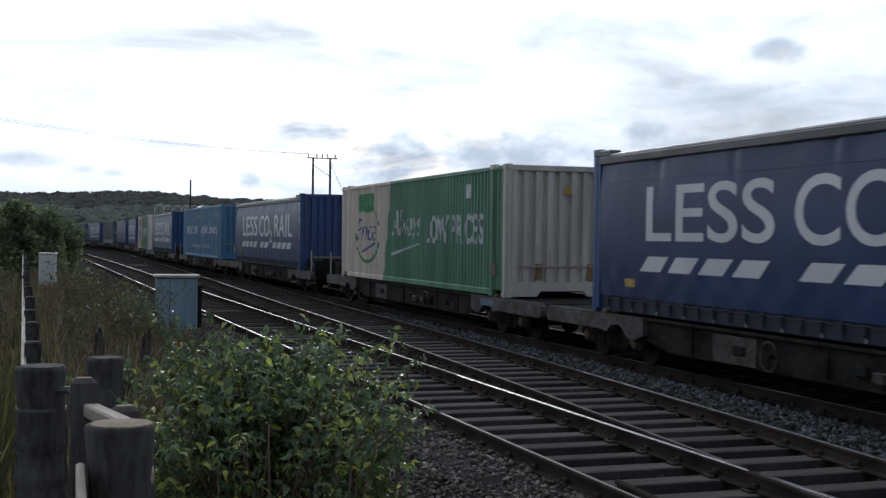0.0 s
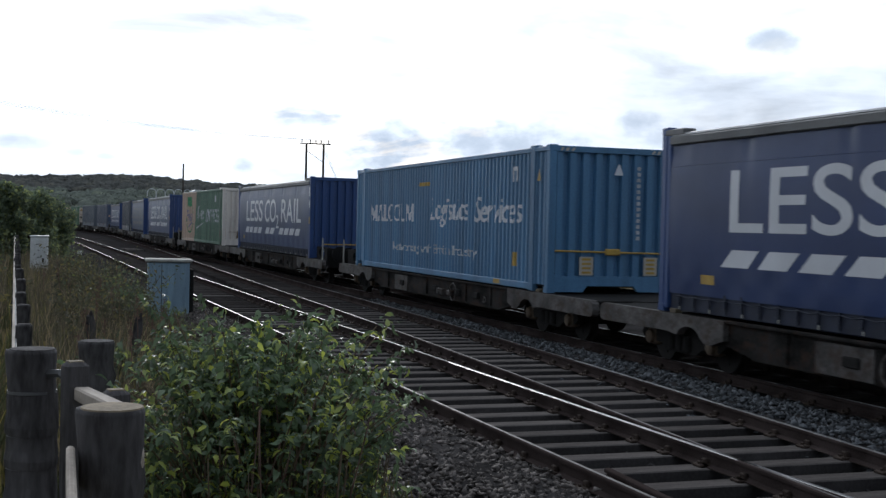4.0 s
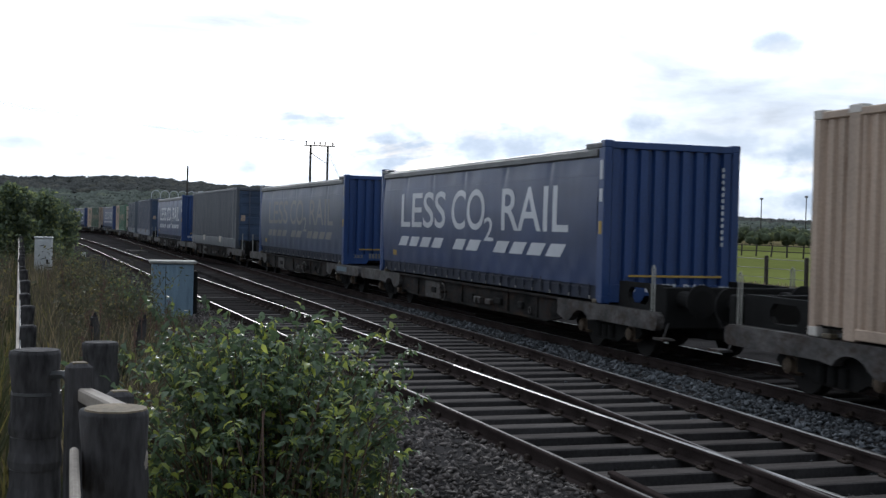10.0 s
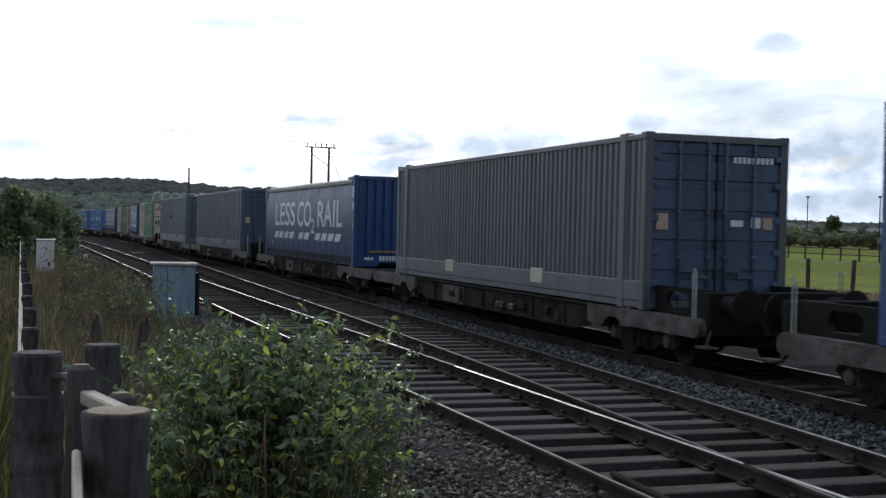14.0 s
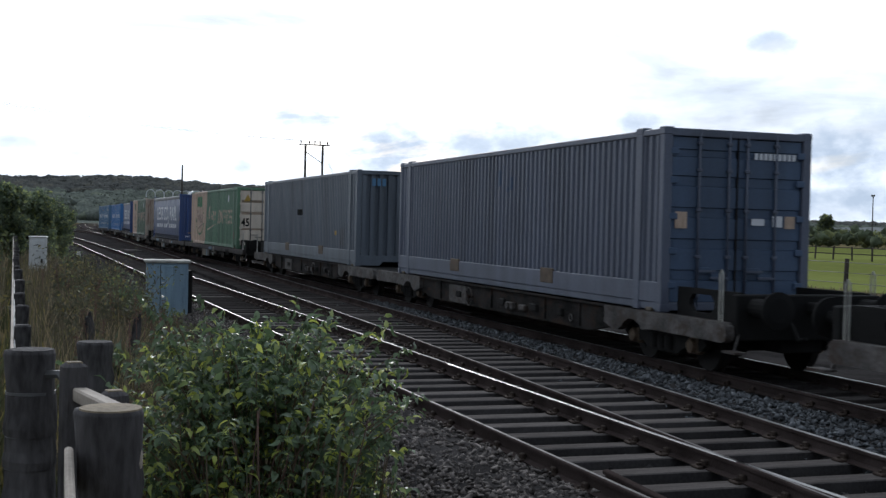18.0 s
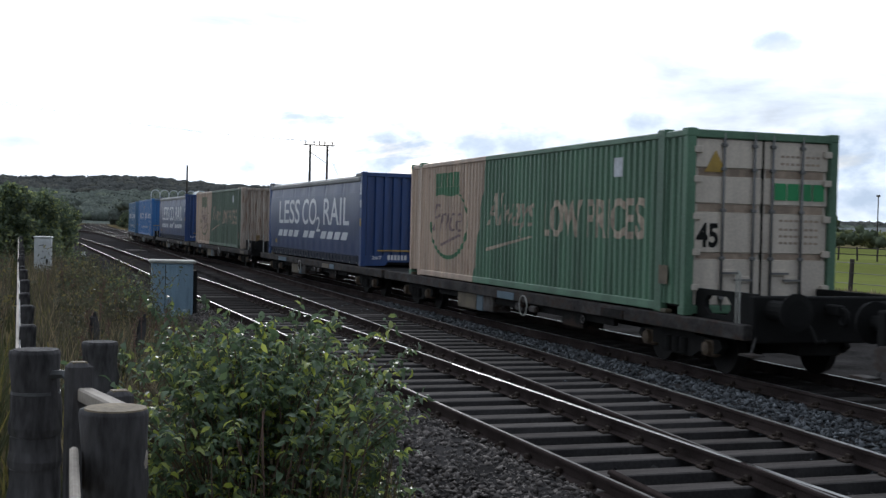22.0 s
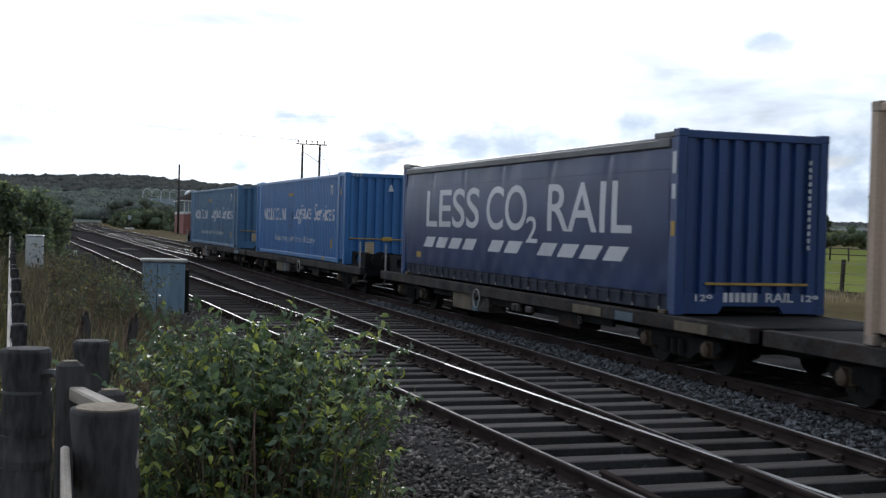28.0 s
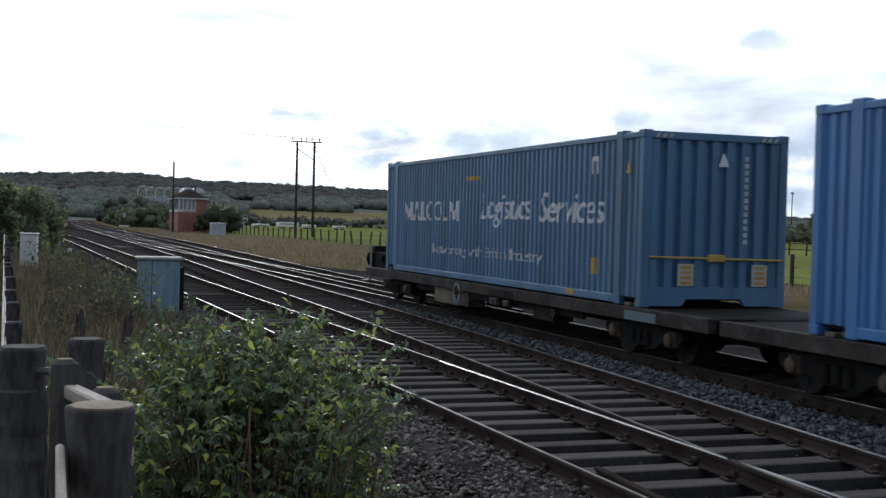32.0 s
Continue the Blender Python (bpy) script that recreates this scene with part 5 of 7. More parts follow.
def plain_box(label, mat, end_mat, doors, marks):
    c = steel_box("grey_container", label, mat, end_mat, mat, "plain corrugated containers", doors=doors, deep_rail=True, pale=M_WAGON_LIGHT)
    for d in (4.1, 9.25):
        part("grapple_pocket", Geo().box(U(d), Y0 - 0.006, 0.22, U(d + 0.58), Y0 + 0.05, 0.49, 0.01), M_LETTER_OLD if marks == "worn" else M_AXLEBOX, c, "pale worn grapple pocket")
    xe = CL / 2
    if doors:
        bars("door_label", [[(0.25, 1.32), (0.48, 1.32), (0.48, 1.42), (0.25, 1.42)], [(0.62, 1.30), (0.80, 1.30), (0.80, 1.47), (0.62, 1.47)]], xe - 0.03, M_LETTER, c, axis="end", label="white door labels")
        bars("door_label", [[(0.84, 1.28), (1.02, 1.28), (1.02, 1.47), (0.84, 1.47)], [(Y0 + 0.22, 1.25), (Y0 + 0.42, 1.25), (Y0 + 0.42, 1.5), (Y0 + 0.22, 1.5)]], xe - 0.03, M_TAN, c, axis="end")
        bars("code_bar", pips(0.28, 2.32, 0.75, 0.10, 9, False), xe - 0.03, M_LETTER, c, axis="end")
    else:
        bars("code_bar", pips(0.1, 2.30, 0.95, 0.10, 9, False), xe - 0.03, M_TEAL, c, axis="end")
        bars("code_bar", pips(Y0 + 0.45, 2.30, 0.45, 0.22, 3, False), xe - 0.01, M_TEAL, c, axis="end")
    if marks == "patch":
        plate("dark_patch", [[(U(5.92), 1.46), (U(6.65), 1.46), (U(6.65), 1.66), (U(5.92), 1.66)]], Y0 + 0.022, M_BLACK, c, ribs=True, label="dark repair patch")
        plate("pale_plate", [[(U(11.9), 0.55), (U(12.4), 0.55), (U(12.4), 1.05), (U(11.9), 1.05)]], Y0 + 0.022, M_GREY_CONT, c, ribs=True)
        plate("yellow_plate", [[(U(11.2), 0.85), (U(11.4), 0.85), (U(11.4), 0.98), (U(11.2), 0.98)]], Y0 + 0.022, M_YELLOW, c, ribs=True)
    if marks == "dent":
        for u, z, w, h in ((6.9, 2.0, 0.16, 0.35), (7.4, 1.9, 0.3, 0.12), (7.55, 2.0, 0.22, 0.22)):
            plate("scrape", [[(U(u), z), (U(u) + w, z + 0.05), (U(u) + w * 0.8, z + h), (U(u) + 0.02, z + h * 0.8)]], Y0 + 0.020, M_DARKBLUE_CONT, c, ribs=True, label="dark scraped dent")
    return c


M_RUST_PATCH = material("brown rust patch", (0.21, 0.135, 0.06), 0.8, 0, 0.5, 1.4, 30, 6, 0.1)
M_MARK_GREEN = material("mark green", (0.02, 0.23, 0.075), 0.5, 0, 0.75, 1.2, 30, 2, 0.03)
M_FADED_GREEN = material("faded mark green", (0.065, 0.185, 0.088), 0.6, 0, 0.7, 1.2, 30, 2, 0.03)
M_DULL_GREEN = material("dull mark green", (0.17, 0.185, 0.115), 0.6, 0, 0.7, 1.2, 30, 2, 0.03)
M_DULL_BLUE = material("dull mark blue", (0.24, 0.17, 0.16), 0.6, 0, 0.7, 1.2, 30, 2, 0.03)
M_MARK_BLUE = material("mark blue", (0.055, 0.075, 0.26), 0.5, 0, 0.75, 1.2, 30, 2, 0.03)

boxes = {}
boxes[1] = curtain_box("dark navy curtain-sided container lettered LESS CO2 RAIL", M_NAVY_CURTAIN, M_LETTER, "229")
for n in (3, 5):
    boxes[n] = swap(copy_thing(boxes[1], Matrix()), {M_NAVY_CURTAIN: M_GREYED_CURTAIN if n == 3 else M_SHEEN_CURTAIN})
for n, num in ((7, "423"), (8, "262"), (10, "484"), (14, "267"), (16, "129")):
    b = boxes[n] = swap(copy_thing(boxes[1], Matrix()), {M_NAVY_CURTAIN: {7: M_SHEEN_CURTAIN, 8: M_FADED_CURTAIN, 14: M_GREYED_CURTAIN}.get(n, M_NAVY_CURTAIN)})
    for o in [o for o in b.children if o.name.startswith("end_number")]:
        bpy.data.objects.remove(o)
    lettering("end_number", num, (Y0 + 0.33, Y0 + 0.62, 0.20, 0.30), CL / 2, M_LETTER, b, axis="end", bold=0.02)
    lettering("end_number", num, (-Y0 - 0.42, -Y0 - 0.13, 0.20, 0.30), CL / 2, M_LETTER, b, axis="end", bold=0.02)
tagged(swap(boxes[8], {M_LETTER: M_LETTER_FADED}), "faded curtain-sided container with yellowed LESS CO2 RAIL letters")
boxes[2] = price_box("green and cream corrugated container with a rusty white end")
boxes[6] = tagged(swap(copy_thing(boxes[2], Matrix()), {M_CREAM: M_TAN, M_GREEN: M_GREEN_DULL, M_END_WHITE: M_END_PALE}), "dull green and tan corrugated container with a rusty white end")
boxes[13] = price_box("green and tan container with cream doors marked 45", doors=True, old=True)
boxes[15] = price_box("dull green container with a rust-streaked brown end", old=True, dull=True)
boxes[4] = haulier_box("weathered light blue corrugated container with white lettering", M_TEAL)
boxes[17] = tagged(swap(copy_thing(boxes[4], Matrix()), {M_TEAL: M_BRIGHT_BLUE}), "bright blue corrugated container with white lettering")
for k, (u, z, w, h) in enumerate(((5.86, 1.10, 0.10, 0.50), (6.12, 0.98, 0.22, 0.16), (6.40, 1.02, 0.12, 0.55), (6.58, 1.28, 0.16, 0.30), (6.22, 1.34, 0.14, 0.09))):
    plate("scuff", [[(U(u), z), (U(u + w), z + 0.03), (U(u + w), z + h), (U(u), z + h - 0.04)]], Y0 + 0.021, M_DARKBLUE_CONT, boxes[17], ribs=True, label="dark scuffed streak in the paint")
boxes[18] = tagged(swap(copy_thing(boxes[4], Matrix()), {M_TEAL: M_TEAL_GREY}), "dull grey-blue corrugated container with white lettering, last on the train")
CH = 2.755      # the plain grey ones stand a little higher
boxes[9] = plain_box("slate grey corrugated container with blue-grey doors", M_GREY_CONT, M_DARKBLUE_CONT, True, "worn")
boxes[11] = plain_box("dark grey-blue container with blue doors and a scraped side", M_GREYBLUE_CONT, M_DARKBLUE_CONT, True, "dent")
boxes[12] = plain_box("grey-green corrugated container with a dark patch", M_GREYTEAL_CONT, M_GREYTEAL_CONT, False, "patch")

# ---- wagons: twin platforms, joined closely inside a pair, buffers at the outer ends ----
WHEEL_R = 0.365
BOGIE_X = 6.55
wheelsets = []


def wheelset_geo():
    g = Geo()
    for s in (-1, 1):
        g.tube([(0, s * 0.685, 0), (0, s * 0.715, 0), (0, s * 0.72, 0), (0, s * 0.82, 0)], [WHEEL_R + 0.028, WHEEL_R + 0.028, WHEEL_R, WHEEL_R - 0.004], 24)
        g.tube([(0, s * 0.83, 0), (0, s * 0.845, 0)], [0.12, 0.10], 12)
        for k in range(3):
            a = 2.094 * k
            g.tube([(0.22 * math.cos(a), s * 0.82, 0.22 * math.sin(a)), (0.22 * math.cos(a), s * 0.828, 0.22 * math.sin(a))], 0.05, 8)
    g.tube([(0, -0.7, 0), (0, 0.7, 0)], 0.08, 10)
    return g


WHEELSET = wheelset_geo().mesh("wheelset", M_TYRE)


def bogie(parent, x):
    b = part("bogie", Geo().box(-0.28, -1.0, 0.46, 0.28, 1.0, 0.60, 0.03), M_BOGIE, parent, "black bogie", at=pose(x, 0, 0))
    for s in (-1, 1):
        pts = [(-1.25, 0.40), (-1.10, 0.30), (-0.62, 0.30), (-0.42, 0.20), (0.42, 0.20), (0.62, 0.30), (1.10, 0.30), (1.25, 0.40), (1.18, 0.50), (0.55, 0.52), (0.35, 0.58), (-0.35, 0.58), (-0.55, 0.52), (-1.18, 0.50)]
        part("side_frame", Geo().prism(pts, s * 0.96, s * 1.06), M_BOGIE, b)
        for k in (-0.22, 0.0, 0.22):
            part("spring", Geo().tube([(k, s * 1.08, 0.24), (k, s * 1.08, 0.46)], 0.07, 10), M_BOGIE, b)
        for ax in (-0.9, 0.9):
            part("axlebox", Geo().box(ax - 0.14, s * 1.0 - 0.07, WHEEL_R - 0.12, ax + 0.14, s * 1.0 + 0.07, WHEEL_R + 0.14, 0.03)
                 .tube([(ax, s * 1.05, WHEEL_R), (ax, s * 1.13, WHEEL_R), (ax, s * 1.15, WHEEL_R)], [0.11, 0.10, 0.05], 12), M_AXLEBOX, b, "rusty yellow axlebox cover")
    for ax in (-0.9, 0.9):
        w = part("wheelset", WHEELSET, M_TYRE, b, at=pose(ax, 0, WHEEL_R))
        wheelsets.append(w)
    return b


def wagon(outer, hx, shallow=False):
    """outer: +1 when the buffers are at the front (+x) end, -1 at the rear. hx: where the handwheel sits. shallow: thin straight sills."""
    w = thing("container_wagon", "low grimy container flat wagon with thin patched sills" if shallow else "low grimy grey container flat wagon with pale curved ends", "freight wagon", "train wagons")
    inner_x, outer_x = -outer * 8.85, outer * 8.70
    for s in (-1, 1):
        ya, yb = (-1.27, -1.17) if s < 0 else (1.17, 1.27)
        # shallow sill with a deeper belly in the middle
        pts = [(-5.6, 0.775), (-5.6, 0.50), (-5.0, 0.44), (-4.3, 0.32), (4.3, 0.32), (5.0, 0.44), (5.6, 0.50), (5.6, 0.775)]
        if shallow:
            lo, hi = min(inner_x, outer_x), max(inner_x, outer_x)
            part("side_sill", Geo().box(lo, ya - 0.02, 0.585, hi, yb + 0.02, 0.795, 0.012), M_WAGON_MID, w, "thin patched straight sill")
            part("under_beam", Geo().box(-4.6, ya + 0.12 if s < 0 else yb - 0.2, 0.44, 4.6, ya + 0.2 if s < 0 else yb - 0.12, 0.59, 0.01), M_BOGIE, w)
            continue
        part("side_sill", Geo().prism(pts, ya + (0.06 if s < 0 else -0.06), yb + (0.06 if s < 0 else -0.06)), M_WAGON, w)
        part("sill_flange", Geo().box(-6.0, ya - 0.0, 0.755, 6.0, yb, 0.80, 0.008), M_WAGON, w)
        for e in (-1, 1):
            xe = abs(outer_x if e == outer else inner_x)
            # pale end casting: straight over the outer wheel, arched over the inner one
            pts = [(5.55, 0.80), (5.55, 0.42), (5.42, 0.30), (5.30, 0.30), (5.30, 0.42)]
            arc = [(5.95 + 0.36 * math.cos(a), 0.42 + 0.22 * math.sin(a)) for a in np.linspace(math.pi, 0.35, 8)]
            pts = [(5.0, 0.795), (5.0, 0.52), (5.35, 0.42)] + [(5.50, 0.44)] + arc[1:] + [(6.55, 0.53), (xe - 0.10, 0.52), (xe - 0.02, 0.56), (xe, 0.65), (xe - 0.02, 0.74), (xe - 0.10, 0.795)]
            part("end_sill", Geo().prism([(e * x, z) for x, z in pts], ya - (0.03 if s < 0 else 0), yb + (0 if s < 0 else 0.03)), M_WAGON_LIGHT, w, "pale grey curved end of the sill")
        for x in (-3.6, -0.35, 2.4, 3.9):
            part("rib", Geo().box(x - 0.02, ya + 0.03 if s < 0 else yb - 0.05, 0.36, x + 0.02, ya + 0.07 if s < 0 else yb - 0.03, 0.755, 0.008), M_WAGON, w)
        for x, a in ((-2.3, 0.3), (0.3, 0.24), (1.9, 0.34), (3.1, 0.2)):
            part("sill_fitting", Geo().box(x - a / 2, ya + 0.0 if s < 0 else yb - 0.05, 0.47, x + a / 2, ya + 0.07 if s < 0 else yb, 0.60, 0.015), M_BOGIE, w)
    for s in (-1, 1):
        for x in (-6.45, 6.45):
            part("twist_lock", Geo().box(x - 0.09, s * 1.22 - 0.06, 0.80, x + 0.09, s * 1.22 + 0.06, 0.86, 0.01), M_EQUIP if s < 0 else M_WAGON, w)
    part("centre_sill", Geo().box(min(inner_x, outer_x) + 0.15, -0.33, 0.36, max(inner_x, outer_x) - 0.15, 0.33, 0.78, 0.02), M_BOGIE, w)
    for e in (-1, 1):
        xe = outer_x if e == outer else inner_x
        part("end_deck", Geo().box(min(e * 5.3, xe - e * 0.06), -1.2, 0.735, max(e * 5.3, xe - e * 0.06), 1.2, 0.785, 0.01), M_BOGIE, w)
        bogie(w, e * BOGIE_X)
    for k in range(7):
        x = -4.8 + 1.6 * k
        part("cross_beam", Geo().box(x - 0.08, -1.17, 0.56, x + 0.08, 1.17, 0.74, 0.01), M_BOGIE, w)
    # brake gear on the near side
    hand = part("handwheel", Geo().ring((hx, -1.30, 0.53), 0.19, 0.015), M_LID if shallow else M_WAGON_LIGHT, w, "pale round brake handwheel", smooth=True)
    part("wheel_hub", Geo().tube([(hx, -1.34, 0.53), (hx, -1.15, 0.53)], 0.035, 10), M_WAGON, hand)
    for a in (0.5, 2.6, 4.7):
        part("wheel_spoke", Geo().tube([(hx, -1.30, 0.53), (hx + 0.2 * math.cos(a), -1.30, 0.53 + 0.2 * math.sin(a))], 0.012, 6), M_WAGON, hand)
    part("brake_lever", Geo().box(0.55, -1.29, 0.42, 0.95, -1.20, 0.56, 0.02).tube([(0.75, -1.26, 0.49), (0.75, -1.33, 0.49)], 0.06, 10), M_WAGON_LIGHT, w, "pale brake change-over lever")
    part("release_valve", Geo().box(1.25, -1.29, 0.43, 1.55, -1.20, 0.55, 0.02), M_WAGON_LIGHT, w)
    if shallow:
        for a, b, z0, m in ((-3.1, -1.9, 0.24, M_EQUIP), (-1.88, -1.5, 0.24, M_PALE_BLUE), (-1.48, -0.9, 0.26, M_WAGON_LIGHT), (2.6, 3.5, 0.30, M_WAGON)):
            part("equipment_box", Geo().box(a, -1.20, z0, b, -0.8, 0.585, 0.012), m, w, "painted equipment box under the sill")
    else:
        part("data_panel", Geo().box(-3.0, -1.235, 0.34, -1.9, -1.205, 0.72, 0.005), M_WAGON_LIGHT, w, "pale data panel")
    part("brake_cylinder", Geo().tube([(-0.6, -0.75, 0.44), (0.2, -0.75, 0.44)], 0.15, 12), M_BOGIE, w)
    part("air_tank", Geo().tube([(2.2, 0.7, 0.46), (3.4, 0.7, 0.46)], 0.18, 12), M_BOGIE, w)
    part("lashing_ring", Geo().ring((3.55, -1.23, 0.47), 0.06, 0.012, 12, 4), M_WAGON_LIGHT, w)
    # inner end: short coupling; outer end: buffers, hook and raised side beams
    part("bar_coupling", Geo().box(min(inner_x, inner_x - outer * 0.35), -0.55, 0.42, max(inner_x, inner_x - outer * 0.35) + 0.0, 0.55, 0.80, 0.03), M_BLACK, w)
    part("head_stock", Geo().box(outer_x - 0.14, -1.15, 0.55, outer_x + 0.02, 1.15, 1.18, 0.02), M_BLACK, w, "black headstock")
    for s in (-1, 1):
        x = outer_x
        buf = part("buffer", Geo().tube([(x, s * 0.875, 1.0), (x + outer * 0.35, s * 0.875, 1.0), (x + outer * 0.36, s * 0.875, 1.0), (x + outer * 0.55, s * 0.875, 1.0)], [0.13, 0.13, 0.09, 0.09], 14), M_BLACK, w, smooth=False)
        part("buffer_head", Geo().tube([(x + outer * 0.54, s * 0.875, 1.0), (x + outer * 0.58, s * 0.875, 1.0), (x + outer * 0.60, s * 0.875, 1.0)], [0.25, 0.25, 0.16], 18), M_BLACK, buf)
        # raised beam with an oval opening
        a, b = abs(outer_x) - 1.75, abs(outer_x) - 0.1
        yb0, yb1 = (s * 1.02 - 0.04, s * 1.02 + 0.04)
        beam = Geo().prism([(outer * p, q) for p, q in ((a, 0.79), (a, 0.86), (b, 0.86), (b, 0.79))], yb0, yb1)
        beam.prism([(outer * p, q) for p, q in ((a, 1.12), (a, 1.20), (b, 1.20), (b, 1.12))], yb0, yb1)
        for p, q in ((a, a + 0.34), (b - 0.62, b)):
            beam.prism([(outer * p, 0.85), (outer * p, 1.13), (outer * q, 1.13), (outer * q, 0.85)], yb0, yb1)
            k = 0.10 if p == a else -0.10
            e = q if p == a else p
            for z, h in ((0.855, 0.09), (1.125, -0.09)):
                beam.prism([(outer * e, z), (outer * (e + k), z), (outer * e, z + h)], yb0, yb1)
        part("end_beam", beam, M_BLACK, w, "black raised beam with openings")
        part("hand_rail", Geo().tube([(outer_x - outer * 0.22, s * 1.23, 0.80), (outer_x - outer * 0.22, s * 1.23, 1.45), (outer_x - outer * 0.26, s * 1.23, 1.50), (outer_x - outer * 0.30, s * 1.23, 1.45), (outer_x - outer * 0.30, s * 1.23, 0.80)], 0.013, 6), M_LID, w, "pale looped hand rail")
        part("foot_step", Geo().box(min(outer_x, outer_x + outer * 0.32), s * 1.24 - 0.12, 0.40, max(outer_x, outer_x + outer * 0.32), s * 1.24 + 0.08, 0.43).tube([(outer_x + outer * 0.05, s * 1.20, 0.42), (outer_x, s * 1.1, 0.66)], 0.018, 6), M_WAGON_LIGHT, w)
    part("draw_hook", Geo().box(min(outer_x, outer_x + outer * 0.32), -0.06, 0.93, max(outer_x, outer_x + outer * 0.32), 0.06, 1.08, 0.02).ring((outer_x + outer * 0.34, 0, 0.92), 0.11, 0.03, 14, 6), M_BLACK, w)
    part("brake_hose", Geo().tube([(outer_x, -0.35, 0.85), (outer_x + outer * 0.15, -0.36, 0.75), (outer_x + outer * 0.30, -0.36, 0.58), (outer_x + outer * 0.45, -0.34, 0.62)], 0.03, 8), M_BLACK, w)
    return w


wagons = {1: wagon(1, -1.5), 2: wagon(-1, 1.75), 13: wagon(1, 1.0, True), 14: wagon(-1, -1.35, True)}
for n in range(1, 19):
    if n not in wagons:
        wagons[n] = copy_thing(wagons[(1 if n % 2 else 2) if n < 13 else (13 if n % 2 else 14)], Matrix())
# patches of other paint on a few wagons
for n, d, wd, m in ((13, -0.4, 0.9, M_PALE_BLUE), (13, 4.4, 0.8, M_WAGON), (14, 2.0, 0.9, M_EQUIP), (14, 3.0, 0.55, M_PALE_BLUE), (14, -5.0, 1.4, M_PALE_BLUE), (16, 3.4, 1.1, M_EQUIP),
                    (16, 5.0, 0.6, M_PALE_BLUE), (16, 6.9, 0.9, M_EQUIP), (18, 6.4, 1.0, M_PALE_BLUE), (18, 0.6, 1.2, M_WAGON), (17, -2.0, 1.0, M_WAGON), (15, 6.8, 0.9, M_EQUIP), (15, -5.5, 0.8, M_PALE_BLUE), (2, 5.6, 0.8, M_PALE_BLUE), (8, 6.3, 1.2, M_PALE_BLUE)):
    part("paint_patch", Geo().box(d, -1.304, 0.60, d + wd, -1.288, 0.74, 0.003), m, wagons[n], "patch of other paint")
# tail lamp bracket and dark box on the last wagon
part("tail_box", Geo().box(-9.15, -1.05, 0.86, -8.75, 1.05, 1.36, 0.03), M_BLACK, wagons[18], "black box across the tail of the train")

# where each wagon stands along the line at the start: pairs sit 18 m apart
wagon_s = {}
for n in range(1, 19, 2):
    mid = (REAR[n - 1] + REAR[n]) / 2 + CL / 2
    wagon_s[n], wagon_s[n + 1] = mid + 9.0, mid - 9.0

# ======== vegetation helpers ========


def leaf_cloud(centres, radii, per, size, droop=0.3, aspect=0.5, seed=1, quads=True):
    """Small folded leaves scattered through clumps. Returns vertices and triangles."""
    r = np.random.default_rng(seed)
    n = len(centres) * per
    c = np.repeat(np.asarray(centres, float), per, 0)
    rad = np.repeat(np.asarray(radii, float), per)[:, None]
    d = r.normal(size=(n, 3))
    d /= np.linalg.norm(d, axis=1)[:, None]
    p = c + d * rad * (r.random((n, 1)) ** 0.45)
    a = d * 0.6 + r.normal(size=(n, 3)) * 0.7 - np.array([0, 0, droop])
    a /= np.linalg.norm(a, axis=1)[:, None]
    b = np.cross(a, r.normal(size=(n, 3)))
    b /= np.linalg.norm(b, axis=1)[:, None] + 1e-9
    k = np.cross(a, b)
    s = (size * r.uniform(0.6, 1.35, n))[:, None]
    w = s * aspect
    base, tip = p, p + a * s
    left, right = p + a * s * 0.45 + b * w * 0.5 + k * w * 0.18, p + a * s * 0.45 - b * w * 0.5 + k * w * 0.18
    v = np.stack([base, left, tip, right], 1).reshape(-1, 3)
    i = np.arange(n)[:, None] * 4
    f = np.concatenate([i + (0, 1, 2), i + (0, 2, 3)], 0)
    return v, f


def tree(name, x, y, height, spread, label, leaves=5000, leaf=0.3, trunk_r=0.25, mat=None, seed=1, low=0.25, clumps=60, group="trees"):
    t = thing(name, label, "tree", group)
    t.location = (x, y, ground_z(x, y) - 0.05)
    r = np.random.default_rng(seed)
    g = Geo()
    g.tube([(0, 0, 0), (0.1 * spread * r.normal() * 0.3, 0.03, height * 0.35), (0.05, 0.08 * spread * 0.3, height * 0.75)], [trunk_r, trunk_r * 0.7, trunk_r * 0.25], 8)
    for k in range(7):
        a, z0 = r.uniform(0, 6.28), height * r.uniform(0.2, 0.55)
        e = spread * r.uniform(0.4, 0.75)
        g.tube([(0, 0, z0), (e * 0.5 * math.cos(a), e * 0.5 * math.sin(a), z0 + height * 0.14), (e * math.cos(a), e * math.sin(a), z0 + height * 0.24)], [trunk_r * 0.4, trunk_r * 0.25, trunk_r * 0.08], 6)
    part("trunk", g, M_BARK, t, smooth=True)
    cs, rs = [], []
    for k in range(clumps):
        u = r.random()
        z = height * (low + (1 - low) * u)
        env = spread * math.sqrt(max(0.05, 1 - ((u - 0.42) / 0.62) ** 2)) * (0.8 + 0.35 * noise.noise((seed * 3.1, k * 0.37, u * 3)))
        a, q = r.uniform(0, 6.28), env * math.sqrt(r.uniform(0.1, 1))
        cs.append((q * math.cos(a), q * math.sin(a), z * (0.93 + 0.1 * r.random())))
        rs.append(spread * r.uniform(0.16, 0.34))
    v, f = leaf_cloud(cs, rs, max(8, leaves // clumps), leaf, 0.2, 0.62, seed + 5)
    part("crown", raw_mesh("crown", v, f, mat or M_LEAF_DARK), M_LEAF_DARK, t)
    return t


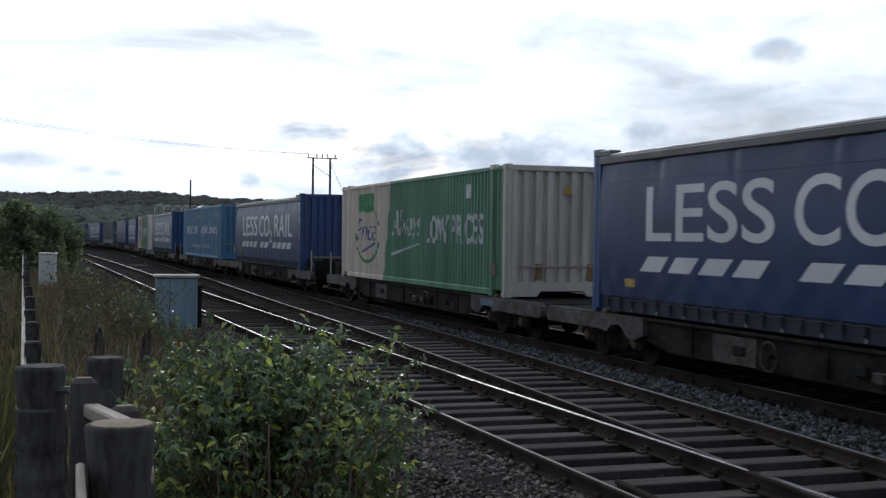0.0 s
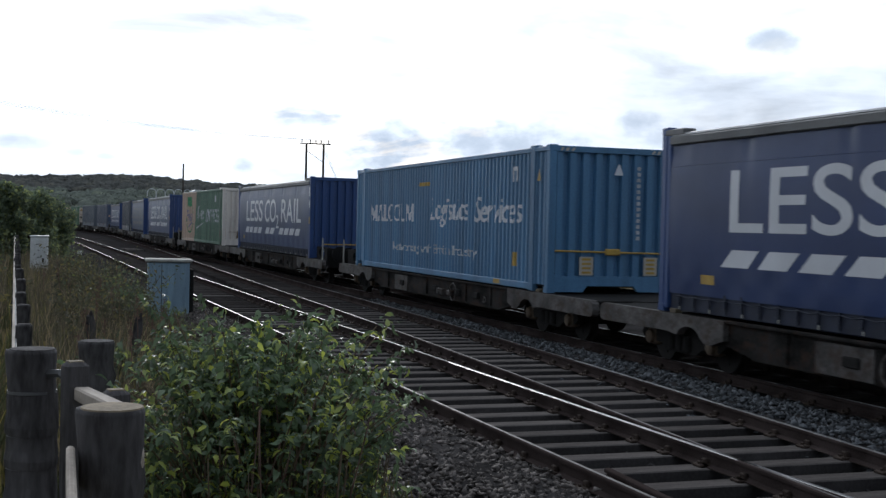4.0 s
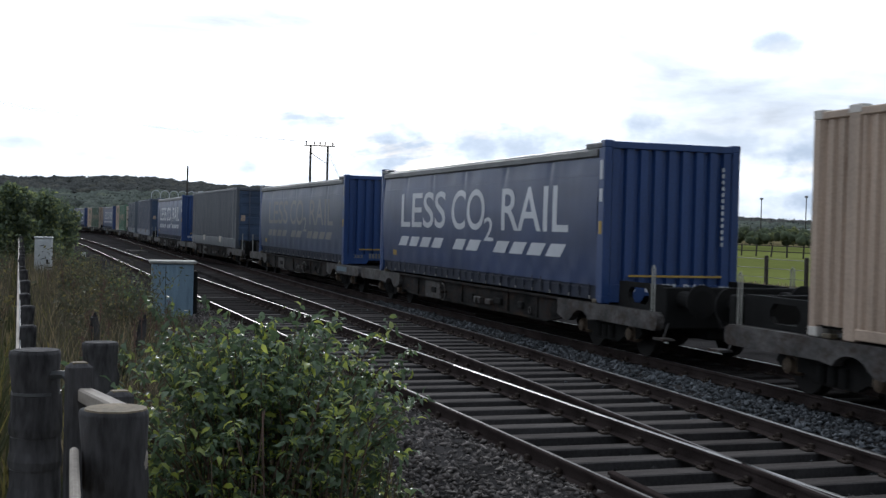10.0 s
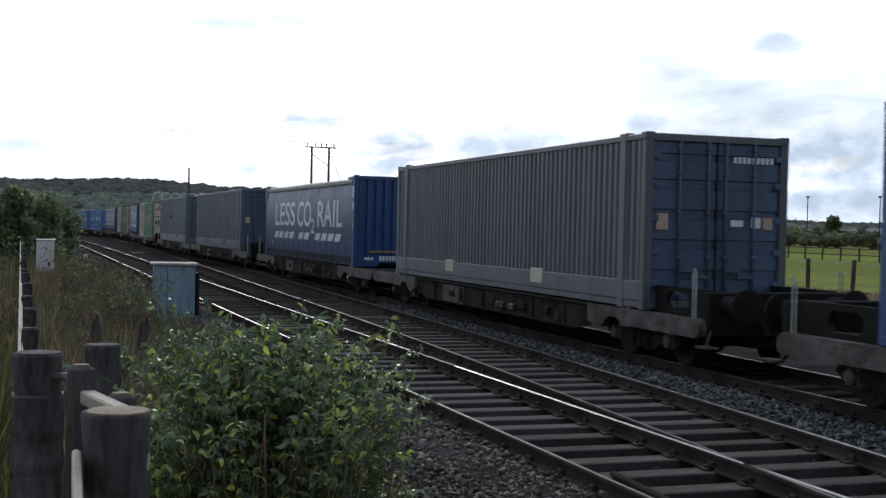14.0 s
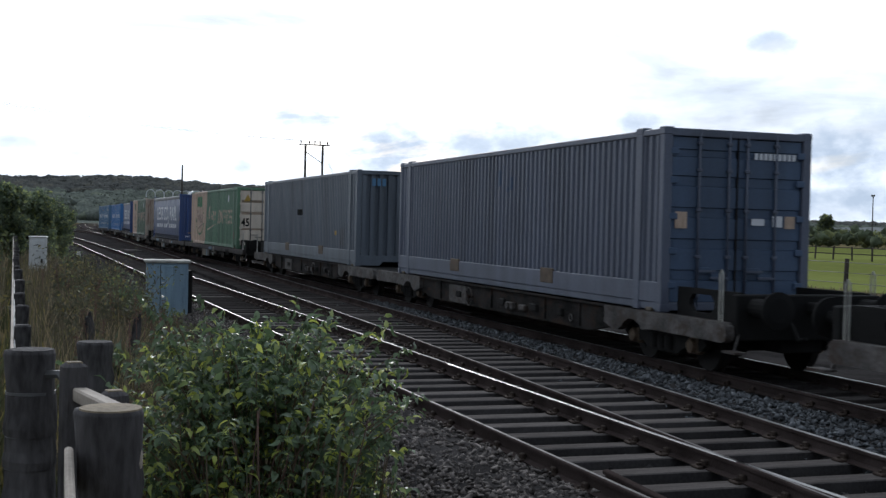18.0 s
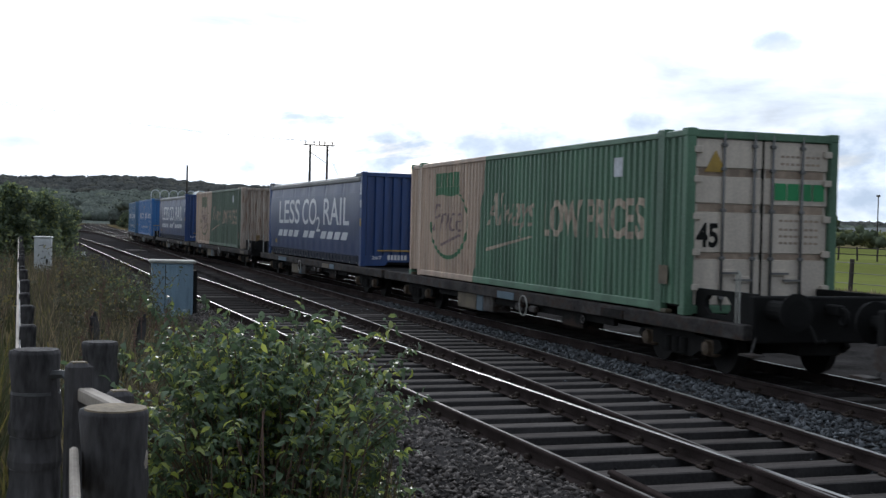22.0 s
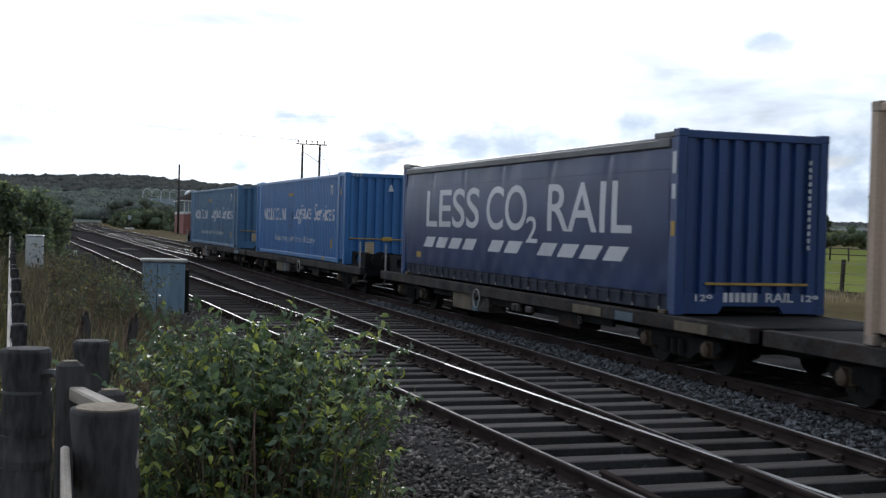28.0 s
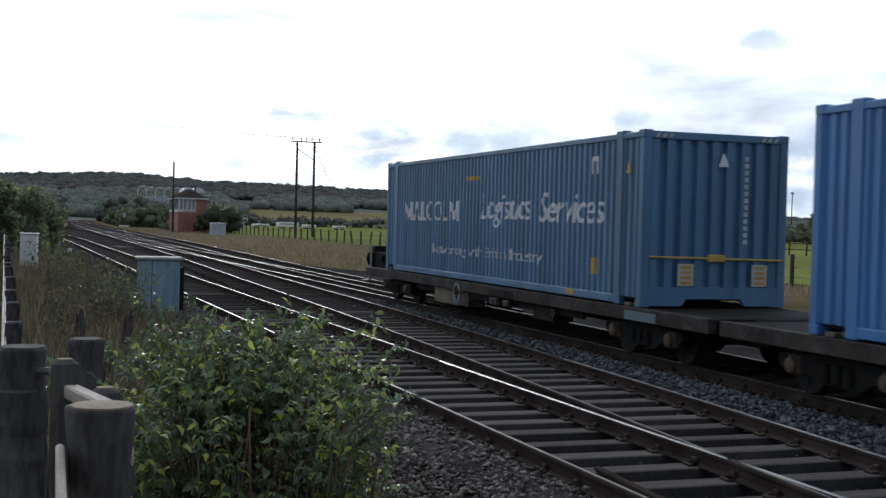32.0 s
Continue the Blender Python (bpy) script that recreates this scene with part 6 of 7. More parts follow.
# ======== the leafy bush in front ========
BUSH = Vector((-6.75, 1.27, 0.0))
M_STALK = material("reddish dry stalk", (0.12, 0.068, 0.05), 0.8, 0, 0.7, 1.3, 40, 6, 0.2)
bush = thing("bush", "leafy green bush with yellowing leaves beside the fence", "bush", at=pose(*BUSH))
r = np.random.default_rng(21)
base_z = ground_z(-6.75, 1.42) - 0.25
leaf_at, leaf_way, leaf_side = [], [], []


def spray(p0, p1, p2, first, leaves_per, twigs, twig_len):
    """A stem that arches from p0 over p1 to p2, with side twigs that carry drooping leaves in pairs."""
    p0, p1, p2 = np.array(p0), np.array(p1), np.array(p2)
    curve = [(1 - u) ** 2 * p0 + 2 * u * (1 - u) * p1 + u ** 2 * p2 for u in np.linspace(0, 1, 6)]
    part("stem", Geo().tube(curve, [0.010, 0.009, 0.007, 0.006, 0.004, 0.003], 5), M_STEM, bush, smooth=True)
    ends = [(p2, p2 - curve[-2], 1.0)]
    for k in range(twigs):
        u = first + (1 - first) * (k + r.random()) / twigs
        q = (1 - u) ** 2 * p0 + 2 * u * (1 - u) * p1 + u ** 2 * p2
        d = 2 * (1 - u) * (p1 - p0) + 2 * u * (p2 - p1)
        d = d / np.linalg.norm(d) * 0.5 + r.normal(size=3) * 0.6
        d[2] = abs(d[2]) * 0.5
        ends.append((q, d, 0.7 + 0.5 * r.random()))
    for q, d, k in ends:
        d = d / (np.linalg.norm(d) + 1e-9)
        n = leaves_per
        for j in range(n):
            w = (j + 0.5) / n
            at = q + d * twig_len * k * w - np.array([0, 0, 0.10 * twig_len * w * w])
            for s in (-1, 1):
                if r.random() < 0.12:
                    continue
                out = np.cross(d, (0, 0, 1)) * s + r.normal(size=3) * 0.35 + d * 0.35 - np.array([0, 0, r.uniform(0.1, 0.9)])
                leaf_at.append(at)
                leaf_way.append(out / np.linalg.norm(out))


for k in range(165):
    a = r.uniform(0, 6.28)
    lean = abs(r.normal(0, 0.46))
    ex, ey = 1.42 * math.cos(a) * lean, 1.8 * math.sin(a) * lean
    ex, ey = max(-0.8, min(0.8, ex)), max(-0.88, min(0.60, ey))
    top = 1.27 - 0.34 * (ex ** 2 + 0.7 * ey ** 2) + r.normal(0, 0.075)
    spray((0.22 * ex + 0.06 * r.normal(), 0.22 * ey + 0.06 * r.normal(), base_z), (0.5 * ex, 0.5 * ey, base_z + (top - base_z) * 0.75), (ex, ey, top), 0.5 if lean < 0.5 else 0.2, 5, 8, 0.17)
# longer arching sprays that stand out of the outline
for ex, ey, top in ((0.0, -0.56, 1.50), (-0.1, -0.44, 1.49), (0.1, -0.30, 1.51), (0.0, 0.00, 1.38), (0.1, 0.22, 1.38), (0.0, 0.39, 1.37), (0.0, 0.68, 1.42), (0.15, 0.66, 1.40), (0.05, 0.80, 1.28), (0.0, 0.80, 1.16), (-0.2, -0.76, 1.22)):
    spray((0.3 * ex, 0.3 * ey, base_z), (0.55 * ex, 0.55 * ey, 1.15), (ex, ey, top), 0.5, 4, 7, 0.13)
# undergrowth round the foot
for k in range(230):
    a, q = r.uniform(0, 6.28), r.uniform(0.25, 0.92)
    ex, ey = q * math.cos(a), max(-0.88, min(0.62, q * math.sin(a)))
    spray((0.8 * ex, 0.8 * ey, base_z), (0.9 * ex, 0.9 * ey, base_z + 0.35), (ex, ey, base_z + r.uniform(0.40, 1.1)), 0.15, 5, 7, 0.15)
for k in range(26):            # bare reddish stalks in the middle
    ex, ey = r.normal(0.45, 0.25), r.normal(0.12, 0.22)
    part("stalk", Geo().tube([(0.6 * ex, 0.6 * ey, base_z), (0.7 * ex + 0.06 * r.normal(), 0.7 * ey + 0.08 * r.normal(), base_z + 0.45), (ex + 0.1 * r.normal(), ey + 0.14 * r.normal(), base_z + r.uniform(0.85, 1.25))], [0.006, 0.005, 0.003], 5), M_STALK, bush, smooth=True)
at, way = np.array(leaf_at), np.array(leaf_way)
n = len(at)
side = np.cross(way, r.normal(size=(n, 3)) * 0.5 + np.array([0, 0, 1.0]))
side /= np.linalg.norm(side, axis=1)[:, None] + 1e-9
up = np.cross(side, way)
size = (0.047 * r.uniform(0.35, 1.6, n))[:, None]
half = size * r.uniform(0.18, 0.29, n)[:, None]
# a pointed leaf folded along its rib, with a drooping tip
v = np.stack([at, at + way * size * 0.30 + side * half + up * half * 0.35, at + way * size * 0.68 + side * half * 0.75 + up * half * 0.25, at + way * size - up * size * 0.24,
              at + way * size * 0.68 - side * half * 0.75 + up * half * 0.25, at + way * size * 0.30 - side * half + up * half * 0.35, at + way * size * 0.55], 1).reshape(-1, 3)
i = np.arange(n)[:, None] * 7
f = np.concatenate([i + t for t in ((0, 1, 6), (1, 2, 6), (2, 3, 6), (3, 4, 6), (4, 5, 6), (5, 0, 6))], 0)
tagged(part("leaves", raw_mesh("leaves", v, f, M_LEAF), M_LEAF, bush, "green and yellow-green leaves"), kind="stuff")


# ======== weeds and grass beside the fence ========
def blades(name, count, pick, height, width, mat, label, seed, lean=0.35, kind="stuff"):
    r = np.random.default_rng(seed)
    v = np.zeros((count, 5, 3))
    for i in range(count):
        x, y, hk = pick(r)
        z = ground_z(x, y) - 0.02
        h = height * hk * r.uniform(0.5, 1.3)
        a = r.uniform(0, 6.28)
        dx, dy = lean * h * r.normal() * 0.6, lean * h * r.normal() * 0.6
        wx, wy = width * math.cos(a), width * math.sin(a)
        v[i] = [(x - wx, y - wy, z), (x + wx, y + wy, z), (x + 0.4 * dx + wx * 0.7, y + 0.4 * dy + wy * 0.7, z + h * 0.6), (x + 0.4 * dx - wx * 0.7, y + 0.4 * dy - wy * 0.7, z + h * 0.6), (x + dx, y + dy, z + h)]
    i = np.arange(count)[:, None] * 5
    f = np.concatenate([i + (0, 1, 2), i + (0, 2, 3), i + (3, 2, 4)], 0)
    return tagged(new(name, raw_mesh(name, v.reshape(-1, 3), f, mat)), label, "grass", kind=kind)


def pick_bank(r):
    if r.random() < 0.03:
        return r.uniform(-6.9, -5.6), r.uniform(1.75, 2.35), 0.5
    x = -7.5 - 42 * r.random() ** 1.3
    return x, r.uniform(0.25, 2.7 if x < -14 else 2.3), 1.0


def pick_green(r):
    x = -5 - 45 * r.random() ** 1.4
    y = r.choice([r.uniform(-1.6, 0.5), r.uniform(0.3, 2.9), r.uniform(0.3, 2.9)])
    return x, y, 0.9


def pick_field_side(r):
    return -3.5 - 40 * r.random(), r.uniform(-2.5, -0.15), 1.0


def pick_verge(r):
    x = -35 - 190 * r.random()
    y0 = max(LINE_D(x), LINE_C(x)) + 2.6 + 4.9 * min(1.0, max(0.0, (x + 60) / 20))
    return x, y0 + (30.5 - y0) * r.random(), 1.0


def pick_foot(r):
    x, y = BUSH.x + r.uniform(0.0, 1.5), BUSH.y + r.normal(0.45, 0.35)
    return x, min(y, 2.35), 1.0


blades("foot_grass", 1600, pick_foot, 0.30, 0.006, M_GRASS_GREEN, "green grass round the foot of the bush", 35)
blades("dry_grass", 17000, pick_bank, 0.50, 0.006, M_GRASS_DRY, "tall dry straw-brown grass on the bank", 31)
blades("weeds", 13000, pick_green, 0.42, 0.010, M_GRASS_GREEN, "green weeds and nettles along the fence", 32)
def pick_fence_foot(r):
    return -3.6 - 9 * r.random() ** 1.5, r.uniform(-1.3, -0.12), 1.0


blades("fence_weeds", 3500, pick_fence_foot, 0.62, 0.009, M_GRASS_GREEN, "tall green weeds at the foot of the fence", 36)
blades("long_grass", 6000, pick_field_side, 0.55, 0.008, M_GRASS_DRY, "long dry grass behind the fence", 33)
blades("verge_grass", 42000, pick_verge, 0.26, 0.024, M_GRASS_VERGE, "pale brown verge grass beyond the tracks", 34)

r = np.random.default_rng(77)
shrub_spots = [(-13.5, 1.5, 0.55), (-17, 2.1, 0.6), (-20, 1.2, 0.7), (-23, 2.0, 0.85), (-26, 1.0, 0.8), (-31, 1.6, 0.9), (-38, 1.7, 0.9), (-15.5, 0.7, 0.5), (-10.8, 1.9, 0.45), (-44, 1.2, 1.1), (-28, 2.5, 0.6), (-9.2, 0.75, 0.35), (-12.2, 0.9, 0.5), (-14.6, 2.3, 0.5), (-18.4, 0.9, 0.7), (-21.5, 2.6, 0.7), (-24.6, 1.5, 0.9), (-27, 1.9, 0.8), (-33.5, 2.2, 0.8), (-41, 2.4, 0.9), (-8.4, -0.5, 0.6), (-12, -0.7, 0.8), (-17, -0.6, 0.9), (-23, -0.8, 1.0), (-30, -0.7, 1.2), (-25.5, 2.2, 1.05), (-28.5, 1.5, 1.1), (-22, 1.7, 0.95), (-31.5, 2.3, 1.1), (-19, 1.5, 0.8)]
for i, (x, y, h) in enumerate(shrub_spots):
    s = thing("shrub", "low scrubby weed clump in dry grass", "shrub", "bank shrubs")
    s.location = (x, y, ground_z(x, y) - 0.03)
    g = Geo()
    cs = []
    for k in range(16):
        e = (r.normal(0, 0.32 * h), r.normal(0, 0.32 * h), h * r.uniform(0.55, 1.1))
        g.tube([(0.2 * e[0], 0.2 * e[1], 0), (0.6 * e[0], 0.6 * e[1], e[2] * 0.6), e], [0.009, 0.006, 0.003], 4)
        cs += [tuple(np.array(e) * u) for u in (0.3, 0.5, 0.7, 0.9, 1.0)]
    tagged(part("stalk", g, M_STEM, s), kind="stuff")
    v, f = leaf_cloud(cs, [0.13 * h + 0.03] * len(cs), 7, 0.085, 0.5, 0.42, 100 + i)
    part("leaves", raw_mesh("leaves", v, f, M_LEAF_DARK if i % 3 == 0 else M_LEAF_WEED), M_LEAF_WEED, s)

for x, y, top, w, ry in ((-15.0, 0.90, 0.86, 0.060, 7), (-15.2, 1.36, 0.82, 0.058, -5)):
    s = thing("old_stake", "rotten leaning wooden stake in the long grass", "stake", "old stakes", at=pose(x, y, ground_z(x, y), ry, 3, 20))
    h = top - ground_z(x, y)
    part("stake", Geo().tube([(0, 0, -0.2), (0.004, 0, 0.3 * h), (0, 0.006, 0.8 * h), (0.01, 0, h)], [w, w * 1.03, w * 0.95, w * 0.72], 9, caps=True), M_POST_WOOD, s)
    part("split_top", Geo().tube([(0.012, 0.01, h - 0.03), (0.02, 0.015, h + 0.05)], [w * 0.5, w * 0.2], 6, caps=True), M_POST_WOOD, s)
q = np.random.default_rng(88)
stems, heads = Geo(), []
for k in range(46):
    x, y = -8.6 - 17 * q.random() ** 1.3, q.uniform(0.5, 2.3)
    z, h, d = ground_z(x, y) - 0.02, q.uniform(0.5, 0.95), q.normal(0, 0.06, 2)
    stems.tube([(x, y, z), (x + 0.4 * d[0], y + 0.4 * d[1], z + 0.6 * h), (x + d[0], y + d[1], z + h)], [0.006, 0.005, 0.003], 4)
    heads += [(x + d[0] * u + 0.01 * q.normal(), y + d[1] * u + 0.01 * q.normal(), z + h * u) for u in np.linspace(0.72, 1.02, 9)]
tagged(new("dead_stalks", stems.mesh("dead_stalks", M_STALK)), "dry reddish stalks of dead weeds on the bank", "weeds", kind="stuff")
v, f = leaf_cloud(heads, [0.028] * len(heads), 9, 0.022, 0.4, 0.6, 89)
tagged(new("seed_heads", raw_mesh("seed_heads", v, f, M_STALK)), "brown seed heads on dead weed stalks", "weeds", kind="stuff")

# tall hedge trees where the curve disappears
for i, (x, y, h, sp, n) in enumerate([(-48, -0.4, 2.75, 1.2, 9000), (-53, 0.6, 2.65, 1.2, 8000), (-60, 1.5, 2.6, 1.3, 7500), (-66, 1.0, 2.75, 1.5, 6000), (-74, 1.4, 2.7, 1.8, 6000), (-43, -2.0, 2.6, 1.3, 6000), (-56, -2.2, 2.8, 2.0, 6000), (-86, 1.2, 2.9, 2.2, 5000)]):
    tree("hedge_tree", x, y, h, sp, "dark dense hedgerow tree beside the fence", n, 0.16 if i < 3 else 0.2, 0.12, M_LEAF_HEDGE, 40 + i, 0.08, 70, "hedgerow trees")

# ======== fence by the camera ========
def round_post(x, y, top, radius, label, bands=(), seg=22, sawn=True):
    p = thing("fence_post", label, "fence post", "near fence posts", at=pose(x, y, 0))
    z0 = ground_z(x, y) - 0.3
    r = np.random.default_rng(int(-x * 100))
    path = [(0.004 * r.normal() * (k < 8), 0.004 * r.normal() * (k < 8), z) for k, z in enumerate(np.linspace(z0, top - 0.012, 26))]
    rad = [radius * (1.0 + 0.022 * r.normal()) for _ in path[:-3]] + [radius * 0.96, radius * 1.0, radius * 1.04]
    shaft = Geo().tube(path + [(0, 0, top)], rad + [radius * 1.0], seg, caps=True)
    k = radius * 0.55
    shaft.v = [(vx + k * noise.noise((vx * 9, vy * 9, vz * 2.2 + x)) * 0.28, vy + k * noise.noise((vx * 9 + 5, vy * 9, vz * 2.2)) * 0.28 + (0.012 * math.exp(-((vz - top + 0.17) / 0.035) ** 2) if vy > 0.3 * radius else 0), vz) for vx, vy, vz in shaft.v]
    part("shaft", shaft, M_POST_WOOD, p, smooth=True)
    part("post_top", Geo().tube([(0, 0, top - 0.006), (0, 0, top + 0.004)], [radius * 0.985, radius * 0.94], seg), M_POST_TOP if sawn else M_POST_WOOD, p, "pale cut end grain" if sawn else "dark mossy top")
    for z in bands:
        part("wire_band", Geo().tube([(0, 0, z), (0, 0, z + 0.010)], radius * 1.035, seg), M_WIRE, p, "wire wrapped round the post")
    return p


round_post(-3.28, 0.245, 1.510, 0.083, "short round weathered post with a pale sawn top")
near_post = bpy.data.objects["fence_post"]
strip = [(0.028 + 0.014 * math.sin(6.0 * u) ** 2, 0.069 - 0.008 * math.sin(math.pi * u) + 0.004 * math.sin(9 * u), 1.425 - 0.20 * u) for u in np.linspace(0, 1, 9)]
part("bare_wood", Geo().tube(strip, [0.004, 0.010, 0.013, 0.014, 0.013, 0.014, 0.012, 0.010, 0.004], 8), M_RAIL_WOOD, near_post, "pale strip of bare wood where the bark has come off", smooth=True)
left_post = round_post(-4.40, 0.065, 1.548, 0.079, "thick round weathered post wrapped with wire", (1.402, 1.258, 1.150, 1.020), sawn=False)
for z1, z0 in ((1.400, 1.270), (1.262, 1.160), (1.152, 1.030), (1.022, 0.86)):
    part("wrap", Geo().tube([(0, 0, z0), (0.002, 0, z0 + 0.02), (0, 0.002, (z0 + z1) / 2), (0, 0, z1)], [0.087, 0.089, 0.085, 0.083], 22, caps=True), M_POST_WOOD, left_post, "dark wrapped sleeve round the post")

round_post(-6.45, 0.40, 1.375, 0.088, "round mossy post half hidden by the bush", sawn=False)
for x, y, top, w in ((-4.22, 0.195, 1.525, 0.040), (-3.92, 0.302, 1.470, 0.040)):
    s = thing("fence_stake", "dark square stake with a rounded top", "fence post", "near fence stakes", at=pose(x, y, 0, 0, 0, 12))
    part("stake", Geo().box(-w * 0.9, -w, ground_z(x, y) - 0.2, w * 0.9, w, top, 0.013), M_POST_WOOD, s)
    part("stake_top", Geo().box(-w * 0.5, -w * 0.6, top - 0.004, w * 0.5, w * 0.6, top + 0.003, 0.001), M_POST_TOP, s, "pale worn stake top")


def plank(p0, p1, h, w, label):
    d = Vector(p1) - Vector(p0)
    ob = thing("fence_rail", label, "fence rail", "near fence rails", at=Matrix.Translation(p0) @ d.to_track_quat("X", "Z").to_matrix().to_4x4())
    part("plank", Geo().box(0, -w / 2, -h, d.length, w / 2, 0, 0.006), M_RAIL_WOOD, ob)


plank((-4.20, 0.215, 1.445), (-3.36, 0.285, 1.500), 0.045, 0.05, "pale weathered plank between two stakes")
plank((-3.32, 0.145, 1.41), (-1.6, 0.085, 1.40), 0.09, 0.022, "pale weathered lower plank of the fence")
br = thing("hinge_bracket", "bent metal bracket between post and stake", "bracket", at=pose(-4.3, 0.135, 1.42))
part("strap", Geo().tube([(-0.06, -0.03, 0.05), (0.02, 0.02, 0.06), (0.09, 0.08, 0.0)], 0.016, 6), M_WIRE, br)

fence_post_mesh = Geo().box(-0.05, -0.05, -1.3, 0.05, 0.05, 0.0, 0.012).mesh("post", M_POST_WOOD)
fence = thing("lineside_fence", "row of square wooden posts with wires running along the bank", "fence")
x = -8.1
while x > -44:
    part("post", fence_post_mesh, M_POST_WOOD, fence, at=pose(x, 0.075 + 0.012 * rng.normal(), 1.33 + 0.02 * rng.normal(), 2 * rng.normal(), 2 * rng.normal()))
    x -= 2.0
for z in (1.24, 1.02, 0.8, 0.55):
    part("wire", Geo().tube([(-4.6, 0.02, z), (-20, 0.02, z - 0.01), (-44, 0.02, z)], 0.004, 4), M_WIRE, fence)
part("top_batten", Geo().box(-44, -0.004, 1.28, -5.6, 0.012, 1.30, 0.002), M_RAIL_WOOD, fence, "pale top batten")

# ======== cabinets ========
cab = thing("relay_cabinet", "blue-grey ribbed steel lineside cabinet with a pale lid", "cabinet", at=pose(-28.7, 3.33, -0.34, 0, 0, -4))
part("body", Geo().box(-0.30, -0.46, 0.05, 0.30, 0.46, 1.36, 0.02), M_GALV, cab)
for y in (-0.30, -0.02, 0.10, 0.36):
    part("door_rib", Geo().box(0.296, y - 0.025, 0.10, 0.325, y + 0.025, 1.30, 0.008), M_GALV, cab)
part("door_gap", Geo().box(0.298, -0.165, 0.10, 0.304, -0.15, 1.32), M_BOGIE, cab)
part("lid", Geo().box(-0.36, -0.52, 1.36, 0.36, 0.52, 1.43, 0.02), M_LID, cab, "pale lichen-covered lid")
part("plinth", Geo().box(-0.33, -0.5, -0.1, 0.33, 0.5, 0.06, 0.01), M_LID, cab)
part("vent", Geo().box(-0.2, 0.46, 0.2, 0.2, 0.56, 1.2, 0.02), M_BOGIE, cab)

wc = thing("white_cabinet", "dirty white metal cabinet standing in the weeds", "cabinet", at=pose(-36.0, 0.66, 0.10, 0, 0, -8))
part("body", Geo().box(-0.20, -0.22, 0.0, 0.20, 0.22, 1.32, 0.02), M_WHITE_CAB, wc)
part("lid", Geo().box(-0.225, -0.245, 1.32, 0.225, 0.245, 1.36, 0.015), M_WHITE_CAB, wc)
part("door", Geo().box(0.195, -0.19, 0.10, 0.215, 0.19, 1.26, 0.006), M_WHITE_CAB, wc)
for k, z in enumerate((0.55, 0.74, 0.93, 1.1)):
    part("dark_mark", Geo().tube([(0.216, -0.10 + 0.05 * (k % 3), z), (0.217, -0.02 + 0.05 * (k % 2), z + 0.03), (0.216, 0.05, z + 0.012 * k)], [0.006, 0.012, 0.004], 6), M_BOGIE, wc, "dark mark on the door")
part("lock", Geo().box(0.213, 0.10, 0.62, 0.235, 0.15, 0.74, 0.005), M_BOGIE, wc)

pc = thing("pale_cabinet", "pale blue-grey equipment cabinet on the far verge", "cabinet", at=pose(-150, 24.3, ground_z(-150, 24.3)))
part("body", Geo().box(-0.6, -0.86, 0.0, 0.6, 0.86, 1.55, 0.03), M_PALE_CAB, pc)
part("lid", Geo().box(-0.68, -0.94, 1.55, 0.68, 0.94, 1.66, 0.02), M_WHITE, pc)

# small lineside things between and beside the tracks
sig = thing("ground_signal", "small distant signal on a short post", "signal", at=pose(-248, 22.0, ground_z(-248, 22)))
part("post", Geo().tube([(0, 0, 0), (0, 0, 2.0)], 0.08, 8), M_POLE, sig)
part("signal_head", Geo().box(-0.1, -0.3, 1.9, 0.12, 0.3, 2.7, 0.04), M_PALE_CAB, sig)
part("base", Geo().box(-0.3, -0.9, 0.0, 0.3, 0.9, 0.35, 0.03), M_WHITE, sig)
mk = thing("track_marker", "small white plastic marker beside the near rail", "marker", at=pose(-72.9, 3.5, ground_z(-72.9, 3.5)))
part("plate", Geo().box(-0.03, -0.12, 0.05, 0.03, 0.12, 0.42, 0.02), M_WHITE, mk)
tr = thing("cable_trough", "low weathered concrete slab between the tracks", "slab", at=pose(-86, 7.55, -0.3, 0, 0, 4))
part("slab", Geo().box(-1.6, -0.5, -0.05, 1.6, 0.5, 0.22, 0.03), M_SLEEPER, tr)
part("lid_joint", Geo().box(-0.01, -0.56, 0.0, 0.01, 0.56, 0.224), M_BOGIE, tr)

# ======== signal box ========
sb = thing("signal_box", "red brick signal box with a hipped tile roof and white windows", "signal box", at=pose(-183.5, 25.3, ground_z(-183, 25), 0, 0, 0))
wx, wy, h1, h2 = 5.0, 2.0, 3.05, 4.95
part("brick_wall", Geo().box(-wx, -wy, -0.3, wx, wy, h1), M_BRICK, sb)
part("upper_wall", Geo().box(-wx + 0.05, -wy + 0.6, h1, wx - 0.02, wy, h2), M_BRICK, sb)
part("window_band", Geo().box(-wx, -wy, h1, wx, -wy + 0.6, h1 + 0.12), M_WHITE, sb)
for k in range(7):
    x = -wx + 0.75 + k * 1.42
    wn = part("window", Geo().box(x - 0.66, -wy, h1 + 0.12, x + 0.66, -wy + 0.1, h2).box(x - 0.6, -wy - 0.02, h1 + 0.2, x + 0.6, -wy + 0.02, h1 + 0.26), M_WHITE, sb)
    for d in (-0.31, 0.31):
        part("pane", Geo().box(x + d - 0.27, -wy - 0.03, h1 + 0.28, x + d + 0.27, -wy - 0.005, h2 - 0.12), M_GLASS, wn)
